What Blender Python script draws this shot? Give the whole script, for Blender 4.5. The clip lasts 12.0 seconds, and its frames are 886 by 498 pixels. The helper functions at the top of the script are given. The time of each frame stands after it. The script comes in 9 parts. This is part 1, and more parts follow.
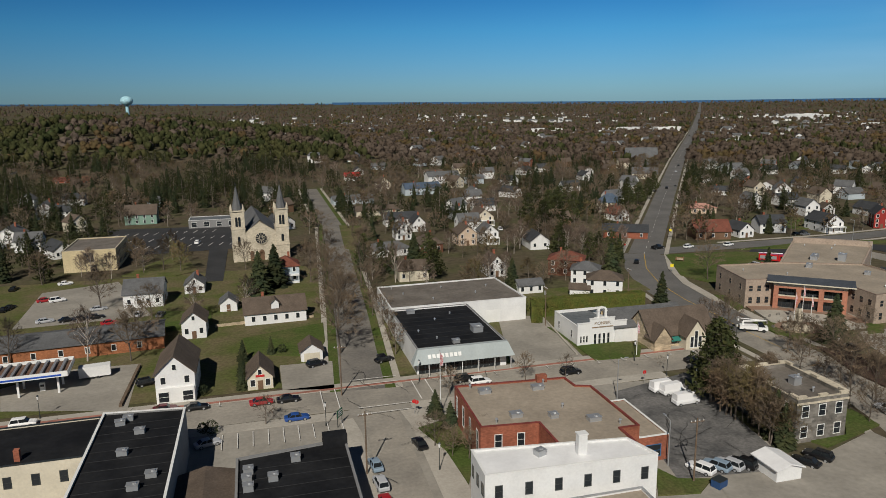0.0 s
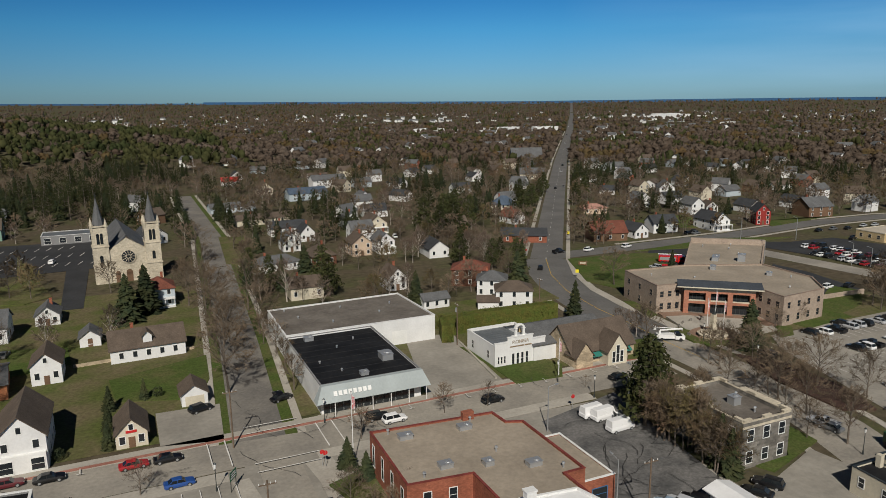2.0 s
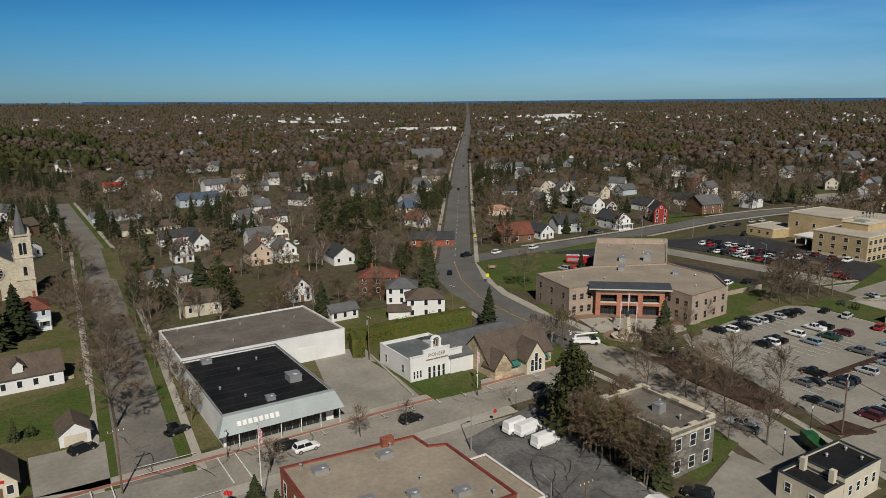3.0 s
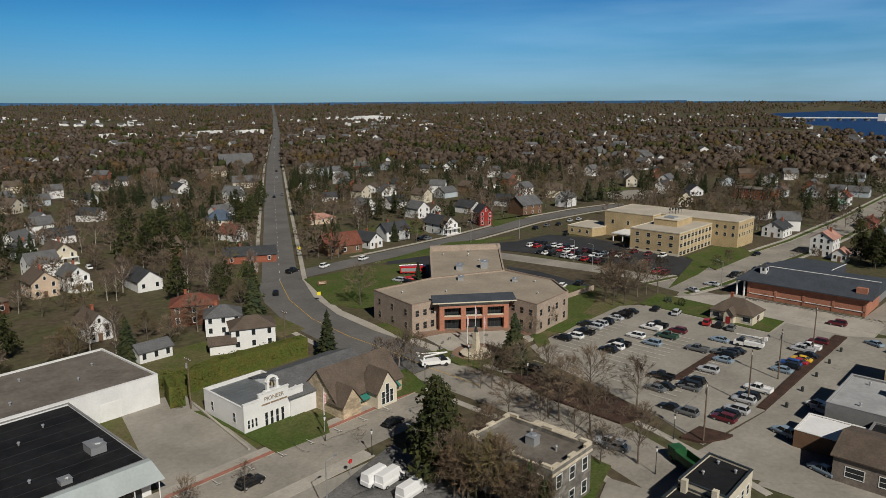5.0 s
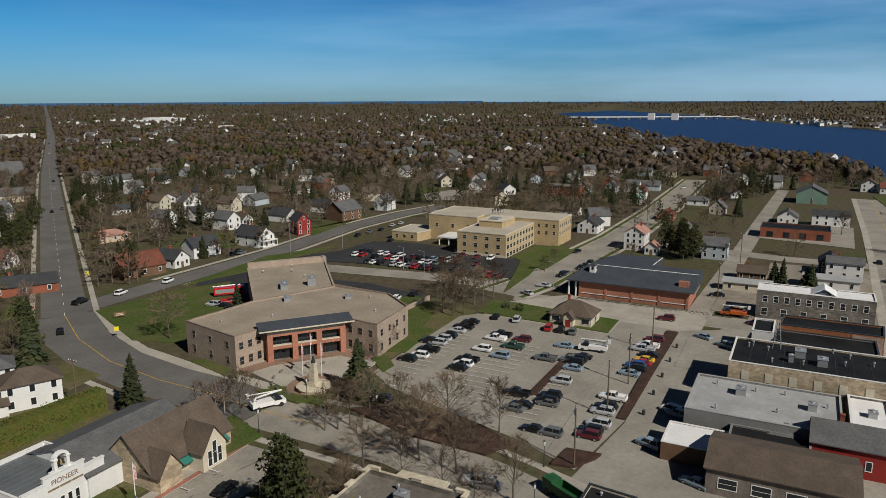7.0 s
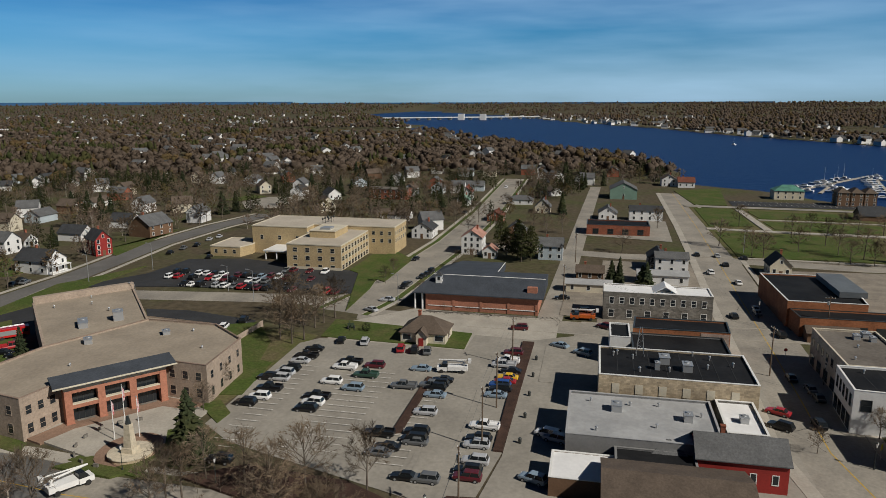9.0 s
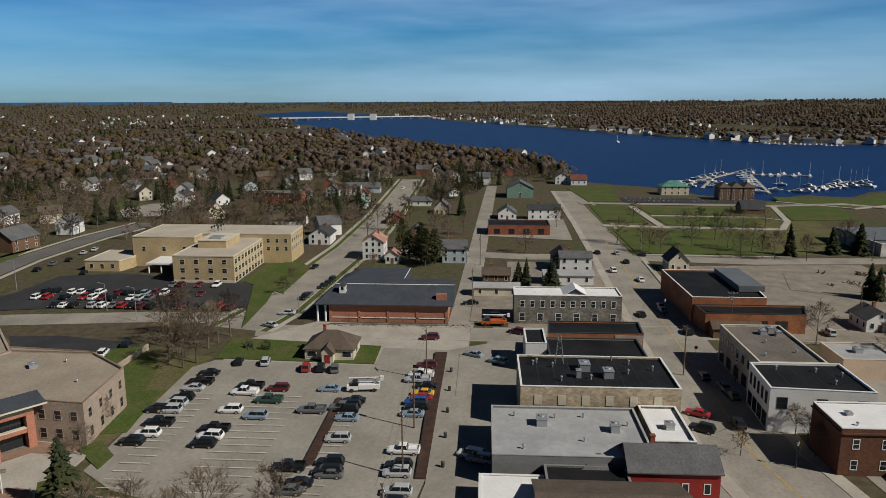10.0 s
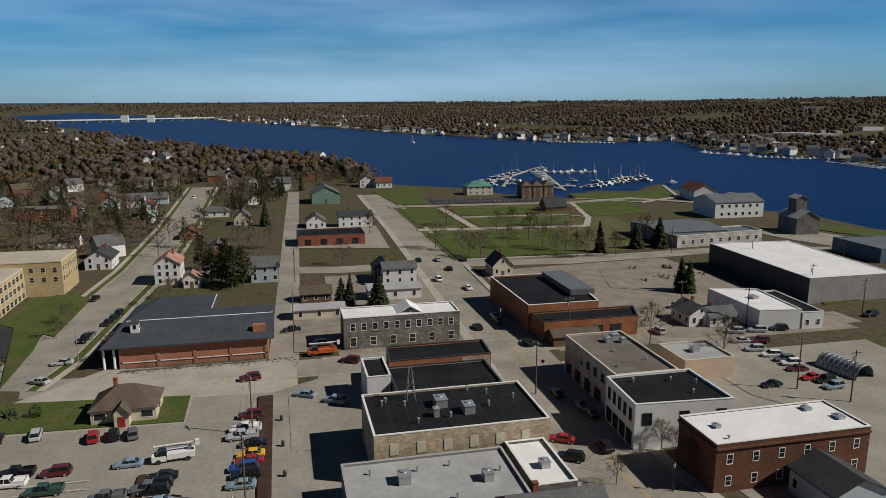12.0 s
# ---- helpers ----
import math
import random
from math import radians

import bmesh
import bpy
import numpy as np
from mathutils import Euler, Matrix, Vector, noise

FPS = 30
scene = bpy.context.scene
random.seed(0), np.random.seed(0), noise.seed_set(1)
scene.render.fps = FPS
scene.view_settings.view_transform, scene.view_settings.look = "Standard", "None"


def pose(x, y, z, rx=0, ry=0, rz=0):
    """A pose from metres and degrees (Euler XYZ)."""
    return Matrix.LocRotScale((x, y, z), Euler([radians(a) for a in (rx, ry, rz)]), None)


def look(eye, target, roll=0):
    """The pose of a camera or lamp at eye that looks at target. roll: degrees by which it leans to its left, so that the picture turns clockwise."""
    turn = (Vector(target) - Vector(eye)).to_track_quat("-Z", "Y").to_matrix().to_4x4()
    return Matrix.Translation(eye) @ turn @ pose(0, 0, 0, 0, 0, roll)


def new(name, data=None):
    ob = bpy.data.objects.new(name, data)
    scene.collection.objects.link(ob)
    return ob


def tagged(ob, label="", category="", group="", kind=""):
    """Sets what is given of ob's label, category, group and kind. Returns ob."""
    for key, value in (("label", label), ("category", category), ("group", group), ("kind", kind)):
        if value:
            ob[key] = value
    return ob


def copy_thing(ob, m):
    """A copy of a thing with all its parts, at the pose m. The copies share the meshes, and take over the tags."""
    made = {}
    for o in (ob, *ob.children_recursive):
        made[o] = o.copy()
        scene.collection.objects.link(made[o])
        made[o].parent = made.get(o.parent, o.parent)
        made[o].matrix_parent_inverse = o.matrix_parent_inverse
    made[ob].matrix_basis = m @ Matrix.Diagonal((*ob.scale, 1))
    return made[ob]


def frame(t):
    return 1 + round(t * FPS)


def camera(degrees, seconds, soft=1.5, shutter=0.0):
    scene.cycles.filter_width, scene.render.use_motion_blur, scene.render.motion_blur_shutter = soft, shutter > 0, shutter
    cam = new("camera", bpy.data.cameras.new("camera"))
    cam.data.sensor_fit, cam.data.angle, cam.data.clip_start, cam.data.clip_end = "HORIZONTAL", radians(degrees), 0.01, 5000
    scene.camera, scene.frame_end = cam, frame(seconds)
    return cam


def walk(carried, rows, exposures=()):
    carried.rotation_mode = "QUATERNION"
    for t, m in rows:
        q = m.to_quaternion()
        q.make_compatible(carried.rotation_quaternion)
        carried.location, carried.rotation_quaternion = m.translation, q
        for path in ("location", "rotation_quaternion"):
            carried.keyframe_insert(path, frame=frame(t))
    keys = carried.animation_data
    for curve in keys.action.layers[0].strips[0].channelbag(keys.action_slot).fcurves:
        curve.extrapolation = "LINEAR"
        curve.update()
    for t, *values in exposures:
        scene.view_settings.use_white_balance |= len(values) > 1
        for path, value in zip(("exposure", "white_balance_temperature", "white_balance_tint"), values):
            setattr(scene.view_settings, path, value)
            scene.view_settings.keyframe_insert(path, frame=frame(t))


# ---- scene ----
cam = camera(63.5, 12.0, soft=0.6)
PATH = [
    (0, (-0.564, -0.413, 59.519), (-0.034, 1.593, 59.087), -0.70),
    (0.5, (-0.659, 4.360, 59.545), (-0.057, 6.346, 59.112), -0.70),
    (1, (-0.584, 9.088, 59.567), (0.098, 11.049, 59.133), -0.70),
    (1.5, (-0.281, 13.770, 59.592), (0.487, 15.699, 59.158), -0.70),
    (2, (0.297, 18.409, 59.618), (1.153, 20.299, 59.182), -0.60),
    (2.5, (1.152, 22.951, 59.644), (2.124, 24.784, 59.208), -0.50),
    (3, (2.209, 27.381, 59.654), (3.324, 29.130, 59.217), -0.40),
    (3.2, (2.732, 29.105, 59.660), (3.905, 30.816, 59.222), -0.40),
    (4.8, (7.819, 42.584, 59.842), (9.315, 44.020, 59.402), -0.20),
    (5, (8.637, 44.236, 59.851), (10.170, 45.634, 59.416), -0.20),
    (5.5, (11.143, 48.277, 59.866), (12.773, 49.561, 59.431), -0.14),
    (6, (13.844, 52.158, 59.812), (15.567, 53.313, 59.377), -0.10),
    (6.5, (16.608, 55.854, 59.741), (18.394, 56.908, 59.305), -0.00),
    (7, (19.562, 59.382, 59.690), (21.413, 60.320, 59.255), -0.10),
    (7.2, (20.903, 60.717, 59.678), (22.777, 61.608, 59.244), 0.00),
    (8.8, (32.843, 70.730, 59.498), (34.859, 71.219, 59.066), -0.10),
    (9, (34.488, 71.856, 59.487), (36.518, 72.290, 59.054), 0.00),
    (9.5, (38.932, 74.346, 59.435), (40.987, 74.634, 59.001), -0.00),
    (10, (43.706, 76.550, 59.363), (45.777, 76.672, 58.929), -0.10),
    (10.5, (48.624, 78.383, 59.292), (50.699, 78.364, 58.858), -0.10),
    (11, (53.805, 79.946, 59.221), (55.873, 79.775, 58.787), -0.00),
    (11.5, (59.171, 81.225, 59.146), (61.222, 80.915, 58.710), -0.10),
    (12, (64.763, 82.452, 59.067), (66.784, 81.981, 58.635), 0.00),
]
walk(cam, [(t, look(eye, target, roll)) for t, eye, target, roll in PATH])

# ---- world, sun, exposure ----
scene.view_settings.exposure = -0.05
SUN_EL, SUN_AZ = 40.0, 204.0
world = bpy.data.worlds.new("sky")
scene.world = world
world.use_nodes = True
wn, wl = world.node_tree.nodes, world.node_tree.links
bg = wn["Background"]
sky = wn.new("ShaderNodeTexSky")
sky.sky_type, sky.sun_disc = "NISHITA", False
sky.sun_elevation, sky.sun_rotation = radians(SUN_EL), radians(SUN_AZ)
sky.air_density, sky.dust_density, sky.ozone_density = 1.0, 0.3, 2.0
tco = wn.new("ShaderNodeTexCoord")
sep = wn.new("ShaderNodeSeparateXYZ")
wl.new(tco.outputs["Generated"], sep.inputs[0])
ramp = wn.new("ShaderNodeValToRGB")
wl.new(sep.outputs["Z"], ramp.inputs[0])
for pos, col in ((0.0, (0.33, 0.62, 1.0, 1)), (0.035, (0.265, 0.575, 1.0, 1)), (0.09, (0.165, 0.55, 0.94, 1)), (0.145, (0.085, 0.41, 0.79, 1)), (0.26, (0.022, 0.075, 0.18, 1)), (0.6, (0.018, 0.055, 0.13, 1))):
    e = ramp.color_ramp.elements.new(pos)
    e.color = col
ramp.color_ramp.elements.remove(ramp.color_ramp.elements[0])
ramp.color_ramp.elements.remove(ramp.color_ramp.elements[-1])
tint = wn.new("ShaderNodeMix")
tint.data_type, tint.blend_type = "RGBA", "MULTIPLY"
tint.inputs[0].default_value = 1.0
wl.new(sky.outputs[0], tint.inputs[6])
wl.new(ramp.outputs[0], tint.inputs[7])
# the sky deepens away from the lake
deep = wn.new("ShaderNodeMapRange")
deep.inputs[1].default_value, deep.inputs[2].default_value, deep.inputs[3].default_value, deep.inputs[4].default_value = -0.5, 0.45, 0.62, 1.0
wl.new(sep.outputs["X"], deep.inputs[0])
fade = wn.new("ShaderNodeVectorMath")
fade.operation = "SCALE"
wl.new(tint.outputs[2], fade.inputs[0])
wl.new(deep.outputs[0], fade.inputs["Scale"])
# thin streaks of high cloud towards the bay
cmap = wn.new("ShaderNodeMapping")
cmap.inputs["Scale"].default_value = (1.3, 2.2, 17.0)
cmap.inputs["Rotation"].default_value = (0.03, 0.05, 0)
wl.new(tco.outputs["Generated"], cmap.inputs[0])
cno = wn.new("ShaderNodeTexNoise")
cno.inputs["Scale"].default_value, cno.inputs["Detail"].default_value, cno.inputs["Roughness"].default_value = 1.1, 5, 0.48
wl.new(cmap.outputs[0], cno.inputs[0])
crm = wn.new("ShaderNodeMapRange")
crm.inputs[1].default_value, crm.inputs[2].default_value = 0.28, 0.85
wl.new(cno.outputs[0], crm.inputs[0])
side = wn.new("ShaderNodeMapRange")
side.inputs[1].default_value, side.inputs[2].default_value, side.inputs[4].default_value = 0.55, 0.98, 0.75
wl.new(sep.outputs["X"], side.inputs[0])
cmul = wn.new("ShaderNodeMath")
cmul.operation = "MULTIPLY"
wl.new(crm.outputs[0], cmul.inputs[0])
wl.new(side.outputs[0], cmul.inputs[1])
cloud = wn.new("ShaderNodeMix")
cloud.data_type = "RGBA"
wl.new(cmul.outputs[0], cloud.inputs[0])
wl.new(fade.outputs[0], cloud.inputs[6])
cloud.inputs[7].default_value = (5.5, 8.5, 11.6, 1)
wl.new(cloud.outputs[2], bg.inputs[0])
bg.inputs[1].default_value = 0.08

sun = new("sun", bpy.data.lights.new("sun", "SUN"))
sun.data.energy, sun.data.angle, sun.data.color = 4.3, radians(0.55), (1.0, 0.945, 0.85)
az, el = radians(SUN_AZ), radians(SUN_EL)
sun_at = Vector((math.sin(az) * math.cos(el), math.cos(az) * math.cos(el), math.sin(el)))
sun.matrix_world = look(sun_at * 300, (0, 0, 0))

# ---- materials ----
MATS = {}


def surface(name, col, rough=0.85, big=8.0, fine=0.6, vary=0.35, grain=0.25, bump=0.0, metal=0.0, other=None, rand=0.0, amount=0.5, spec=0.3):
    """A weathered surface: stains at the scale big (m), grain at fine (m), and a second colour in patches."""
    if name in MATS:
        return MATS[name]
    m = bpy.data.materials.new(name)
    m.use_nodes = True
    n, l = m.node_tree.nodes, m.node_tree.links
    b = n["Principled BSDF"]
    geo = n.new("ShaderNodeNewGeometry")
    n1, n2 = n.new("ShaderNodeTexNoise"), n.new("ShaderNodeTexNoise")
    for k, s, d in ((n1, 1 / big, 5), (n2, 1 / fine, 3)):
        l.new(geo.outputs["Position"], k.inputs["Vector"])
        k.inputs["Scale"].default_value, k.inputs["Detail"].default_value, k.inputs["Roughness"].default_value = s, d, 0.6
    base = n.new("ShaderNodeMix")
    base.data_type = "RGBA"
    o = other or tuple(c * (1 - vary) for c in col)
    base.inputs[6].default_value, base.inputs[7].default_value = (*col, 1), (*o, 1)
    mr = n.new("ShaderNodeMapRange")
    mr.inputs[1].default_value, mr.inputs[2].default_value = amount - 0.14, amount + 0.14
    l.new(n1.outputs[0], mr.inputs[0])
    l.new(mr.outputs[0], base.inputs[0])
    hsv = n.new("ShaderNodeHueSaturation")
    l.new(base.outputs[2], hsv.inputs["Color"])
    val = n.new("ShaderNodeMapRange")
    val.inputs[1].default_value, val.inputs[2].default_value = 0.25, 0.75
    val.inputs[3].default_value, val.inputs[4].default_value = 1 - grain, 1 + grain
    l.new(n2.outputs[0], val.inputs[0])
    last = val.outputs[0]
    if rand:
        inf = n.new("ShaderNodeObjectInfo")
        r = n.new("ShaderNodeMapRange")
        r.inputs[3].default_value, r.inputs[4].default_value = 1 - rand, 1 + rand
        l.new(inf.outputs["Random"], r.inputs[0])
        mu = n.new("ShaderNodeMath")
        mu.operation = "MULTIPLY"
        l.new(last, mu.inputs[0])
        l.new(r.outputs[0], mu.inputs[1])
        last = mu.outputs[0]
    l.new(last, hsv.inputs["Value"])
    l.new(hsv.outputs[0], b.inputs["Base Color"])
    b.inputs["Roughness"].default_value, b.inputs["Metallic"].default_value = rough, metal
    b.inputs["Specular IOR Level"].default_value = spec
    if bump:
        bp = n.new("ShaderNodeBump")
        bp.inputs["Strength"].default_value, bp.inputs["Distance"].default_value = 0.6, bump
        l.new(n2.outputs[0], bp.inputs["Height"])
        l.new(bp.outputs[0], b.inputs["Normal"])
    MATS[name] = m
    return m


def paint(name, col, rough=0.35, metal=0.0, coat=0.0):
    """Plain smooth paint, glass or metal of small things."""
    if name in MATS:
        return MATS[name]
    m = bpy.data.materials.new(name)
    m.use_nodes = True
    b = m.node_tree.nodes["Principled BSDF"]
    b.inputs["Base Color"].default_value = (*col, 1)
    b.inputs["Roughness"].default_value, b.inputs["Metallic"].default_value, b.inputs["Coat Weight"].default_value = rough, metal, coat
    MATS[name] = m
    return m


def bricked(name, col, joint, bw=0.4, bh=0.13, vary=0.3):
    """Masonry courses that are too small to pick apart, with stains."""
    if name in MATS:
        return MATS[name]
    m = surface(name, col, 0.9, 4.0, 0.5, vary, 0.25, 0.01)
    n, l = m.node_tree.nodes, m.node_tree.links
    tc, br, mp = n.new("ShaderNodeTexCoord"), n.new("ShaderNodeTexBrick"), n.new("ShaderNodeCombineXYZ")
    sp, ad = n.new("ShaderNodeSeparateXYZ"), n.new("ShaderNodeMath")
    l.new(tc.outputs["Object"], sp.inputs[0])
    l.new(sp.outputs["X"], ad.inputs[0])
    l.new(sp.outputs["Y"], ad.inputs[1])
    l.new(ad.outputs[0], mp.inputs["X"])
    l.new(sp.outputs["Z"], mp.inputs["Y"])
    l.new(mp.outputs[0], br.inputs["Vector"])
    br.inputs["Scale"].default_value, br.inputs["Brick Width"].default_value, br.inputs["Row Height"].default_value = 1.0, bw, bh
    br.inputs["Mortar Size"].default_value = 0.012
    br.inputs["Color1"].default_value, br.inputs["Color2"].default_value = (1, 1, 1, 1), (1 - vary, 1 - vary, 1 - vary, 1)
    br.inputs["Mortar"].default_value = (*joint, 1)
    mix = n.new("ShaderNodeMix")
    mix.data_type, mix.blend_type = "RGBA", "MULTIPLY"
    mix.inputs[0].default_value = 1.0
    b = n["Principled BSDF"]
    l.new(b.inputs["Base Color"].links[0].from_socket, mix.inputs[6])
    l.new(br.outputs[0], mix.inputs[7])
    l.new(mix.outputs[2], b.inputs["Base Color"])
    return m


ASPHALT = surface("worn_asphalt", (0.31, 0.283, 0.24), 0.9, 12, 0.7, other=(0.215, 0.198, 0.172), grain=0.16)
ASPHALT_DARK = surface("fresh_asphalt", (0.04, 0.041, 0.043), 0.85, 9, 0.6, 0.3, 0.2)
# patched asphalt, its colour darkened for the shade of the street trees
ROAD_SHADED = surface("tree_shaded_street_asphalt", (0.20, 0.185, 0.162), 0.9, 10, 0.7, other=(0.13, 0.122, 0.112), grain=0.2)
ASPHALT_MID = surface("highway_asphalt", (0.145, 0.140, 0.133), 0.9, 14, 0.8, 0.25, 0.15)
CONCRETE = surface("concrete_paving", (0.40, 0.37, 0.32), 0.9, 7, 0.5, 0.2, 0.12)
CONCRETE_LOT = surface("concrete_lot", (0.305, 0.283, 0.245), 0.9, 11, 0.9, 0.25, 0.13)
CRACKED = surface("cracked_asphalt", (0.15, 0.145, 0.14), 0.92, 5, 0.5, other=(0.07, 0.07, 0.07), grain=0.3, amount=0.55)
REDPAVE = surface("red_paving", (0.36, 0.16, 0.12), 0.85, 3, 0.3, 0.3, 0.2)
BROWNPAVE = surface("brown_block_paving", (0.27, 0.175, 0.125), 0.9, 3, 0.3, 0.25, 0.2)
MULCH = surface("dark_mulch", (0.065, 0.036, 0.026), 0.95, 2, 0.2, 0.4, 0.4, 0.03)
GRASS = surface("lawn_grass", (0.062, 0.090, 0.022), 0.95, 9, 0.5, other=(0.105, 0.100, 0.042), grain=0.35, bump=0.04, amount=0.57, spec=0.1)
GRASS_DRY = surface("dry_grass", (0.080, 0.095, 0.028), 0.95, 9, 0.8, other=(0.13, 0.108, 0.060), grain=0.3, bump=0.04, amount=0.5, spec=0.1)
EARTH = surface("leaf_litter_ground", (0.088, 0.072, 0.048), 0.95, 26, 2.2, other=(0.068, 0.078, 0.030), grain=0.35, bump=0.1, amount=0.58, spec=0.1)
GRAVEL = surface("gravel", (0.27, 0.237, 0.195), 0.95, 5, 0.3, 0.3, 0.25)
LINE = surface("road_marking", (0.72, 0.70, 0.66), 0.8, 2, 0.2, 0.25, 0.2)
YLINE = surface("yellow_road_marking", (0.55, 0.36, 0.06), 0.8, 2, 0.2, 0.25, 0.2)
WHITE = surface("white_painted_siding", (0.72, 0.72, 0.71), 0.6, 5, 0.4, 0.12, 0.06)
WHITEROOF = surface("white_membrane", (0.78, 0.78, 0.78), 0.6, 6, 0.8, 0.12, 0.05)
TRIM = surface("white_trim", (0.75, 0.75, 0.73), 0.5, 3, 0.3, 0.1, 0.05)
CREAM = surface("cream_siding", (0.60, 0.545, 0.43), 0.7, 4, 0.4, 0.15, 0.08)
TAN = bricked("tan_brick", (0.40, 0.32, 0.255), (0.9, 0.88, 0.86), vary=0.15)
YELLOWBRICK = bricked("yellow_brick", (0.50, 0.385, 0.22), (0.95, 0.93, 0.9), vary=0.15)
CREAMBRICK = bricked("cream_brick", (0.60, 0.50, 0.31), (0.95, 0.93, 0.9), vary=0.15)
RED = bricked("red_brick", (0.36, 0.125, 0.075), (0.8, 0.75, 0.7))
ORANGE = bricked("orange_brick", (0.40, 0.16, 0.075), (0.85, 0.8, 0.75))
BROWNBRICK = bricked("brown_brick", (0.17, 0.075, 0.045), (0.85, 0.8, 0.75))
STONE = bricked("grey_fieldstone", (0.27, 0.25, 0.22), (0.75, 0.75, 0.75), 0.8, 0.4, 0.45)
TANSTONE = bricked("tan_rubble_stone", (0.62, 0.50, 0.345), (0.65, 0.65, 0.65), 0.7, 0.35, 0.35)
LIMESTONE = bricked("church_limestone", (0.60, 0.53, 0.41), (0.85, 0.85, 0.85), 0.9, 0.45, 0.2)
GREYPAINT = surface("grey_painted_block", (0.22, 0.22, 0.22), 0.8, 4, 0.4, 0.15, 0.1)
BLACKWALL = surface("dark_metal_cladding", (0.03, 0.032, 0.036), 0.5, 5, 0.5, 0.2, 0.1)
REDPAINT = surface("barn_red_paint", (0.30, 0.03, 0.025), 0.7, 4, 0.3, 0.2, 0.1)
BLUEGREY = surface("blue_grey_siding", (0.42, 0.48, 0.52), 0.7, 4, 0.4, 0.12, 0.08)
GREENPAINT = surface("green_siding", (0.19, 0.30, 0.24), 0.7, 4, 0.4, 0.15, 0.08)
PEACH = surface("peach_render", (0.56, 0.43, 0.32), 0.8, 4, 0.4, 0.12, 0.08)
BROWNSIDE = surface("brown_siding", (0.17, 0.10, 0.06), 0.8, 4, 0.4, 0.2, 0.12)
OLDWOOD = surface("weathered_barn_boards", (0.20, 0.19, 0.175), 0.9, 3, 0.4, 0.4, 0.3)
ROOF_BLACK = surface("black_membrane", (0.010, 0.0105, 0.012), 0.75, 6, 0.8, other=(0.019, 0.0195, 0.021), grain=0.25, spec=0.12)
ROOF_TAN = surface("ballast_roof", (0.33, 0.28, 0.22), 0.95, 9, 0.7, 0.22, 0.14)
TERRACOTTA = bricked("terracotta_brick", (0.43, 0.19, 0.125), (0.9, 0.87, 0.84), vary=0.15)
ROOF_PALE = surface("pale_ballast_roof", (0.46, 0.41, 0.34), 0.95, 9, 0.7, 0.16, 0.1)
ROOF_GREY = surface("grey_membrane", (0.38, 0.385, 0.39), 0.7, 6, 0.8, 0.22, 0.1)
ROOF_OLD = surface("old_felt_roof", (0.115, 0.10, 0.086), 0.9, 6, 0.8, other=(0.165, 0.148, 0.128), grain=0.2)
SH_BROWN = surface("brown_shingles", (0.115, 0.088, 0.068), 0.9, 3, 0.35, 0.25, 0.25, 0.02)
SH_GREY = surface("grey_shingles", (0.12, 0.122, 0.125), 0.9, 3, 0.35, 0.25, 0.25, 0.02)
SH_DARK = surface("charcoal_shingles", (0.05, 0.053, 0.058), 0.9, 3, 0.35, 0.25, 0.25, 0.02)
SH_RED = surface("red_brown_shingles", (0.17, 0.06, 0.04), 0.9, 3, 0.35, 0.25, 0.25, 0.02)
SH_PINK = surface("faded_red_shingles", (0.42, 0.23, 0.18), 0.9, 3, 0.35, 0.25, 0.2, 0.02)
SH_SLATE = surface("worn_slate_shingles", (0.056, 0.065, 0.080), 0.85, 4, 0.4, other=(0.042, 0.049, 0.060), grain=0.25)
SH_BLUE = surface("slate_blue_shingles", (0.075, 0.105, 0.15), 0.9, 3, 0.35, 0.25, 0.25, 0.02)
METALROOF = surface("grey_metal_roof", (0.16, 0.175, 0.185), 0.55, 5, 0.5, 0.2, 0.1, 0.0, 0.2)
GLASS = paint("dark_window_glass", (0.02, 0.024, 0.028), 0.08)
BARK = surface("grey_brown_bark", (0.14, 0.115, 0.092), 0.95, 2, 0.3, 0.3, 0.3, rand=0.3)
BIRCH = surface("pale_birch_bark", (0.42, 0.37, 0.32), 0.9, 2, 0.3, 0.3, 0.3, rand=0.2)
TWIG = surface("bare_twigs", (0.135, 0.108, 0.082), 0.95, 6, 0.8, other=(0.150, 0.108, 0.070), grain=0.25, rand=0.3, spec=0.1)
BUDS = surface("budding_twigs", (0.115, 0.098, 0.040), 0.95, 6, 0.8, other=(0.13, 0.088, 0.058), grain=0.25, rand=0.3, spec=0.1)
NEEDLE = surface("spruce_needles", (0.027, 0.038, 0.020), 0.9, 3, 0.5, other=(0.044, 0.048, 0.020), grain=0.35, rand=0.3, spec=0.1)
BIRCH_TWIG = surface("birch_twigs", (0.17, 0.125, 0.095), 0.95, 4, 0.5, 0.3, 0.25, rand=0.2)
PINE_NEEDLE = surface("pine_needles", (0.036, 0.046, 0.018), 0.9, 3, 0.5, other=(0.055, 0.056, 0.020), grain=0.35, rand=0.35, spec=0.1)
HEDGE = surface("hedge_leaves", (0.075, 0.098, 0.022), 0.9, 2, 0.4, other=(0.105, 0.098, 0.026), grain=0.35, spec=0.1)
WOODS_BROWN = surface("far_bare_woods", (0.100, 0.079, 0.063), 0.98, 45, 4, other=(0.070, 0.052, 0.039), grain=0.45, spec=0.0)
WOODS_OLIVE = surface("far_budding_woods", (0.074, 0.060, 0.028), 0.98, 50, 9, other=(0.092, 0.060, 0.032), grain=0.4, spec=0.0)
WOODS_PINE = surface("far_pine_woods", (0.034, 0.042, 0.018), 0.98, 50, 8, other=(0.058, 0.056, 0.024), grain=0.4, spec=0.0)
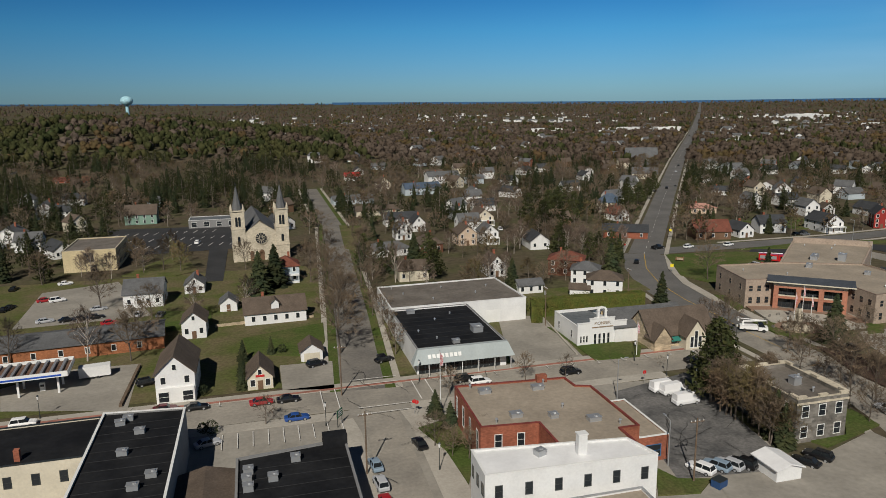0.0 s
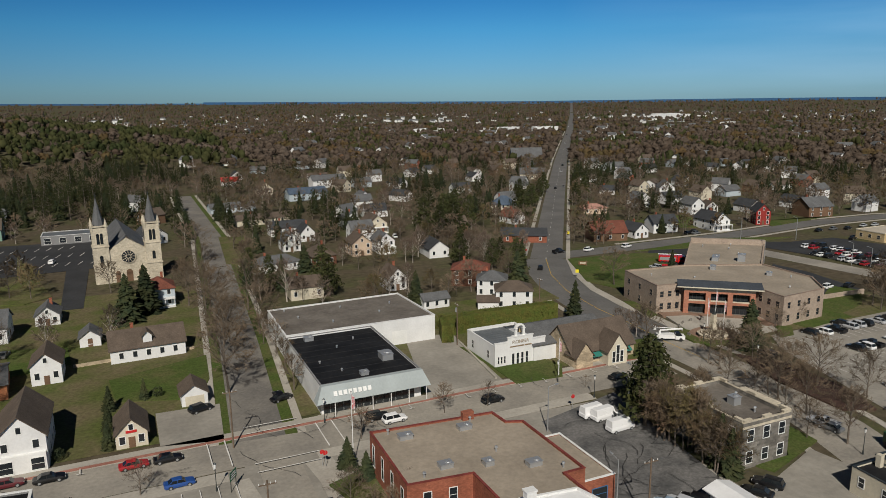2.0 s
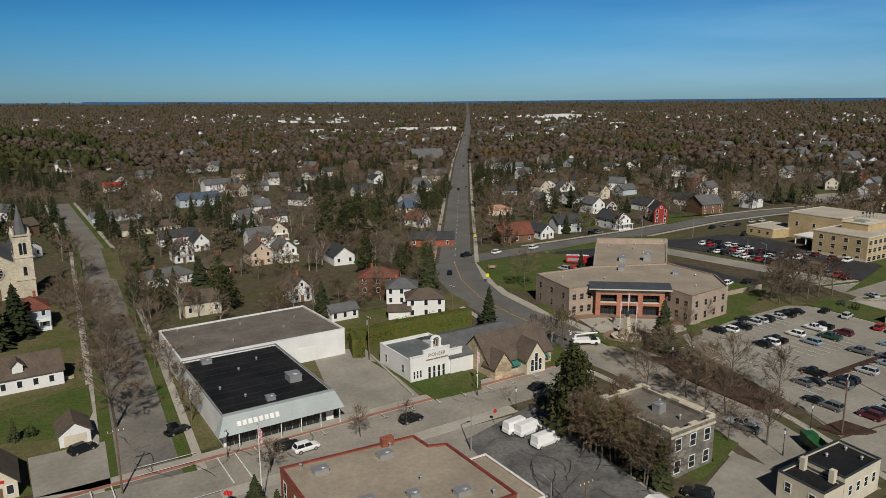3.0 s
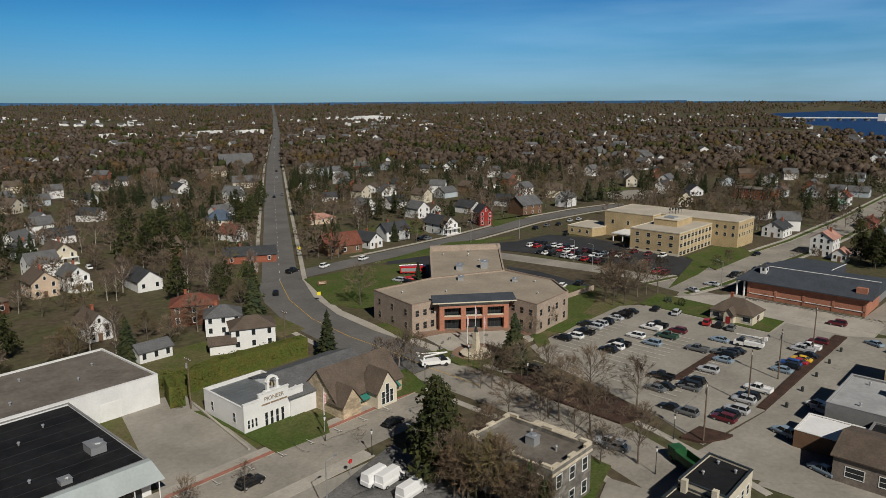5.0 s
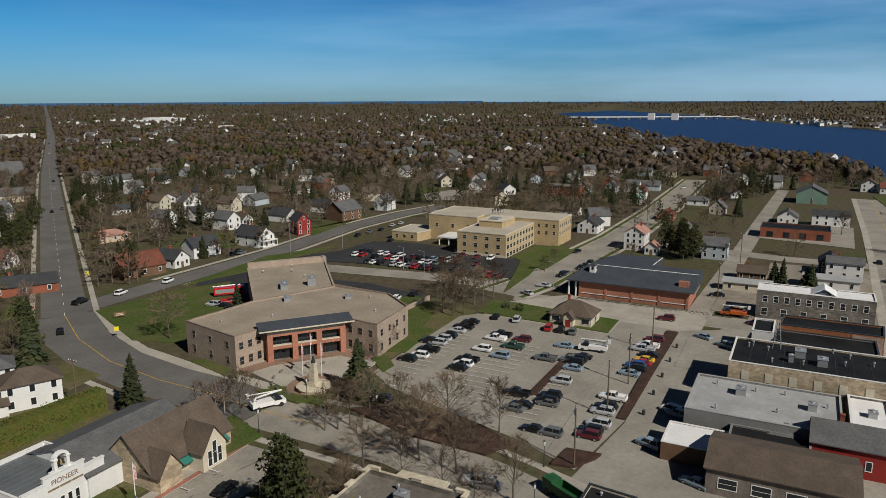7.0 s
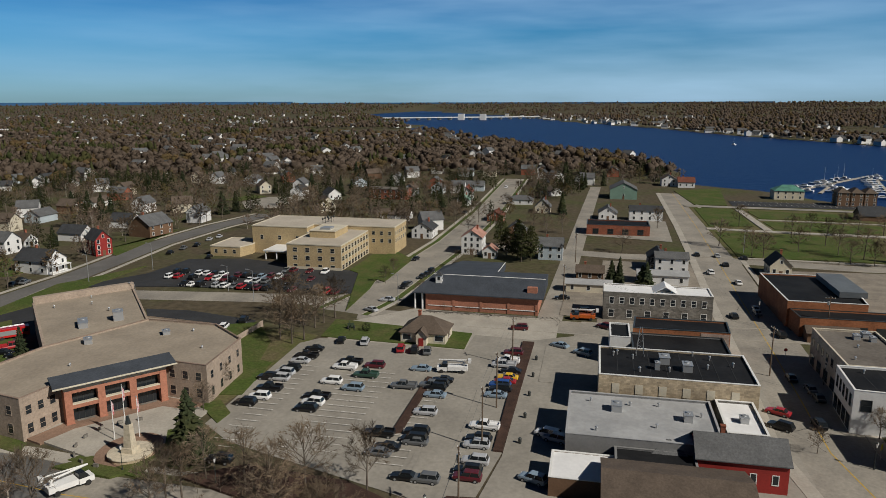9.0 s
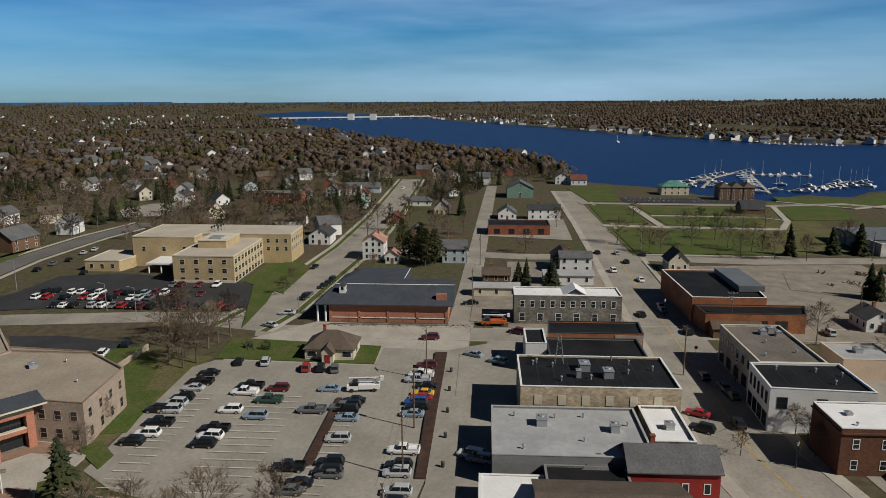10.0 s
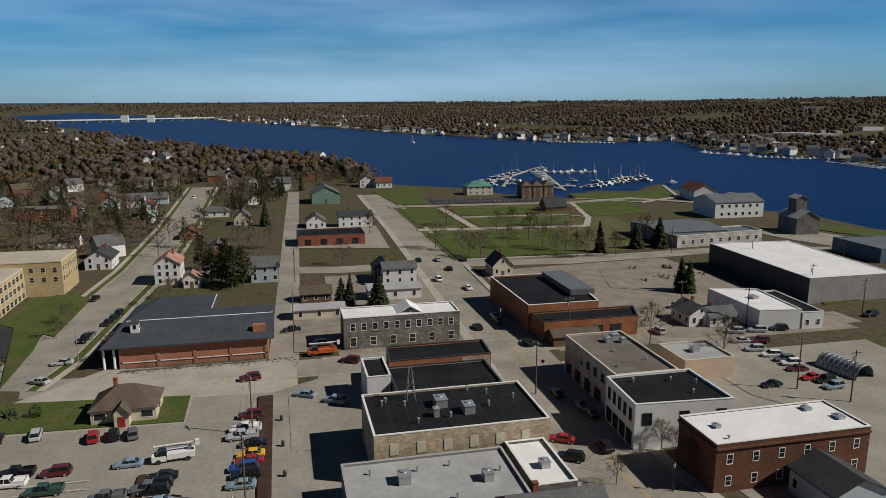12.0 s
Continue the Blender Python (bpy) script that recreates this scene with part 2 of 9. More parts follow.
STEEL = paint("galvanised_steel", (0.45, 0.46, 0.47), 0.45, 0.6)
DARKMETAL = paint("dark_painted_metal", (0.03, 0.035, 0.035), 0.4)
POLEWOOD = surface("tarred_pole_wood", (0.16, 0.115, 0.08), 0.9, 2, 0.3, 0.3, 0.25)
RUBBER = paint("tyre_rubber", (0.02, 0.02, 0.02), 0.8)


# ---- mesh tools ----
class Shape:
    """Vertices and faces that become one mesh."""

    def __init__(self):
        self.v, self.f = [], []

    def face(self, *pts):
        i = len(self.v)
        self.v.extend(pts)
        self.f.append(tuple(range(i, i + len(pts))))

    def prism(self, poly, z0, z1, top=True, bottom=False):
        i, n = len(self.v), len(poly)
        self.v += [(p[0], p[1], z0) for p in poly] + [(p[0], p[1], z1) for p in poly]
        for k in range(n):
            q = (k + 1) % n
            self.f.append((i + k, i + q, i + n + q, i + n + k))
        if top:
            self.f.append(tuple(range(i + n, i + 2 * n)))
        if bottom:
            self.f.append(tuple(range(i + n - 1, i - 1, -1)))
        return self

    def box(self, x0, y0, z0, x1, y1, z1):
        return self.prism([(x0, y0), (x1, y0), (x1, y1), (x0, y1)], z0, z1, True, True)

    def tube(self, a, b, r0, r1, n=6, cap=True):
        a, b = Vector(a), Vector(b)
        d = (b - a).normalized()
        u = d.orthogonal().normalized()
        w = d.cross(u)
        i = len(self.v)
        for c, r in ((a, r0), (b, r1)):
            for k in range(n):
                t = 2 * math.pi * k / n
                self.v.append(tuple(c + (u * math.cos(t) + w * math.sin(t)) * r))
        for k in range(n):
            q = (k + 1) % n
            self.f.append((i + k, i + q, i + n + q, i + n + k))
        if cap:
            self.f.append(tuple(range(i + n, i + 2 * n)))
            self.f.append(tuple(range(i + n - 1, i - 1, -1)))
        return self

    def mesh(self, name, material):
        me = bpy.data.meshes.new(name)
        me.from_pydata(self.v, [], self.f)
        me.update()
        if material:
            me.materials.append(material)
        return me


def inset(poly, d):
    """A convex or nearly convex counter-clockwise outline, drawn in by d."""
    out, n = [], len(poly)
    for k in range(n):
        a, b, c = Vector(poly[k - 1]), Vector(poly[k]), Vector(poly[(k + 1) % n])
        e, f = (b - a).normalized(), (c - b).normalized()
        ne, nf = Vector((-e.y, e.x)), Vector((-f.y, f.x))
        m = ne + nf
        m = m / max(0.3, m.dot(ne) if m.length else 1)
        out.append(tuple(b + m * d))
    return out


def ccw(poly):
    s = sum(poly[k - 1][0] * poly[k][1] - poly[k][0] * poly[k - 1][1] for k in range(len(poly)))
    return list(poly) if s > 0 else list(poly)[::-1]


def rect(x0, y0, x1, y1):
    return [(min(x0, x1), min(y0, y1)), (max(x0, x1), min(y0, y1)), (max(x0, x1), max(y0, y1)), (min(x0, x1), max(y0, y1))]


def part(name, shape, material, parent, label="", at=None):
    me = shape if isinstance(shape, bpy.types.Mesh) else shape.mesh(name, material)
    ob = new(name, me)
    ob.parent = parent
    if at is not None:
        ob.matrix_basis = at
    if label:
        tagged(ob, label)
    return ob


def thing(name, label, category, at, group="", kind=""):
    return put(new(name), at, label, category, group, kind)


def put(ob, at, label, category, group="", kind=""):
    ob.matrix_basis = at
    if len(label.split()) < 4:
        label += " on a tree-lined street"
    return tagged(ob, label, category, group, kind)


BLOCKED = {}  # outlines on which no tree or house may be scattered, by squares of 40 m


def block(poly, grow=0.0):
    xs, ys = [p[0] for p in poly], [p[1] for p in poly]
    if max(xs) - min(xs) > 1500:
        return
    entry = [tuple(p) for p in poly]
    for i in range(int((min(xs) - 14) // 40), int((max(xs) + 14) // 40) + 1):
        for j in range(int((min(ys) - 14) // 40), int((max(ys) + 14) // 40) + 1):
            BLOCKED.setdefault((i, j), []).append((min(xs), min(ys), max(xs), max(ys), entry))


def inside(x, y, poly):
    r, n = False, len(poly)
    for k in range(n):
        (x1, y1), (x2, y2) = poly[k - 1], poly[k]
        if (y1 > y) != (y2 > y) and x < (x2 - x1) * (y - y1) / (y2 - y1) + x1:
            r = not r
    return r


def far_from(x, y, a, b):
    ax, ay, bx, by = *a, *b
    dx, dy = bx - ax, by - ay
    t = max(0, min(1, ((x - ax) * dx + (y - ay) * dy) / (dx * dx + dy * dy + 1e-9)))
    return math.hypot(x - ax - t * dx, y - ay - t * dy)


def free(x, y, room=2.0):
    for x0, y0, x1, y1, poly in BLOCKED.get((int(x // 40), int(y // 40)), ()):
        if x0 - room < x < x1 + room and y0 - room < y < y1 + room:
            if inside(x, y, poly) or any(far_from(x, y, poly[k - 1], poly[k]) < room for k in range(len(poly))):
                return False
    return True

# ---- the land, the bay and the horizon ----
WATER_Z = -1.2
BAY = [(2984.8, 1047.7), (4162.3, 1038.2), (3443.9, 740.0), (2559.9, 335.1), (1992.3, 126.5), (1697.7, -34.8), (1359.3, -155.2),
       (1199.5, -244.3), (1074.2, -306.3), (1042.8, -424.9), (1039.2, -506.1), (883.9, -440.9), (789.4, -457.4), (717.1, -479.3), (623.3, -472.2),
       (480.0, -640.0), (250.0, -640.0), (310.0, -330.0), (338.8, -194.3), (382.8, -195.3), (411.0, -178.7), (456.1, -191.8), (499.0, -182.3), (545.4, -191.5), (500.4, -149.6),
       (512.9, -122.7), (478.5, -95.7), (505.4, -63.9), (544.3, -43.8), (575.0, -1.2), (600.5, 11.7), (669.0, 1.1), (775.5, 28.1), (870.3, 99.0), (970.0, 173.5),
       (1124.7, 256.4), (1361.7, 366.5), (1484.5, 460.0), (1726.2, 471.7), (2078.6, 695.0)]


def shore_distance(x, y):
    d = min(far_from(x, y, BAY[k - 1], BAY[k]) for k in range(len(BAY)))
    return -d if inside(x, y, BAY) else d


def skyline(x, y):
    """How high the land stands at the horizon, by bearing: the hills are to the north-west, the lake shore is low."""
    return float(np.interp(math.degrees(math.atan2(y - 40, x - 30)), (-70, -44, -31, -12, 0, 40, 60, 90, 122), (84, 78, 58, 42, 36, 28, 22, 40, 70)))


def land_height(x, y):
    r = math.hypot(x - 30, y - 40)
    z = skyline(x, y) * min(1.0, max(0.0, (r - 2900) / 1950)) ** 1.4
    # wooded hill behind the church
    z += max(0.0, 40.0 * math.exp(-((x + 190) / 300) ** 2 - ((y - 960) / 330) ** 2) - 4.5)
    # ridge across the bay
    if r > 900:
        z += max(0.0, 40.0 * math.exp(-((x - 1900) / 700) ** 2 - ((y + 1500) / 650) ** 2) - 2.0)
    return z


def spread(lo, hi, step, far):
    a = list(np.arange(lo, hi, step))
    s, p = step, hi
    while p < far:
        a.append(p)
        s *= 1.16
        p += s
    a.append(far)
    s, p = step, lo - step
    while p > -far:
        a.insert(0, p)
        s *= 1.16
        p -= s
    a.insert(0, -far)
    return a


def build_ground():
    xs, ys = spread(-60, 1100, 9, 4850), spread(-620, 420, 9, 4850)
    X, Y = np.meshgrid(xs, ys)
    D = np.full(X.shape, 1e9)
    odd = np.zeros(X.shape, bool)
    for k in range(len(BAY)):
        (ax, ay), (bx, by) = BAY[k - 1], BAY[k]
        dx, dy = bx - ax, by - ay
        t = np.clip(((X - ax) * dx + (Y - ay) * dy) / (dx * dx + dy * dy), 0, 1)
        D = np.minimum(D, np.hypot(X - ax - t * dx, Y - ay - t * dy))
        if dy:
            odd ^= ((ay > Y) != (by > Y)) & (X < dx * (Y - ay) / dy + ax)
    D = np.where(odd, -D, D)
    v, f = [], []
    for j, y in enumerate(ys):
        for i, x in enumerate(xs):
            z, d = land_height(x, y), D[j, i]
            if d < 6:
                z = max(-4.0, -1.2 + d * 0.2)
            elif d < 60:
                z = z * (d - 6) / 54
            v.append((x, y, z))
    w = len(xs)
    for j in range(len(ys) - 1):
        for i in range(w - 1):
            a = j * w + i
            f.append((a, a + 1, a + 1 + w, a + w))
    me = bpy.data.meshes.new("ground")
    me.from_pydata(v, [], f)
    me.materials.append(EARTH)
    return tagged(new("ground", me), "brown and green town ground with leaf litter reaching the horizon", "ground", kind="structure")


build_ground()
block(BAY, 0)

WATER = bpy.data.materials.new("bay_water")
WATER.use_nodes = True
b = WATER.node_tree.nodes["Principled BSDF"]
b.inputs["Base Color"].default_value, b.inputs["Roughness"].default_value = (0.002, 0.021, 0.092, 1), 0.4
b.inputs["Specular IOR Level"].default_value = 0.04
wno, wbp, wge = (WATER.node_tree.nodes.new(k) for k in ("ShaderNodeTexNoise", "ShaderNodeBump", "ShaderNodeNewGeometry"))
wmp = WATER.node_tree.nodes.new("ShaderNodeMapping")
wmp.inputs["Scale"].default_value = (0.5, 0.22, 1)
WATER.node_tree.links.new(wge.outputs["Position"], wmp.inputs[0])
WATER.node_tree.links.new(wmp.outputs[0], wno.inputs["Vector"])
wno.inputs["Scale"].default_value, wno.inputs["Detail"].default_value = 0.5, 8
wbp.inputs["Distance"].default_value, wbp.inputs["Strength"].default_value = 0.5, 1.0
WATER.node_tree.links.new(wno.outputs[0], wbp.inputs["Height"])
WATER.node_tree.links.new(wbp.outputs[0], b.inputs["Normal"])
s = Shape()
s.face((240, -700, WATER_Z), (4700, -700, WATER_Z), (4700, 1500, WATER_Z), (240, 1500, WATER_Z))
tagged(new("water", s.mesh("water", WATER)), "deep blue rippled bay water", "water", kind="structure")

SEA = surface("far_lake", (0.03, 0.10, 0.22), 0.6, 400, 60, 0.1, 0.05)
s = Shape()
for k in range(48):
    a0, a1 = radians(-60 + k * 4), radians(-56 + k * 4)
    p = [(30 + 4890 * math.cos(a), 40 + 4890 * math.sin(a)) for a in (a0, a1)]
    z0, z1 = (skyline(*q) + (15 if 25 < -58 + k * 4 < 85 else 8 if k > 11 else -20) for q in p)
    s.face((*p[0], 0), (*p[1], 0), (*p[1], z1), (*p[0], z0))
tagged(new("backdrop", s.mesh("backdrop", SEA)), "thin blue line of open lake along the horizon", "lake", kind="structure")

# ---- streets ----
LIFT = [0.012]


def lifted():
    LIFT[0] += 0.004
    return LIFT[0]


def strip(pts, width, offset=0.0):
    """The outline of a band along a line of points."""
    left, right = [], []
    n = len(pts)
    for k in range(n):
        a, b = Vector(pts[max(0, k - 1)]), Vector(pts[min(n - 1, k + 1)])
        d = (b - a).normalized()
        nrm = Vector((-d.y, d.x))
        c = Vector(pts[k]) + nrm * offset
        left.append(tuple(c + nrm * width / 2))
        right.append(tuple(c - nrm * width / 2))
    return left, right


def band(name, pts, width, material, z=None, height=0.0, offset=0.0, label="", category="road", blocked=True):
    left, right = strip(pts, width, offset)
    z = lifted() if z is None else z
    s = Shape()
    n = len(pts)
    if height == 0 and max(p[1] for p in pts) > 2900:
        zs = [z + land_height(*p) + (2.0 if land_height(*p) > 0.2 else 0.0) for p in pts]
        for k in range(n - 1):
            s.face((*right[k], zs[k]), (*right[k + 1], zs[k + 1]), (*left[k + 1], zs[k + 1]), (*left[k], zs[k]))
    for k in range(n - 1 if not s.f else 0):
        a, b, c, d = right[k], right[k + 1], left[k + 1], left[k]
        s.face((*a, z + height), (*b, z + height), (*c, z + height), (*d, z + height))
        if height:
            s.face((*a, -0.1), (*b, -0.1), (*b, z + height), (*a, z + height))
            s.face((*c, -0.1), (*d, -0.1), (*d, z + height), (*c, z + height))
    if height:
        for a, b in ((left[0], right[0]), (right[-1], left[-1])):
            s.face((*a, -0.1), (*b, -0.1), (*b, z + height), (*a, z + height))
    if blocked:
        for k in range(n - 1):
            block([right[k], right[k + 1], left[k + 1], left[k]])
    return tagged(new(name, s.mesh(name, material)), label, category, kind="structure")


def slab(name, poly, material, label, category, height=0.0, z=None, blocked=True):
    z = (lifted() if z is None else z) + height
    poly = ccw(poly)
    s = Shape()
    s.prism(poly, -0.1 if height else z - 0.003, z)
    if blocked:
        block(poly)
    return tagged(new(name, s.mesh(name, material)), label, category, kind="structure")


def dashes(pts, material, width, on, off, z, label, offset=0.0):
    """Painted marks along a line."""
    s = Shape()
    left, right = strip(pts, 0.01, offset)
    line = [Vector(a).lerp(Vector(b), 0.5) for a, b in zip(left, right)]
    for a, b in zip(line, line[1:]):
        d = (b - a)
        n = d.length
        d = d / n
        q = Vector((-d.y, d.x)) * width / 2
        t = 0.0
        while t < n:
            e = min(n, t + on)
            c0, c1 = a + d * t, a + d * e
            s.face((*(c0 - q), z), (*(c1 - q), z), (*(c1 + q), z), (*(c0 + q), z))
            t += on + off
    return tagged(new("road_marking", s.mesh("road_marking", material)), label, "marking", kind="structure")


STREET = "worn light grey asphalt street with patched cracks"
WALKWAY = "pale concrete sidewalk with a kerb"
MAIN = [(-420, 133.5), (-60, 136.4), (30, 137.0), (108, 137.4)]
NORTH = [(19.7, 94.1), (20.4, 121.1), (19.0, 140.8), (23.8, 194.0), (35.3, 346.5), (37.0, 502.2)]
HIGHWAY = [(144.3, 242.3), (182.0, 297.6), (242.2, 386.1), (394.9, 608.8), (786.5, 1167.0), (1520.0, 2230.0)] + [(1520 + 163 * k, 2230 + 238 * k) for k in range(1, 9)]
CURVE = [(144.3, 242.3), (132.6, 220.7), (125.3, 200.0), (122.3, 180.7), (121.8, 165.1), (120.1, 150.0), (119.9, 134.8), (119.4, 117.2), (115.4, 100.1), (111.4, 88.4), (107.3, 78.3)]
CROSS = [(144.8, 245.1), (184.4, 245.4), (240.6, 245.5), (298.9, 251.3), (343.6, 248.8), (381.5, 241.1)]
FRONT = [(220.5, 243.1), (225.1, 210.2), (230.4, 169.5), (230.9, 136.2), (220.4, 133.6), (220.4, 103.5), (219.7, 70.6), (224.0, 28.8), (223.6, -25.4), (225.8, -71.0)]
CHURCH_ST = [(221.2, 141.5), (240.3, 137.0), (275.5, 134.2), (328.7, 129.7), (412.5, 128.4), (582.2, 132.0)]
ALLEY = [(225.5, 82.8), (261.3, 81.3), (316.3, 79.5), (410.6, 76.4), (542.2, 71.7)]
BAY_ST = [(110.0, 22.5), (159.2, 30.4), (178.6, 29.6), (210.9, 28.4), (257.3, 27.3), (317.5, 25.5), (390.5, 23.9), (516.2, 23.0)]
PARK_ST = [(324.1, 131.5), (320.4, 97.4), (314.0, 62.3), (314.5, 25.1), (309.4, -21.6), (312.6, -70.5), (313.9, -83.8), (301.7, -155.7)]
band("road", MAIN, 10.6, ASPHALT, label=STREET)
band("road", NORTH[:3], 9.4, ASPHALT, label=STREET)
# past the crossing, the trees' shade is put into the road colour
band("road", NORTH[2:], 9.4, ROAD_SHADED, label="grey residential street with tar patches, coloured darker for tree shade")
band("road", HIGHWAY, 12.0, ASPHALT_MID, label="long straight dark grey highway running to the horizon")
band("road", CURVE[:6], 15.0, ASPHALT_MID, label="curving dark grey main road with a yellow centre line")
band("road", CURVE[5:], 13.0, ASPHALT, label=STREET)
band("road", CROSS, 10.5, ASPHALT_MID, label="dark grey cross street with kerbs")
band("road", FRONT, 10.0, ASPHALT, label=STREET)
band("road", CHURCH_ST, 13.0, ASPHALT, label=STREET)
band("road", ALLEY, 7.0, ASPHALT, label="worn grey back alley")
band("road", BAY_ST, 15.5, ASPHALT, label="wide worn shopping street with a yellow centre line")
band("road", PARK_ST, 9.0, ASPHALT, label=STREET)
mark_z = LIFT[0] + 0.006
LIFT[0] = mark_z
dashes(CURVE[:7], YLINE, 0.2, 60, 0, mark_z, "yellow centre line along the curve")
dashes(HIGHWAY[:5], LINE, 0.18, 3, 9, mark_z, "pale dashed centre line of the highway")
dashes(BAY_ST, YLINE, 0.22, 60, 0, mark_z, "yellow centre line of the shopping street")
band("pavement", CURVE[:6], 2.6, CONCRETE, 0.0, 0.14, 8.8, "broad pale concrete apron along the curve", "sidewalk", False)
for line, width in ((HIGHWAY[:5], 12.0), (CURVE[2:], 15.0), (CROSS[1:], 10.5)):
    for sgn in (-1, 1):
        band("pavement", line, 1.6, CONCRETE, 0.0, 0.13, sgn * (width / 2 + 2.2), WALKWAY, "sidewalk", False)
band("pavement", MAIN[1:], 3.0, CONCRETE, 0.0, 0.13, 6.85, WALKWAY, "sidewalk")
band("trim", MAIN[1:], 1.0, REDPAVE, 0.004, 0.13, 5.9, "red paving band along the kerb", "paving", False)
for line, width in ((NORTH[2:], 9.4), (CHURCH_ST, 13.0)):
    for sgn in (-1, 1):
        band("pavement", line, 1.5, CONCRETE, 0.0, 0.12, sgn * (width / 2 + 3.0), WALKWAY, "sidewalk", False)
        band("lawn_verge", line, 2.2, GRASS, 0.0, 0.06, sgn * (width / 2 + 1.1), "narrow grass verge between kerb and sidewalk", "verge", False)
for sgn in (-1, 1):
    band("pavement", NORTH[:2] + [(NORTH[1][0] * 0.45 + NORTH[2][0] * 0.55, 128.0)], 4.6, CONCRETE, 0.0, 0.12, sgn * 7.0, WALKWAY, "sidewalk", False)
band("pavement", [(-60, 129.4), (12, 129.4)], 3.2, CONCRETE, 0.0, 0.13, 0, WALKWAY, "sidewalk", False)
band("pavement", [(27, 130.2), (84, 130.4)], 3.0, CONCRETE, 0.0, 0.13, 0, WALKWAY, "sidewalk", False)
band("pavement", BAY_ST[4:], 1.8, CONCRETE, 0.0, 0.13, -9.2, WALKWAY, "sidewalk", False)
band("pavement", BAY_ST, 2.6, CONCRETE, 0.0, 0.13, 9.1, WALKWAY, "sidewalk", False)
band("pavement", BAY_ST[:4], 2.6, CONCRETE, 0.0, 0.13, -9.1, WALKWAY, "sidewalk", False)

for sgn in (-1, 1):
    band("kerb", FRONT[5:9], 0.3, CONCRETE, 0.0, 0.14, sgn * 5.1, "pale concrete kerb", "kerb", False)
    band("kerb", PARK_ST[:6], 0.3, CONCRETE, 0.0, 0.14, sgn * 4.6, "pale concrete kerb", "kerb", False)
    band("kerb", CHURCH_ST, 0.3, CONCRETE, 0.0, 0.14, sgn * 6.6, "pale concrete kerb", "kerb", False)

# ---- lots and lawns ----
slab("pavement", [(178.0, 80.0), (226.0, 80.0), (228.6, 122.0), (212.0, 137.0), (182.0, 137.0)], CONCRETE, "pale concrete sidewalks round the corner lot", "paving")
DOWNTOWN = "pale worn paving of the downtown block"
slab("pavement", [(118.0, 77.0), (118.0, 36.0), (226.0, 36.0), (226.0, 74.0), (196.0, 78.0)], CONCRETE_LOT, DOWNTOWN, "paving")
slab("pavement", [(118.0, 12.0), (118.0, -60.0), (208.0, -60.0), (208.0, 20.0)], CONCRETE_LOT, DOWNTOWN, "paving")
slab("pavement", [(-70.0, 131.2), (-70.0, 60.0), (14.0, 60.0), (17.0, 131.2)], CONCRETE_LOT, DOWNTOWN, "paving")
slab("pavement", [(24.0, 131.5), (22.0, 60.0), (84.0, 60.0), (84.0, 128.0)], CONCRETE_LOT, DOWNTOWN, "paving")
slab("pavement", [(226.0, 36.0), (305.0, 36.0), (305.0, 68.0), (226.0, 70.0)], GRAVEL, "dusty paved back yards", "yard")
slab("pavement", [(217.0, 18.0), (300.0, 14.0), (306.0, -60.0), (216.0, -66.0)], GRAVEL, "dusty paved yards behind the shops", "yard")
slab("lawn", [(-120.0, 146.5), (13.0, 146.5), (21.0, 262.0), (-120.0, 262.0)], GRASS_DRY, "patchy green and straw-coloured back yards", "lawn", blocked=False)
slab("lawn", [(28.0, 146.5), (104.0, 146.5), (108.0, 190.0), (100.0, 205.0), (32.0, 205.0)], GRASS_DRY, "patchy green and straw-coloured yards", "lawn", blocked=False)
slab("lawn", [(152.0, 142.5), (200.0, 140.0), (210.0, 200.0), (188.0, 220.0), (160.0, 215.0), (150.0, 200.0)], GRASS_DRY, "town hall lawns", "lawn", blocked=True)
slab("lawn", [(318.0, 19.0), (455.0, 20.0), (470.0, -100.0), (322.0, -72.0)], GRASS_DRY, "wide waterfront park lawn", "lawn", blocked=True)
LOT = [(147.0, 141.5), (193.3, 142.3), (198.1, 138.6), (196.6, 101.1), (208.5, 100.6), (207.5, 85.2), (147.4, 85.6), (125.1, 88.8), (130.5, 99.5), (133.2, 108.0), (136.0, 117.0), (138.8, 126.0), (141.5, 134.0)]
slab("parking_lot", LOT, CONCRETE_LOT, "pale grey public parking lot with faded stall lines", "parking lot")
slab("ground", [(123.9, 88.4), (146.1, 85.5), (207.5, 85.2), (215.5, 70.9), (201.8, 66.4), (150.0, 76.0), (130.8, 62.4), (120.2, 75.3), (114.6, 89.7)], CONCRETE_LOT, "pale grey paved yard beside the parking lot", "yard")
slab("parking_lot", [(63.1, 181.9), (75.1, 178.2), (71.4, 142.4), (53.6, 144.8)], CONCRETE_LOT, "pale empty concrete parking lot beside the store", "parking lot")
slab("parking_lot", [(68.4, 124.6), (89.0, 129.8), (83.4, 98.1), (82.0, 88.2), (61.6, 90.4)], CRACKED, "dark cracked asphalt parking lot", "parking lot")
slab("parking_lot", [(2.6, 160.1), (14.6, 159.5), (13.2, 142.6), (2.6, 145.1)], CONCRETE_LOT, "small paved parking area before a garage", "parking lot")
slab("parking_lot", [(-9.8, 127.6), (12.3, 127.3), (12.5, 116.6), (-8.0, 116.3)], CONCRETE_LOT, "pale parking bays beside the street", "parking lot")
slab("parking_lot", [(-51.9, 150.2), (-27.6, 143.5), (-28.5, 170.6), (-43.1, 171.2), (-55.7, 163.1)], CONCRETE_LOT, "paved gas station forecourt", "forecourt")
slab("parking_lot", [(-66.2, 208.4), (-30.8, 210.9), (-47.1, 256.8), (-68.5, 248.3)], CONCRETE_LOT, "paved lot with parked cars", "parking lot")
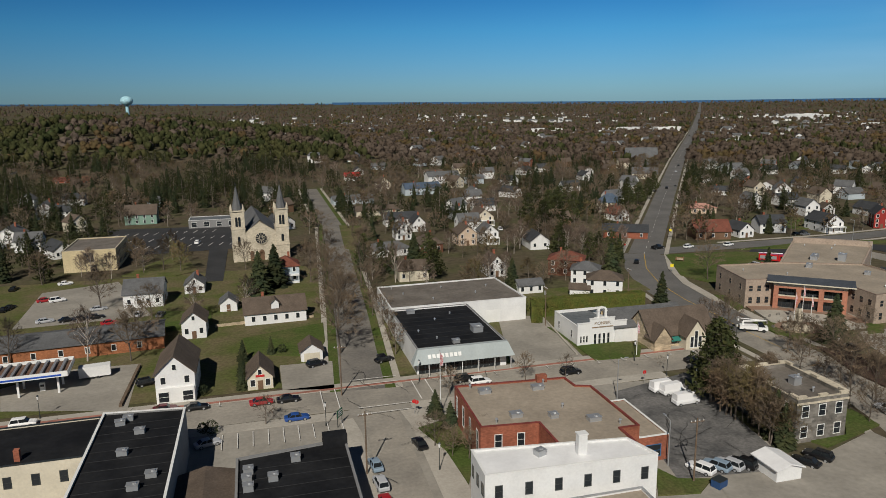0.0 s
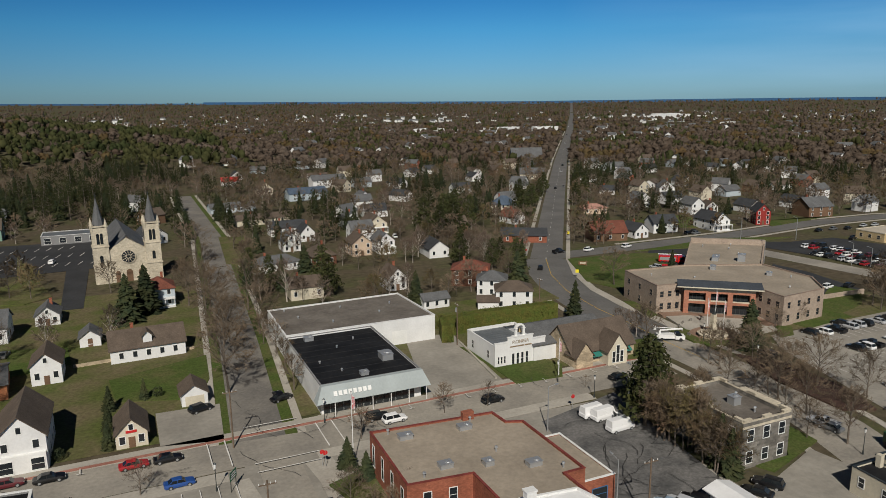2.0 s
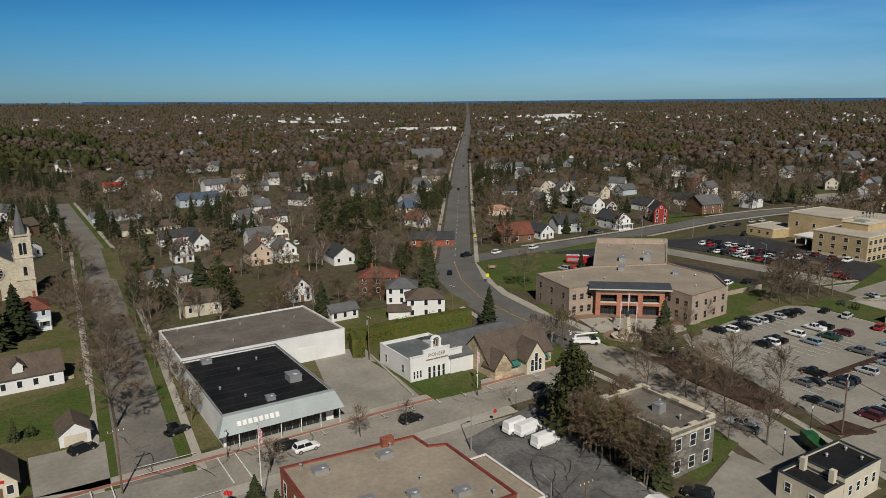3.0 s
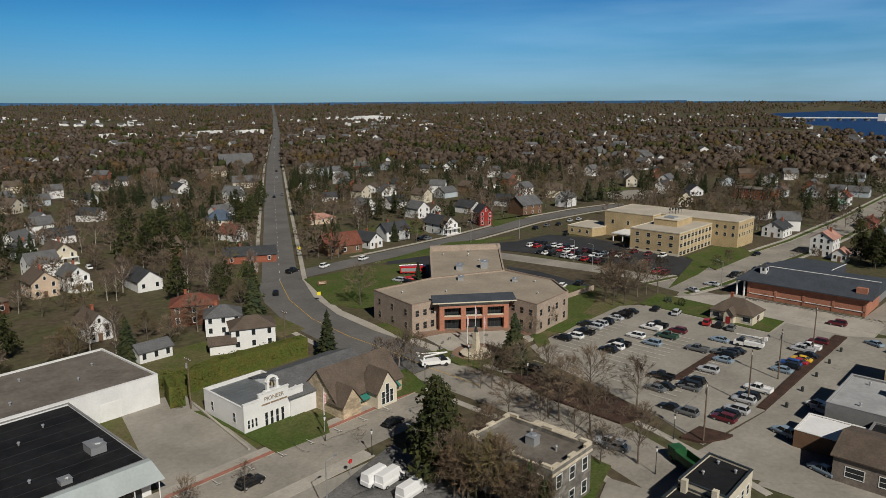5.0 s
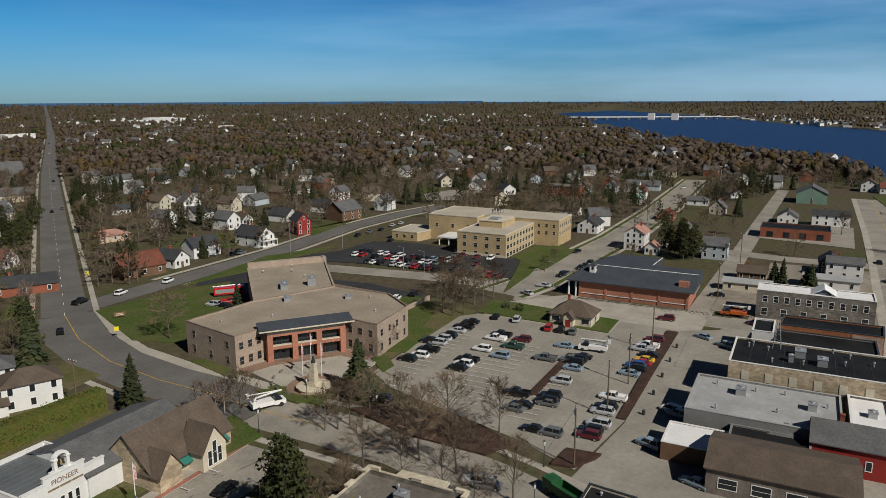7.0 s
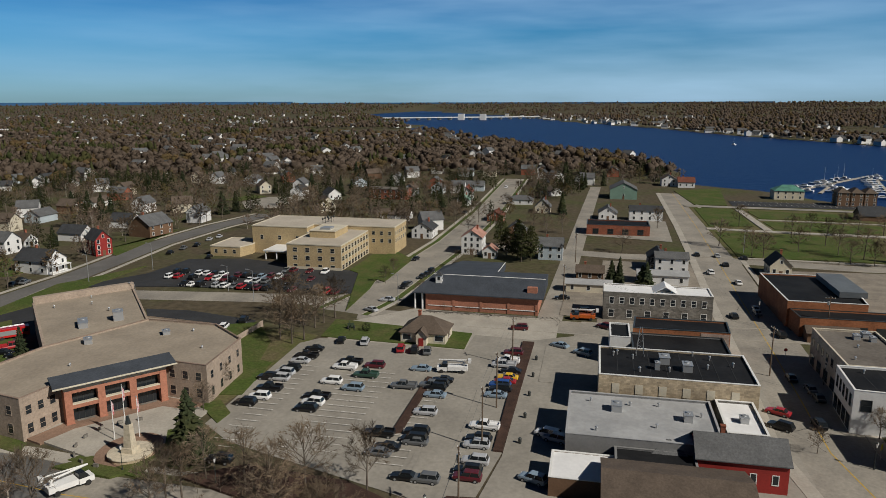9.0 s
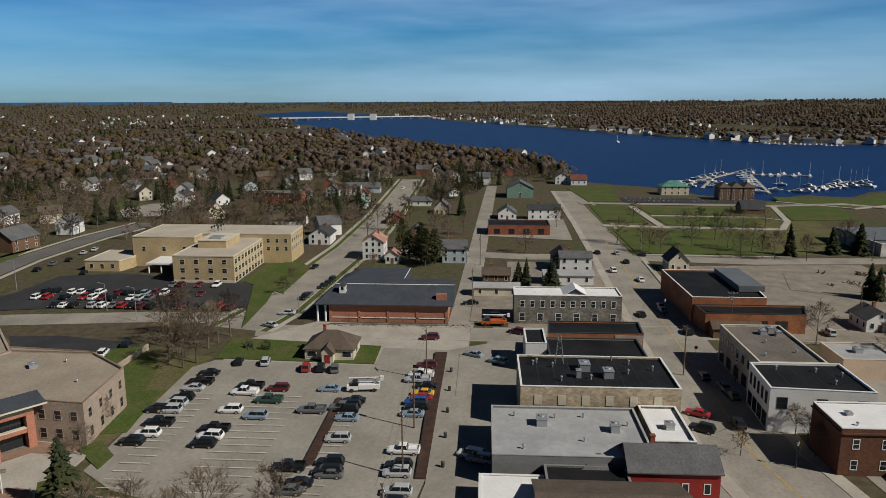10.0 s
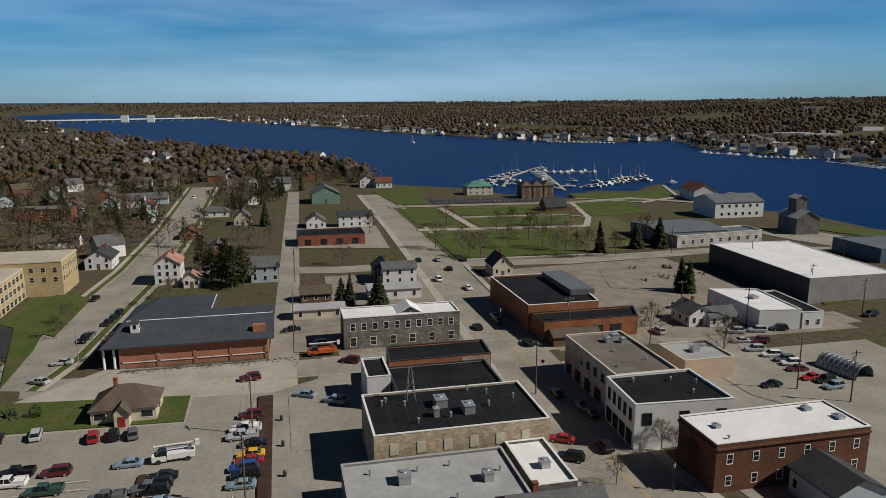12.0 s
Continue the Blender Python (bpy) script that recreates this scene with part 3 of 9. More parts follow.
slab("parking_lot", [(-72.6, 370.0), (-9.5, 361.8), (-8.7, 303.9), (-53.0, 301.1)], ASPHALT_DARK, "fresh black asphalt church parking lot with white stalls", "parking lot")
slab("parking_lot", [(-18.7, 247.8), (-12.6, 247.4), (-12.4, 315.2), (-20.2, 317.8)], ASPHALT_DARK, "black asphalt driveway beside the church", "driveway")
slab("parking_lot", [(188.2, 236.5), (211.6, 230.7), (169.3, 193.1), (161.7, 210.3)], ASPHALT_DARK, "black asphalt yard beside the town hall", "parking lot")
slab("parking_lot", [(211.8, 197.8), (212.9, 184.2), (208.2, 161.5), (185.4, 158.0), (197.2, 187.2)], ASPHALT_DARK, "black asphalt yard behind the town hall", "parking lot")
slab("parking_lot", [(250.8, 223.5), (274.2, 221.9), (279.5, 202.0), (274.0, 177.7), (267.3, 146.2), (239.6, 143.7), (239.6, 174.6), (235.5, 207.1), (229.1, 235.8)], ASPHALT_DARK, "black asphalt parking lot full of cars", "parking lot")
slab("parking_lot", [(398.0, 262.0), (422.0, 277.0), (446.0, 270.0), (451.0, 246.0), (402.0, 245.0)], CONCRETE_LOT, "pale empty school yard", "yard")
slab("parking_lot", [(355.7, 75.7), (347.1, 38.8), (401.5, 37.1), (402.2, 74.3)], CONCRETE_LOT, "pale empty parking lot before a brick shop", "parking lot")
slab("parking_lot", [(220.5, -8.9), (215.0, -32.6), (182.5, -29.1), (165.5, -21.4), (183.9, -10.0)], CONCRETE_LOT, "pale parking lot behind the shops", "parking lot")
slab("parking_lot", [(260.9, 79.5), (258.0, 67.2), (229.3, 69.0), (230.7, 80.3)], GRAVEL, "dusty gravel yard with a crane truck", "yard")
slab("parking_lot", [(205.3, 82.1), (205.1, 68.4), (180.3, 69.9), (180.4, 82.1)], CONCRETE_LOT, "small paved yard with cars", "yard")
slab("parking_lot", [(291.5, -26.9), (283.3, -61.8), (267.3, -60.0), (257.2, -41.2), (269.1, -20.3)], GRAVEL, "gravel scrap yard", "yard")
slab("parking_lot", [(486.0, -6.0), (482.0, -88.0), (462.5, -86.0), (464.5, -5.0)], ASPHALT_DARK, "dark waterfront parking lot", "parking lot")
slab("parking_lot", [(355.6, -125.7), (337.9, -157.0), (311.6, -165.3), (292.6, -146.9), (325.7, -132.4)], CONCRETE_LOT, "pale yard beside the old granary", "yard")
slab("pavement", [(83.5, 88.7), (104.0, 95.5), (105.2, 87.4), (90.3, 73.8), (65.0, 81.1), (67.0, 87.9)], CONCRETE_LOT, DOWNTOWN, "paving")
LAWNS = (
    [(-5.7, 182.6), (15.5, 190.0), (14.4, 174.2), (11.3, 163.7), (-4.3, 169.2)],
    [(-26.7, 193.8), (-13.6, 197.4), (-15.1, 210.7), (-28.2, 214.7)],
    [(72.3, 168.5), (73.2, 152.0), (73.2, 142.4), (84.4, 141.6), (88.4, 147.9), (85.8, 153.7)],
    [(112.3, 153.8), (116.0, 153.5), (111.6, 142.4), (103.4, 143.5)],
    [(151.0, 238.1), (179.7, 234.5), (194.3, 227.3), (172.1, 206.2), (141.3, 195.5), (137.7, 207.3)],
    [(133.2, 182.6), (137.1, 180.6), (133.1, 168.0), (129.5, 166.4)],
    [(129.4, 156.7), (135.8, 153.6), (136.6, 142.8), (126.8, 141.6)],
    [(159.4, 147.0), (180.9, 149.6), (179.0, 143.1), (160.7, 141.1)],
    [(154.3, 147.0), (157.3, 144.0), (152.2, 139.1), (147.5, 139.3)],
    [(199.1, 139.0), (213.7, 140.3), (209.3, 101.5), (197.2, 101.4)],
    [(202.9, 167.9), (206.4, 160.0), (192.8, 149.9), (166.9, 143.1), (164.8, 146.0)],
    [(230.9, 243.3), (235.1, 240.9), (260.7, 230.6), (211.0, 231.6), (188.2, 236.5), (182.5, 237.6)],
    [(424.0, 281.0), (448.0, 274.0), (452.0, 284.0), (426.0, 292.0)],
    [(270.0, 156.0), (297.0, 156.0), (297.0, 146.0), (268.0, 144.0)],
    [(280.4, 264.9), (314.6, 258.6), (328.6, 261.0), (273.7, 252.9)],
    [(227.4, 293.0), (259.4, 296.8), (262.8, 264.2), (236.4, 267.5)],
    [(256.2, 139.2), (291.4, 138.6), (305.1, 149.2), (269.1, 155.6)],
    [(530.9, 20.9), (548.5, -10.7), (466.3, -2.4), (466.1, 15.8)],
    [(451.1, 17.6), (450.0, -2.4), (395.3, -2.9), (391.1, 17.8)],
    [(444.7, -8.6), (442.7, -64.1), (418.9, -57.5), (420.1, -10.6)],
    [(409.7, -9.9), (404.6, -61.2), (380.7, -53.8), (387.7, -10.9)],
    [(375.8, 17.3), (371.2, -46.5), (320.7, -36.3), (321.5, 17.0)],
    [(445.6, -82.6), (461.2, -122.4), (406.6, -110.2), (403.0, -76.1)],
    [(493.3, -100.0), (483.0, -144.3), (516.0, -179.3), (460.4, -157.1), (446.0, -127.0), (470.2, -96.2)],
    [(360.7, -173.2), (331.0, -186.5), (316.4, -172.2), (342.8, -161.2)],
    [(246.0, -74.9), (249.0, -106.5), (240.6, -98.2), (236.9, -73.1)],
    [(101.0, 113.0), (108.4, 113.0), (107.6, 97.0), (92.2, 92.6), (91.0, 95.2), (98.6, 95.4), (101.0, 98.0)],
    [(60.0, 94.6), (61.6, 90.4), (66.7, 88.9), (62.5, 85.8), (55.9, 86.9)],
    [(26.0, 119.5), (33.3, 122.4), (33.4, 108.3), (29.2, 98.0), (28.7, 109.7)],
    [(222.0, 140.5), (278.4, 154.7), (285.0, 146.3), (246.9, 141.3)],
)
for poly in LAWNS:
    slab("lawn", poly, GRASS, "green spring lawn", "lawn", 0.03)
for poly in ([(-38.9, 340.4), (-22.0, 266.0), (-29.1, 259.4), (-47.5, 265.2), (-34.5, 295.0)], [(38.5, 345.4), (48.6, 338.7), (43.5, 275.1), (34.1, 289.8)], [(141.8, 264.5), (151.1, 267.8), (139.0, 250.3), (133.5, 252.8)], [(109.0, 207.9), (119.6, 207.1), (118.2, 194.1), (109.6, 193.1)]):
    slab("lawn", poly, GRASS_DRY, "patchy green and straw-coloured lawn", "lawn", 0.03, blocked=False)
slab("mulch_bed", [(205.4, 88.0), (205.3, 85.1), (147.4, 85.6), (147.4, 87.2)], MULCH, "long dark bark mulch strip along the lot", "mulch bed", 0.12)
slab("mulch_bed", [(177.6, 106.0), (177.6, 104.4), (151.2, 104.5), (149.6, 106.3)], MULCH, "dark bark mulch island between parked cars", "mulch bed", 0.12)
slab("mulch_bed", [(125.0, 92.8), (131.4, 92.1), (132.0, 86.1), (130.0, 86.5), (125.6, 89.0)], MULCH, "dark bark mulch corner bed", "mulch bed", 0.12)
slab("mulch_bed", [(128.2, 135.2), (134.1, 126.3), (132.6, 108.5), (128.8, 100.9), (122.9, 103.7), (123.6, 119.7)], MULCH, "brown leaf-strewn bed with bare bushes", "bed", 0.08)
slab("plaza", [(134.9, 168.8), (148.4, 167.7), (158.3, 156.8), (151.6, 143.6), (135.9, 143.8), (130.9, 154.5)], CONCRETE, "pale plaza before the town hall", "plaza", 0.05)
slab("plaza", [(134.2, 169.0), (141.9, 166.6), (156.0, 155.2), (154.6, 146.0), (151.2, 147.0), (151.8, 153.4), (139.6, 163.4), (133.2, 165.4)], BROWNPAVE, "brown paving strip along the town hall", "paving", 0.065)
slab("plaza", [(134.6 + 6.4 * math.cos(k * 0.3927), 148.6 + 5.2 * math.sin(k * 0.3927)) for k in range(16)], BROWNPAVE, "round brown paving at the monument", "paving", 0.065)
slab("lawn", [(126.6, 157.4), (129.4, 154.6), (128.6, 147.0), (134.0, 142.6), (131.0, 140.8), (125.6, 146.0)], GRASS, "green lawn wedge before the monument", "lawn", 0.08)
slab("lawn", [(137.0, 143.4), (142.6, 146.4), (144.6, 143.6), (139.0, 141.2)], GRASS, "green lawn wedge before the monument", "lawn", 0.08)
# streets and paths of the waterfront park
PATHWAY = "pale concrete park path"
band("road", [(459.0, 22.0), (456.0, -40.0), (452.0, -82.0), (462.0, -128.0), (430.0, -165.0)], 7.0, CONCRETE_LOT, None, 0.0, 0, "pale waterfront street", "road", True)
band("pavement", [(449.0, -5.5), (414.0, -6.2), (384.0, -7.0)], 3.6, CONCRETE, None, 0.05, 0, PATHWAY, "path", True)
band("pavement", [(384.0, 20.0), (380.5, -10.0), (377.0, -60.0)], 4.6, CONCRETE, None, 0.05, 0, PATHWAY, "path", True)
band("pavement", [(415.0, -9.0), (412.0, -62.0), (402.0, -72.0)], 2.0, CONCRETE, None, 0.05, 0, PATHWAY, "path", True)
band("pavement", [(376.0, -60.0), (400.0, -72.0), (450.0, -84.0)], 3.0, CONCRETE, None, 0.05, 0, PATHWAY, "path", True)
band("pavement", [(318.6, 16.0), (316.5, -40.0)], 1.8, CONCRETE, None, 0.08, 0, PATHWAY, "path", True)
band("pavement", [(470.0, -93.5), (445.0, -126.0), (462.0, -160.0), (520.0, -183.0)], 2.4, CONCRETE, None, 0.05, 0, PATHWAY, "path", True)
# stripes of the waterfront car park
s = Shape()
for k in range(26):
    y = -9.0 - k * 2.9
    for x in (468.0, 479.0):
        s.face((x, y, LIFT[0] + 0.01), (x + 5.0, y, LIFT[0] + 0.01), (x + 5.0, y + 0.15, LIFT[0] + 0.01), (x, y + 0.15, LIFT[0] + 0.01))
tagged(new("road_marking", s.mesh("road_marking", LINE)), "white stall lines of the waterfront lot", "marking", kind="structure")
# faded stall lines
stall_z = LIFT[0] + 0.014
for x0, x1, y0, y1 in ((139, 180, 131.5, 136.5), (141, 178, 118.5, 123.5), (141, 178, 113.2, 118.2), (139, 176, 101, 106)):
    s = Shape()
    for k in range(int((x1 - x0) / 2.62) + 1):
        x = x0 + k * 2.62
        s.face((x, y0, stall_z), (x + 0.12, y0, stall_z), (x + 0.12, y1, stall_z), (x, y1, stall_z))
    tagged(new("road_marking", s.mesh("road_marking", LINE)), "faded white parking stall lines", "marking", kind="structure")
# crosswalks and parking ticks
s = Shape()
for x0, y0, x1, y1 in ((16.5, 131.0, 27.5, 131.2), (16.5, 128.0, 27.5, 128.2), (17.0, 142.8, 27.0, 143.0), (17.0, 145.6, 27.0, 145.8), (13.0, 132.0, 13.2, 142.0), (10.0, 132.0, 10.2, 142.0), (29.5, 132.0, 29.7, 142.0), (32.5, 132.0, 32.7, 142.0)):
    s.face((x0, y0, stall_z), (x1, y0, stall_z), (x1, y1, stall_z), (x0, y1, stall_z))
for k in range(12):
    for y0 in (140.0,):
        x = 36 + k * 6.2 if k < 11 else -10
        s.face((x, y0, stall_z), (x + 0.14, y0, stall_z), (x + 0.14, y0 + 2.0, stall_z), (x, y0 + 2.0, stall_z))
        s.face((x - 0.5, y0, stall_z), (x + 0.6, y0, stall_z), (x + 0.6, y0 + 0.14, stall_z), (x - 0.5, y0 + 0.14, stall_z))
for k in range(9):
    s.face((-9 + k * 2.7, 120.5, stall_z), (-8.86 + k * 2.7, 120.5, stall_z), (-8.86 + k * 2.7, 126.5, stall_z), (-9 + k * 2.7, 126.5, stall_z))
for k in range(40):
    x, y = -68 + (k % 14) * 4.3, 312 + (k // 14) * 17
    s.face((x, y, stall_z), (x + 0.3, y, stall_z), (x + 1.8, y + 6, stall_z), (x + 1.5, y + 6, stall_z))
tagged(new("road_marking", s.mesh("road_marking", LINE)), "white crosswalk and parking lines", "marking", kind="structure")
# tar-sealed cracks on the old asphalt
CR = random.Random(4)
s = Shape()
TAR = surface("crack_seal_tar", (0.05, 0.048, 0.045), 0.8, 1, 0.2)
def crack(x, y, a, n, w):
    for k in range(n):
        a += CR.uniform(-0.5, 0.5)
        q = (x + math.cos(a) * 1.6, y + math.sin(a) * 1.6)
        ox, oy = -math.sin(a) * w / 2, math.cos(a) * w / 2
        s.face((x - ox, y - oy, stall_z - 0.004), (q[0] - ox, q[1] - oy, stall_z - 0.004), (q[0] + ox, q[1] + oy, stall_z - 0.004), (x + ox, y + oy, stall_z - 0.004))
        x, y = q
for k in range(26):
    crack(CR.uniform(63, 82), CR.uniform(88, 124), CR.uniform(0, 6.3), CR.randint(4, 9), 0.09)
for line, width in ((MAIN[1:], 9), (NORTH[:5], 8), (FRONT[3:9], 8), (BAY_ST[:6], 12), (CHURCH_ST, 11)):
    for p, q in zip(line, line[1:]):
        for k in range(max(1, int((Vector(q) - Vector(p)).length / 9))):
            c = Vector(p).lerp(Vector(q), CR.random())
            crack(c.x + CR.uniform(-width, width) * 0.35, c.y + CR.uniform(-3, 3), CR.choice((0, 1.57)) + CR.uniform(-0.3, 0.3), CR.randint(2, 6), 0.08)
tagged(new("crack_seal", s.mesh("crack_seal", TAR)), "dark tar-sealed cracks in the asphalt", "cracks", kind="structure")

# ---- buildings ----
PANES = {}


def window_mesh(w, h, glass=GLASS, trim=TRIM):
    key = (round(w, 2), round(h, 2), trim.name)
    if key not in PANES:
        f, p = Shape(), Shape()
        t = 0.12
        f.box(-w / 2 - t, -0.07, -t, w / 2 + t, 0.0, 0.0)
        f.box(-w / 2 - t, -0.05, h, w / 2 + t, 0.0, h + t)
        f.box(-w / 2 - t, -0.05, 0, -w / 2, 0.0, h)
        f.box(w / 2, -0.05, 0, w / 2 + t, 0.0, h)
        f.box(-w / 2, -0.04, h * 0.5 - 0.03, w / 2, 0.0, h * 0.5 + 0.03)
        p.box(-w / 2, -0.02, 0, w / 2, 0.0, h)
        PANES[key] = (f.mesh("window_frame", trim), p.mesh("pane", glass))
    return PANES[key]


def window(parent, p, angle, z, w=1.0, h=1.5, name="window", trim=TRIM):
    """A framed window on a wall: p is its foot, angle the way along the wall (degrees), seen from outside left to right."""
    f, g = window_mesh(w, h, trim=trim)
    ob = part(name, f, None, parent, at=pose(p[0], p[1], z, 0, 0, angle))
    part("pane", g, None, ob)
    return ob


def windows(parent, a, b, n, z, w=1.0, h=1.5, margin=1.5, name="window", trim=TRIM):
    """n windows in a row on the wall from a to b (counter-clockwise round the house)."""
    a, b = Vector(a), Vector(b)
    d = (b - a).normalized()
    ang = math.degrees(math.atan2(d.y, d.x))
    run = (b - a).length - 2 * margin
    for k in range(n):
        t = margin + (run * k / (n - 1) if n > 1 else run / 2)
        q = a + d * t + Vector((d.y, -d.x)) * 0.003
        window(parent, q, ang, z, w, h, name, trim)


def roof_unit(parent, x, y, z, w=1.6, d=1.2, h=1.0, angle=0.0):
    s = Shape()
    s.box(-w / 2, -d / 2, 0, w / 2, d / 2, h)
    s.box(-w / 2 - 0.08, -d / 2 - 0.08, h, w / 2 + 0.08, d / 2 + 0.08, h + 0.1)
    s.tube((w * 0.2, 0, h + 0.1), (w * 0.2, 0, h + 0.25), d * 0.3, d * 0.3, 8)
    part("roof_unit", s, STEEL, parent, "grey metal roof unit", pose(x, y, z, 0, 0, angle))


def vent_pipe(parent, x, y, z, h=0.8):
    s = Shape()
    s.tube((0, 0, 0), (0, 0, h), 0.16, 0.16, 7)
    s.tube((0, 0, h), (0, 0, h + 0.2), 0.28, 0.2, 7)
    part("vent_pipe", s, STEEL, parent, at=pose(x, y, z))


def flat_building(label, poly, h, wall, roof, parapet=0.5, coping=None, category="building", name="building", thick=0.3, group=""):
    """A flat-roofed building: walls with a parapet, the roof sunk behind it, a coping on top. Parts stand in world metres."""
    poly = ccw(poly)
    ob = thing(name, label, category, Matrix(), group)
    block(poly, 1)
    inner = inset(poly, thick)
    s = Shape()
    s.prism(poly, -0.3, h, top=False)
    s.prism([p for p in inner[::-1]], h - parapet, h, top=False)
    n = len(poly)
    part("wall", s, wall, ob)
    c = Shape()
    outer = inset(poly, -0.05)
    inner2 = inset(poly, thick + 0.03)
    for k in range(n):
        q = (k + 1) % n
        for z, a, b, e, f in ((h + 0.1, outer[k], outer[q], inner2[q], inner2[k]),):
            c.face((*a, z), (*b, z), (*e, z), (*f, z))
        c.face((*outer[k], h - 0.02), (*outer[q], h - 0.02), (*outer[q], h + 0.1), (*outer[k], h + 0.1))
        c.face((*inner2[q], h - 0.02), (*inner2[k], h - 0.02), (*inner2[k], h + 0.1), (*inner2[q], h + 0.1))
    part("coping", c, coping or wall, ob)
    r = Shape()
    r.prism(inset(poly, thick - 0.02), h - parapet - 0.2, h - parapet)
    part("roof", r, roof, ob)
    return ob


def gable_shapes(w, d, h, rise, over=0.4, hip=False, thick=0.18):
    """Walls and roof of a house w wide (x), d deep (y), its ridge along y."""
    a, r = Shape(), Shape()
    a.prism(rect(-w / 2, -d / 2, w / 2, d / 2), -0.3, h, top=False)
    if not hip:
        for s in (-1, 1):
            y = s * d / 2
            t = [(-w / 2, y, h), (w / 2, y, h), (0, y, h + rise)]
            a.face(*(t if s < 0 else t[::-1]))
    k = rise / (w / 2)
    e, yo = w / 2 + over, d / 2 + over
    z0 = h - over * k
    ry = max(0.2, d / 2 - w / 2) if hip else yo
    top = [(0, -ry, h + rise), (0, ry, h + rise)]
    lo = [(-e, -yo, z0), (e, -yo, z0), (e, yo, z0), (-e, yo, z0)]
    for up, flip in ((thick, False), (0.0, True)):
        t = [(x, y, z + up) for x, y, z in top]
        l = [(x, y, z + up) for x, y, z in lo]
        fs = [(l[3], l[0], t[0], t[1]), (l[1], l[2], t[1], t[0])]
        if hip:
            fs += [(l[0], l[1], t[0]), (l[2], l[3], t[1])]
        for f in fs:
            r.face(*(f[::-1] if flip else f))
    edge = [lo[0], lo[1], lo[2], lo[3]] if hip else None
    if hip:
        for k2 in range(4):
            p, q = edge[k2], edge[(k2 + 1) % 4]
            r.face(p, q, (q[0], q[1], q[2] + thick), (p[0], p[1], p[2] + thick))
    else:
        for p, q in ((lo[3], lo[0]), (lo[1], lo[2]), (lo[0], top[0]), (top[0], lo[1]), (lo[2], top[1]), (top[1], lo[3])):
            r.face(p, q, (q[0], q[1], q[2] + thick), (p[0], p[1], p[2] + thick))
    return a, r


def plain_window(parent, p, angle, z, w=1.0, h=1.5):
    """A window of a small house: frame and pane in one mesh."""
    key = ("plain", round(w, 2), round(h, 2))
    if key not in PANES:
        s = Shape()
        t = 0.12
        s.box(-w / 2 - t, -0.07, -t, w / 2 + t, 0.0, 0.0)
        s.box(-w / 2 - t, -0.05, h, w / 2 + t, 0.0, h + t)
        s.box(-w / 2 - t, -0.05, 0, -w / 2, 0.0, h)
        s.box(w / 2, -0.05, 0, w / 2 + t, 0.0, h)
        n = len(s.f)
        s.box(-w / 2, -0.02, 0, w / 2, 0.0, h)
        me = s.mesh("window", TRIM)
        me.materials.append(GLASS)
        for q in range(n, len(s.f)):
            me.polygons[q].material_index = 1
        PANES[key] = me
    return part("window", PANES[key], None, parent, at=pose(p[0], p[1], z, 0, 0, angle))


def plain_windows(parent, a, b, n, z, w=1.0, h=1.5, margin=1.5):
    a, b = Vector(a), Vector(b)
    d = (b - a).normalized()
    run = (b - a).length - 2 * margin
    for k in range(n):
        q = a + d * (margin + (run * k / (n - 1) if n > 1 else run / 2)) + Vector((d.y, -d.x)) * 0.003
        plain_window(parent, q, math.degrees(math.atan2(d.y, d.x)), z, w, h)


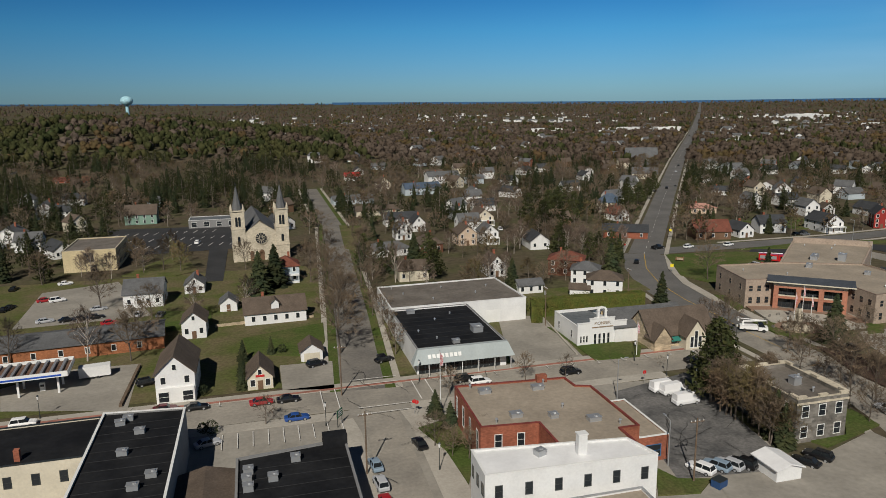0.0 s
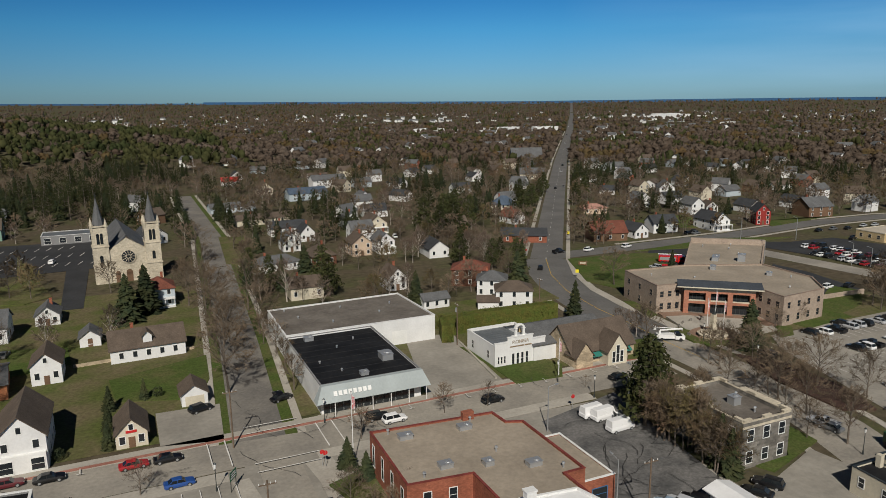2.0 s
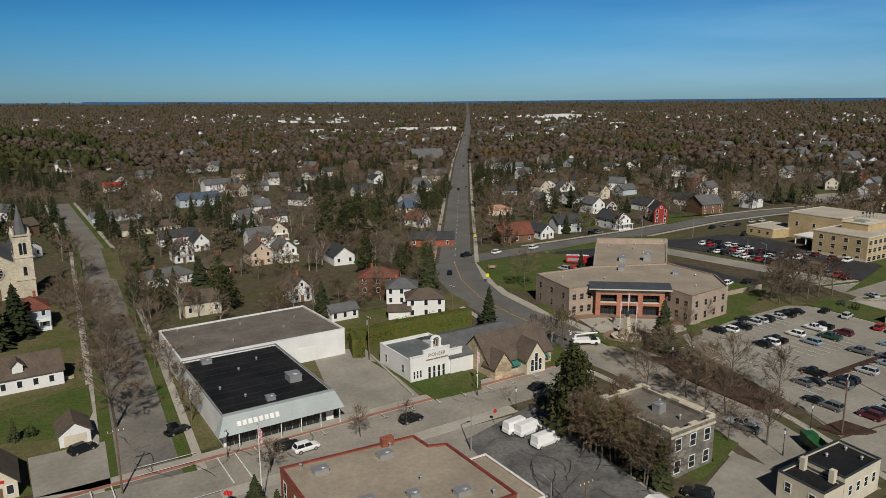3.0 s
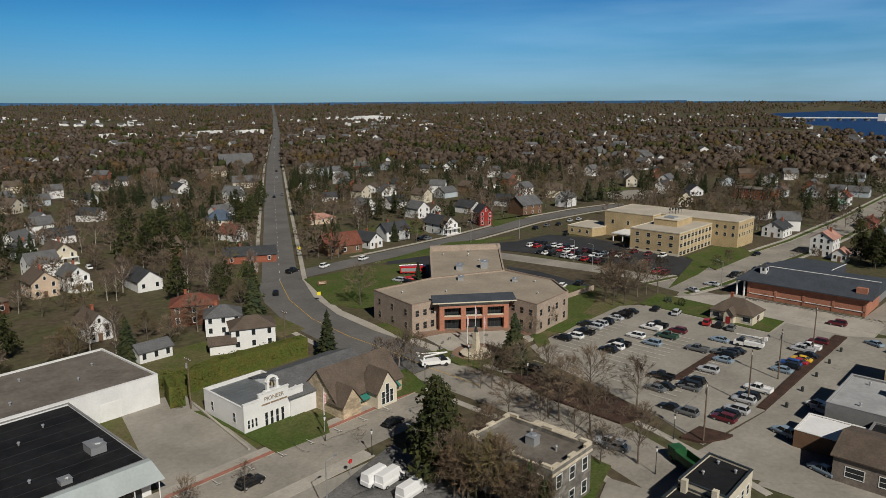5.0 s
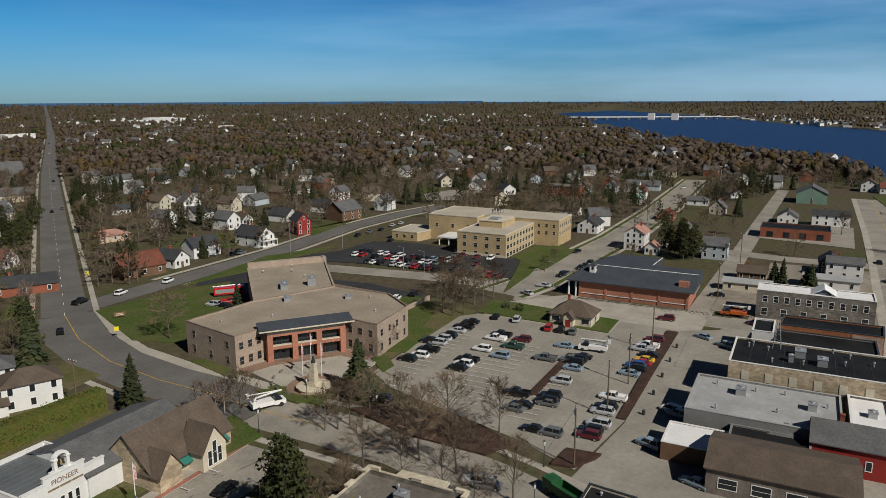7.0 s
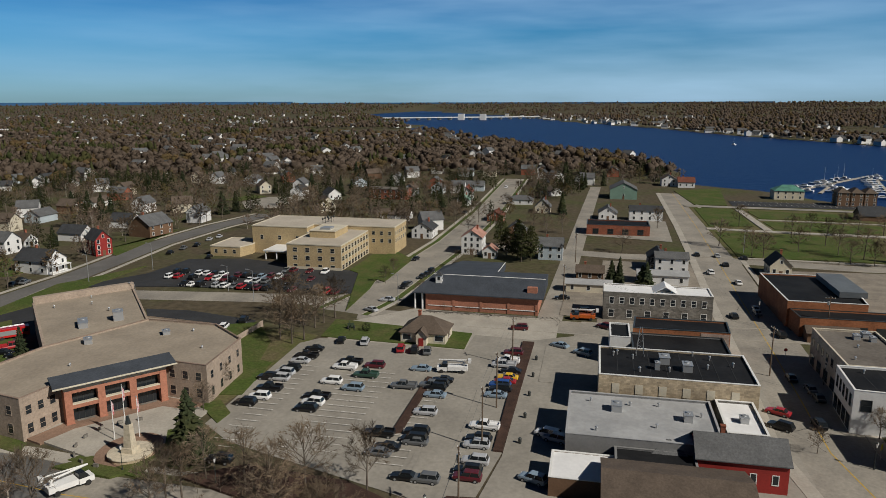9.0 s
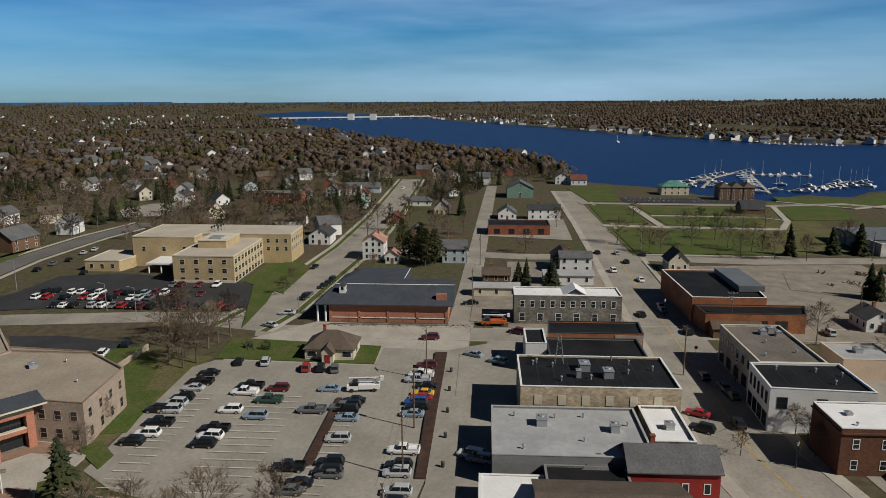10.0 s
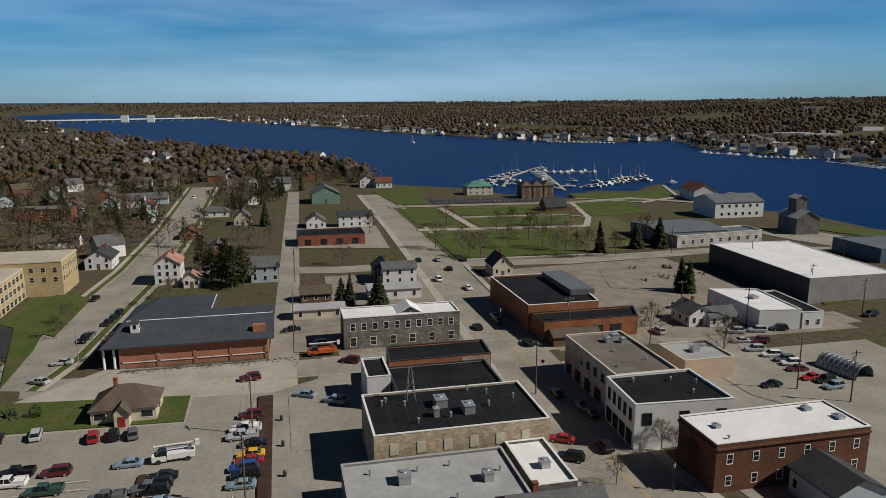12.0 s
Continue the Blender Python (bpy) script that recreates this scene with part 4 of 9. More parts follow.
def house(label, x, y, w, d, h, rise, wall, roof, turn=0.0, hip=False, front=2, sides=3, floors=1, porch=False, chimney=True, door=True, group="", name="house", wsize=(0.9, 1.4), z=0.0, shadow=True):
    """A house with its ridge along its own y, standing at x, y. Front faces its own -y."""
    ob = thing(name, label, name.replace("_", " "), pose(x, y, z, 0, 0, turn), group)
    ca, sa = math.cos(radians(turn)), math.sin(radians(turn))
    block([(x + ca * u - sa * v, y + sa * u + ca * v) for u, v in rect(-w / 2, -d / 2, w / 2, d / 2)], 0.5)
    a, r = gable_shapes(w, d, h, rise, hip=hip)
    part("wall", a, wall, ob)
    ro = part("roof", r, roof, ob)
    fh = h / floors
    for k in range(floors):
        zz = k * fh + fh * 0.32
        if front:
            plain_windows(ob, (-w / 2, -d / 2), (w / 2, -d / 2), front, zz, *wsize, margin=max(0.9, w * 0.2))
        if sides:
            plain_windows(ob, (w / 2, -d / 2), (w / 2, d / 2), sides, zz, *wsize, margin=d * 0.14)
            plain_windows(ob, (-w / 2, d / 2), (-w / 2, -d / 2), sides, zz, *wsize, margin=d * 0.14)
    if not hip and rise > 2 and front:
        plain_window(ob, (0, -d / 2 - 0.003), 0, h + rise * 0.2, 0.7, min(1.1, rise * 0.4))
    if door and front:
        s = Shape()
        s.box(-0.55, -0.06, 0, 0.55, 0, 2.1)
        s.box(-0.4, -0.08, 1.2, 0.4, 0, 1.9)
        part("door", s, BROWNSIDE, ob, at=pose(0, -d / 2, 0))
    if porch:
        s = Shape()
        s.prism([(-w * 0.48, -d / 2 - 2.2), (w * 0.48, -d / 2 - 2.2), (w * 0.48, -d / 2), (-w * 0.48, -d / 2)], 2.6, 2.85)
        s.box(-w * 0.48, -d / 2 - 2.2, 0, w * 0.48, -d / 2, 0.3)
        for q in (-1, -0.33, 0.33, 1):
            s.box(q * w * 0.45 - 0.1, -d / 2 - 2.1, 0.3, q * w * 0.45 + 0.1, -d / 2 - 1.9, 2.6)
        part("porch", s, TRIM, ob, "white porch with square posts")
    if chimney:
        s = Shape()
        s.box(-0.35, -0.35, h, 0.35, 0.35, h + rise + 0.9)
        s.box(-0.42, -0.42, h + rise + 0.9, 0.42, 0.42, h + rise + 1.05)
        part("chimney", s, RED, ro, "brick chimney", pose(w * 0.14, d * 0.18, 0))
    return ob


def text_sign(parent, words, p, angle, z, size, material, depth=0.03):
    cu = bpy.data.curves.new("lettering", "FONT")
    cu.body, cu.size, cu.extrude, cu.align_x = words, size, depth, "CENTER"
    cu.materials.append(material)
    ob = new("lettering", cu)
    ob.parent = parent
    ob.matrix_basis = pose(p[0], p[1], z, 90, 0, angle)
    return ob


# -- the department store and the hall behind it
store = flat_building("low department store with a black roof and a grey metal fascia", rect(31.8, 145.6, 52.6, 176.5), 6.0, WHITE, ROOF_BLACK, 0.3, GREYPAINT)
s = Shape()
s.v += [(30.4, 143.0, 3.2), (53.8, 143.0, 3.2), (53.8, 145.58, 3.2), (30.4, 145.58, 3.2), (31.8, 144.6, 6.15), (52.6, 144.6, 6.15), (52.6, 145.58, 6.15), (31.8, 145.58, 6.15)]
s.f += [(0, 1, 5, 4), (1, 2, 6, 5), (3, 0, 4, 7), (4, 5, 6, 7), (3, 2, 1, 0)]
part("fascia", s, surface("grey_metal_fascia", (0.36, 0.40, 0.40), 0.5, 4, 0.4, 0.12, 0.06), store, "pale grey-green sloping metal fascia")
for k in range(8):  # plain bars where the sign stands
    s = Shape()
    s.box(-0.34, -0.12, 0, 0.34, 0.0, 0.9)
    s.box(-0.1, -0.14, 0.25, 0.1, -0.1, 0.65)
    part("sign_bar", s, TRIM, store, at=pose(34.2 + k * 0.98, 143.55, 4.25, -28))
for k in range(14):
    window(store, (32.9 + k * 1.35, 145.57), 0, 0.3, 1.05, 2.5, "shop_window", DARKMETAL)
for k in range(6):
    s = Shape()
    s.tube((0, 0, 0), (0, 0, 3.2), 0.09, 0.09, 8)
    part("post", s, TRIM, store, at=pose(34 + k * 3.8, 143.5, 0))
s = Shape()
s.box(31.0, 143.2, 0, 53.6, 145.5, 0.14)
part("step", s, CONCRETE, store)
roof_unit(store, 48.5, 155, 5.7, 2.4, 3.0, 1.3)
roof_unit(store, 36.5, 173.5, 5.7, 2.0, 1.6, 0.8)
roof_unit(store, 41.5, 148.3, 5.7, 1.6, 1.4, 0.7)
for x, y in ((38, 152), (41, 166), (46, 170), (35, 158)):
    vent_pipe(store, x, y, 5.7, 0.4)
hall = flat_building("long low white block hall with a grey felt roof", [(32.0, 176.8), (69.6, 176.8), (68.6, 200.5), (32.2, 199.5)], 6.4, WHITE, ROOF_OLD, 0.25)
s = Shape()
s.box(-2, -0.05, 0, 2, 0, 3.6)
for k in range(5):
    s.box(-2, -0.07, 0.7 * k + 0.3, 2, -0.04, 0.7 * k + 0.34)
part("loading_door", s, TRIM, hall, "white overhead door", pose(60, 176.8, 0))
for x, y in ((38, 190), (45, 183), (50, 194), (58, 186), (63, 192), (36, 197)):
    vent_pipe(hall, x, y, 6.1, 0.5)

# -- the fire company hall
pio = flat_building("white clapboard fire company hall with a stepped false front", rect(73.6, 152.8, 86.6, 166.5), 5.0, WHITE, METALROOF, 0.6, TRIM)
s = Shape()
for x0, x1, z1 in ((73.5, 76.8, 5.6), (76.8, 83.4, 6.6), (83.4, 86.7, 5.6)):
    s.box(x0, 152.4, 0, x1, 152.78, z1)
    s.box(x0 - 0.1, 152.3, z1, x1 + 0.1, 152.82, z1 + 0.2)
part("false_front", s, WHITE, pio, "white stepped false front")
for k in range(4):
    window(pio, (78.2 + k * 1.2, 152.38), 0, 0.2, 0.6, 2.6, "arched_door", TRIM)
for k in range(3):
    window(pio, (74.4 + k * 0.8, 152.38), 0, 0.9, 0.4, 1.6)
    window(pio, (84.2 + k * 0.8, 152.38), 0, 0.9, 0.4, 1.6)
windows(pio, (73.6, 166.5), (73.6, 152.8), 2, 1.4, 0.8, 1.8, 3.0)
text_sign(pio, "PIONEER", (80.1, 152.36), 0, 5.1, 1.1, surface("gilded_lettering", (0.30, 0.22, 0.14), 0.6, 1, 0.1))
for k in range(3):
    s = Shape()
    s.box(-0.9, -0.04, 0, 0.9, 0, 0.3)
    part("sign_bar", s, MATS["gilded_lettering"], pio, at=pose(78.2 + k * 1.95, 152.38, 4.3))
s = Shape()
for x in (-1.0, 1.0):
    s.box(x - 0.25, -0.3, 0, x + 0.25, 0.3, 1.7)
    s.box(x - 0.38, -0.4, 1.7, x + 0.38, 0.4, 1.85)
s.box(-1.9, -0.4, -0.2, 1.9, 0.4, 0.12)
for k in range(8):
    a0, a1 = math.pi * k / 8, math.pi * (k + 1) / 8
    for y in (-0.3,):
        s.face((1.25 * math.cos(a0), y, 1.85 + 1.0 * math.sin(a0)), (0.75 * math.cos(a0), y, 1.85 + 0.6 * math.sin(a0)), (0.75 * math.cos(a1), y, 1.85 + 0.6 * math.sin(a1)), (1.25 * math.cos(a1), y, 1.85 + 1.0 * math.sin(a1)))
        s.face((1.25 * math.cos(a0), y, 1.85 + 1.0 * math.sin(a0)), (1.25 * math.cos(a1), y, 1.85 + 1.0 * math.sin(a1)), (1.25 * math.cos(a1), 0.3, 1.85 + 1.0 * math.sin(a1)), (1.25 * math.cos(a0), 0.3, 1.85 + 1.0 * math.sin(a0)))
bel = part("belfry", s, TRIM, pio, "small white arched bell frame", pose(80.1, 152.9, 6.7))
s = Shape()
s.tube((0, 0, 0.9), (0, 0, 1.7), 0.55, 0.2, 10)
part("bell", s, paint("old_bronze", (0.12, 0.09, 0.05), 0.4, 0.8), bel)
seam = Shape()
for k in range(9):
    seam.box(74.0, 154.5 + k * 1.35, 4.4, 86.2, 154.58 + k * 1.35, 4.48)
part("roof_seam", seam, METALROOF, pio)
h1 = house("long grey-shingled gabled hall with a metal ridge", 94.0, 159.5, 15.0, 21.0, 4.0, 2.6, WHITE, SH_GREY, 90, front=0, sides=0, chimney=False, name="hall")
# gabled stone clubhouse
club = house("low stone clubhouse with a steep brown shingle roof", 98.2, 151.0, 10.5, 17.5, 3.2, 5.0, TANSTONE, SH_BROWN, 90, front=1, sides=0, chimney=False, name="clubhouse")
a, r = gable_shapes(5.2, 5.0, 3.6, 3.6)
wing = part("gable_wing", a, CREAM, club, "cream front gable with tall dark windows", pose(-6.0, -1.6, 0, 0, 0, -90))
part("roof", r, SH_BROWN, wing)
for k, (x, h) in enumerate(((-1.1, 2.6), (0.0, 4.0), (1.1, 2.6))):
    window(wing, (x, -2.52), 0, 0.6, 0.8, h, "tall_window", TRIM)
a, r = gable_shapes(4.4, 4.0, 3.0, 3.0)
w2 = part("gable_wing", a, TANSTONE, club, "stone side gable", pose(-5.4, 6.6, 0, 0, 0, -90))
part("roof", r, SH_BROWN, w2)
for y in (-6.2, 2.2):
    s = Shape()
    s.v += [(0, -1.3, 2.6), (0, 1.3, 2.6), (-1.1, 1.3, 1.9), (-1.1, -1.3, 1.9), (-1.1, 1.3, 1.7), (-1.1, -1.3, 1.7)]
    s.f += [(0, 1, 2, 3), (3, 2, 4, 5)]
    part("awning", s, paint("green_canvas", (0.02, 0.16, 0.13), 0.8), club, "green canvas awning", pose(-5.27, y, 0))
    window(club, (-5.26, y), -90, 0.9, 1.8, 1.2)

# -- town hall
TH = [(137.2, 187.5), (133.6, 169.0), (141.6, 167.6), (156.3, 155.6), (155.2, 145.4), (171.8, 146.6), (180.0, 157.0), (180.3, 175.0), (158.0, 185.0)]
town = flat_building("tan brick town hall with a red brick loggia and flat roofs", TH, 8.2, TAN, ROOF_TAN, 0.35, surface("tan_coping", (0.30, 0.22, 0.17), 0.7, 3, 0.3))
part("rear_wing", Shape().prism(ccw([(158.5, 185.3), (180.6, 175.3), (207.0, 198.0), (187.5, 213.5)]), -0.3, 7.6), ROOF_TAN, town, "lower rear wing with a pale roof")
part("rear_parapet", Shape().prism(ccw([(186.5, 212.5), (187.6, 213.6), (207.2, 198.2), (206.2, 197.0)]), 7.6, 9.4), TAN, town)
s = Shape()
s.prism(ccw([(158.3, 185.4), (187.4, 213.7), (187.8, 213.3), (158.8, 185.0)]), 0, 8.0)
s.prism(ccw([(180.4, 175.1), (207.3, 198.1), (207.0, 198.5), (180.1, 175.5)]), 0, 8.0)
part("rear_wall", s, TAN, town)
SIDE = [(180.35, 158.0), (185.8, 161.5), (187.6, 180.6), (180.75, 175.0)]
part("side_wing", Shape().prism(ccw(SIDE), -0.3, 6.4, top=False), TAN, town, "low tan brick side wing")
part("side_roof", Shape().prism(inset(ccw(SIDE), 0.2), 5.8, 6.1), ROOF_TAN, town)
windows(town, TH[0], TH[1], 3, 1.2, 1.2, 1.8, 3.0, trim=TAN)
windows(town, TH[0], TH[1], 3, 4.8, 1.2, 1.6, 3.0, trim=TAN)
windows(town, TH[1], TH[2], 3, 1.2, 1.1, 1.8, 1.6, trim=TAN)
windows(town, TH[1], TH[2], 3, 4.8, 1.1, 1.6, 1.6, trim=TAN)
windows(town, TH[3], TH[4], 3, 1.2, 1.2, 1.8, 2.0, trim=TAN)
windows(town, TH[3], TH[4], 3, 4.8, 1.2, 1.6, 2.0, trim=TAN)
windows(town, TH[4], TH[5], 4, 1.2, 1.1, 1.8, 2.2, trim=TAN)
windows(town, TH[4], TH[5], 4, 4.8, 1.1, 1.6, 2.2, trim=TAN)
A, B = Vector(TH[2]), Vector(TH[3])
D = (B - A).normalized()
ang = math.degrees(math.atan2(D.y, D.x))
L = (B - A).length
log = part("loggia", Shape().box(0, -0.6, 7.0, L, -0.02, 8.0), CREAM, town, "terracotta brick loggia of columns and beams", pose(A.x, A.y, 0, 0, 0, ang))
for k in range(4):
    s = Shape()
    s.box(-0.65, -2.4, 0, 0.65, -0.1, 6.9)
    s.box(-0.75, -2.5, 0, 0.75, -0.05, 0.6)
    part("column", s, TERRACOTTA, log, at=pose(0.9 + k * (L - 1.8) / 3, 0, 0))
for z, h, mat, words in ((3.3, 0.75, TERRACOTTA, ""), (4.05, 0.18, CREAM, "pale stone ledge"), (6.35, 0.55, TERRACOTTA, ""), (6.92, 1.0, CREAM, "pale band under the eaves")):
    part("beam", Shape().box(0.25, -2.32, z, L - 0.25, -1.5, z + h), mat, log, words)
part("balcony_floor", Shape().box(0.3, -2.2, 3.3, L - 0.3, -0.05, 3.5), CONCRETE, log)
for k in range(3):
    x0 = 1.6 + k * (L - 1.8) / 3
    wide = (L - 1.8) / 3 - 1.4
    for z in (0.2, 3.6):
        gl_ = part("glazing", Shape().box(x0, -0.72, z, x0 + wide, -0.62, z + 2.6), GLASS, log)
        for q in range(1, 4):
            part("mullion", Shape().box(x0 + wide * q / 4 - 0.05, -0.78, z, x0 + wide * q / 4 + 0.05, -0.7, z + 2.6), DARKMETAL, gl_)
    part("bench", Shape().box(x0 + 0.6, -1.5, 0, x0 + wide - 0.6, -1.0, 0.5), STONE, log)
s = Shape()
s.v += [(-1.6, -3.4, 8.0), (L + 1.6, -3.4, 8.0), (L + 1.6, 0.9, 9.0), (-1.6, 0.9, 9.0), (-1.6, -3.4, 8.2), (L + 1.6, -3.4, 8.2), (L + 1.6, 0.9, 9.25), (-1.6, 0.9, 9.25)]
s.f += [(3, 2, 1, 0), (4, 5, 6, 7), (0, 1, 5, 4), (1, 2, 6, 5), (2, 3, 7, 6), (3, 0, 4, 7)]
part("canopy_roof", s, SH_SLATE, log, "dark sloping canopy roof")
s = Shape()
s.box(-1.7, -3.5, 7.95, L + 1.7, -3.42, 8.25)
part("fascia", s, CREAM, log, "tan canopy edge")
roof_unit(town, 163, 178, 7.85, 2.6, 1.6, 1.0, 40)
roof_unit(town, 174, 188, 7.6, 5.0, 2.0, 1.2, 40)
roof_unit(town, 180, 183, 7.6, 2.6, 2.2, 2.2, 40)
roof_unit(town, 172, 165, 7.85, 2.0, 1.5, 0.8, 40)
for x, y in ((141, 180), (150, 172), (165, 152), (175, 160), (190, 198), (195, 202), (185, 205), (186, 190)):
    vent_pipe(town, x, y, 7.8, 0.5)

# -- the yellow brick courthouse
court = thing("courthouse", "yellow brick three-storey courthouse with flat pale roofs", "courthouse", Matrix())
YB = [
    (rect(268.0, 158.5, 299.0, 179.0), 9.3),
    ([(299.0, 147.7), (316.5, 147.7), (317.0, 204.0), (291.5, 204.0), (291.5, 181.0), (299.0, 181.0)], 11.0),
    (rect(291.6, 179.0, 298.9, 181.0), 9.0),
    ([(282.5, 205.0), (289.0, 203.0), (300.0, 204.2), (300.0, 217.5), (282.5, 217.5)], 4.0),
]
for poly, h in YB:
    poly = ccw(poly)
    block(poly, 2)
    part("wall", Shape().prism(poly, -0.3, h, top=False), YELLOWBRICK, court)
    part("roof", Shape().prism(inset(poly, 0.25), h - 0.5, h - 0.15), ROOF_PALE, court)
    c = Shape()
    o, i = inset(poly, -0.12), inset(poly, 0.28)
    for k in range(len(poly)):
        q = (k + 1) % len(poly)
        c.face((*o[k], h + 0.05), (*o[q], h + 0.05), (*i[q], h + 0.05), (*i[k], h + 0.05))
        c.face((*o[k], h - 0.35), (*o[q], h - 0.35), (*o[q], h + 0.05), (*o[k], h + 0.05))
        c.face((*i[q], h - 0.3), (*i[k], h - 0.3), (*i[k], h + 0.05), (*i[q], h + 0.05))
    part("coping", c, CREAM, court)
for z in (0.4, 3.5, 6.4):
    windows(court, (268.0, 158.5), (299.0, 158.5), 9, z, 2.1, 1.5, 2.0, trim=CREAM)
    windows(court, (268.0, 179.0), (268.0, 158.5), 4, z, 1.5, 1.5, 3.2, trim=CREAM)
for z in (4.6, 7.6):
    windows(court, (299.0, 158.3), (299.0, 147.7), 3, z, 1.1, 1.4, 2.0, trim=CREAM)
    windows(court, (299.0, 147.7), (316.5, 147.7), 6, z, 1.1, 1.4, 1.8, trim=CREAM)
windows(court, (291.5, 204.0), (291.5, 181.0), 3, 5.6, 1.2, 1.6, 4.0, trim=CREAM)
windows(court, (282.5, 217.5), (282.5, 205.0), 3, 1.2, 1.2, 1.4, 2.4, trim=CREAM)
# pale stone base and a band of pilasters between the windows
part("stone_base", Shape().box(267.94, 158.44, 0, 267.99, 179.0, 1.1), CREAM, court, "pale stone base course")
pil = Shape().box(-0.18, -0.14, 0, 0.18, 0, 8.6).mesh("pilaster", CREAM)
for k in range(10):
    part("pilaster", pil, None, court, at=pose(268.4 + k * 3.36, 158.5, 0))
part("penthouse", Shape().box(281, 165.5, 9.1, 295, 175.5, 11.6), YELLOWBRICK, court)
part("penthouse_roof", Shape().box(280.8, 165.3, 11.6, 295.2, 175.7, 11.85), CREAM, court)
part("roof_unit", Shape().box(283, 168, 11.85, 287, 172, 12.6), STEEL, court, "grey metal roof unit")
for k in range(6):
    s = Shape()
    s.tube((0, 0, 0), (0, 0, 2.4), 0.07, 0.05, 6)
    s.tube((0, -0.2, 1.9), (0, 0.25, 2.0), 0.5, 0.5, 10)
    part("antenna", s, DARKMETAL, court, at=pose(301.0 + k * 1.4, 178 - (k % 2) * 2.0, 10.85))
s = Shape()
s.box(280.0, 184.0, 3.2, 291.5, 194.0, 3.7)
for x, y in ((280.6, 184.6), (280.6, 189.0), (280.6, 193.4)):
    s.tube((x, y, 0), (x, y, 3.2), 0.25, 0.25, 10)
part("entrance_canopy", s, TRIM, court, "white entrance canopy on round columns")

# -- the brick funeral church with a dark roof
chapel = thing("chapel", "red brick chapel with a broad dark roof and white cupola", "chapel", Matrix())
block(rect(226, 84, 262, 122))
part("wall", Shape().prism([(229.0, 86.2), (245.0, 86.2), (245.0, 100.2), (262.0, 100.2), (262.0, 118.6), (229.0, 118.6)], -0.3, 5.2), TERRACOTTA, chapel)
s = Shape()
for a, b, za, zb in (((228.0, 84.6), (238.0, 84.6), 5.2, 8.2),):
    s.v += [(228.0, 84.6, 5.2), (228.0, 122.3, 5.2), (237.0, 118.0, 8.6), (237.0, 84.6, 8.6), (228.0, 84.6, 4.9), (228.0, 122.3, 4.9)]
    s.f += [(0, 3, 2, 1), (0, 1, 5, 4)]
s.v += [(237.0, 84.6, 8.6), (245.5, 84.6, 8.2), (245.5, 99.6, 8.2), (262.5, 99.6, 7.2), (262.5, 114.0, 7.2), (237.0, 118.0, 8.6), (228.0, 122.3, 5.2), (262.5, 120.5, 5.0), (245.5, 84.6, 5.0), (262.5, 99.6, 5.0), (245.5, 99.6, 5.0), (228.0, 84.6, 5.2)]
n0 = 6
s.f += [(n0, n0 + 1, n0 + 2, n0 + 5), (n0 + 2, n0 + 3, n0 + 4, n0 + 5), (n0 + 6, n0 + 5, n0 + 4, n0 + 7), (n0 + 11, n0 + 8, n0 + 1, n0), (n0 + 1, n0 + 8, n0 + 10, n0 + 2), (n0 + 2, n0 + 10, n0 + 9, n0 + 3), (n0 + 3, n0 + 9, n0 + 7, n0 + 4)]
part("roof", s, SH_SLATE, chapel, "slate-grey shingle roof with a low pitch")
for k in range(5):
    s = Shape()
    s.box(-0.35, -0.12, 0, 0.35, 0, 5.0)
    part("pilaster", s, TERRACOTTA, chapel, at=pose(228.97, 86.6 + k * 7.9, 0, 0, 0, -90))
s = Shape()
s.box(228.85, 86.3, 1.2, 228.98, 118.5, 1.4)
part("string_course", s, TRIM, chapel)
for y in (119.6, 121.8):
    s = Shape()
    s.tube((229.2, y, 0), (229.2, y, 5.0), 0.3, 0.26, 12)
    part("column", s, TRIM, chapel, "white porch column")
part("flat_wing", Shape().prism(rect(245.2, 86.6, 258.0, 99.4), -0.3, 4.2), GREYPAINT, chapel, "low grey flat-roofed wing")
s = Shape()
for a0, b0 in (((237.0, 84.7), (237.0, 118.0)), ((245.5, 99.7), (262.4, 99.7))):
    s.tube((*a0, 8.62 if a0[0] < 240 else 8.25), (*b0, 8.62 if a0[0] < 240 else 7.25), 0.12, 0.12, 5)
part("ridge_flashing", s, TRIM, chapel, "white ridge flashing")
cup = part("cupola", Shape().box(-0.9, -0.9, 0, 0.9, 0.9, 2.2), TRIM, chapel, "white louvred cupola", pose(233.5, 115.5, 7.0))
s = Shape()
s.tube((0, 0, 2.2), (0, 0, 3.4), 1.5, 0.05, 4)
part("cap", s, SH_DARK, cup)
for k in range(4):
    s = Shape()
    s.box(-0.35, -0.93, 0.9, 0.35, -0.9, 1.9)
    part("louvre", s, GLASS, cup, at=pose(0, 0, 0, 0, 0, 90 * k))
s = Shape()
s.box(-1.4, -0.7, 0, 1.4, 0.7, 1.7)
part("chimney", s, TERRACOTTA, chapel, "broad brick chimney", pose(231.0, 88.0, 6.0, 0, 0, 90))

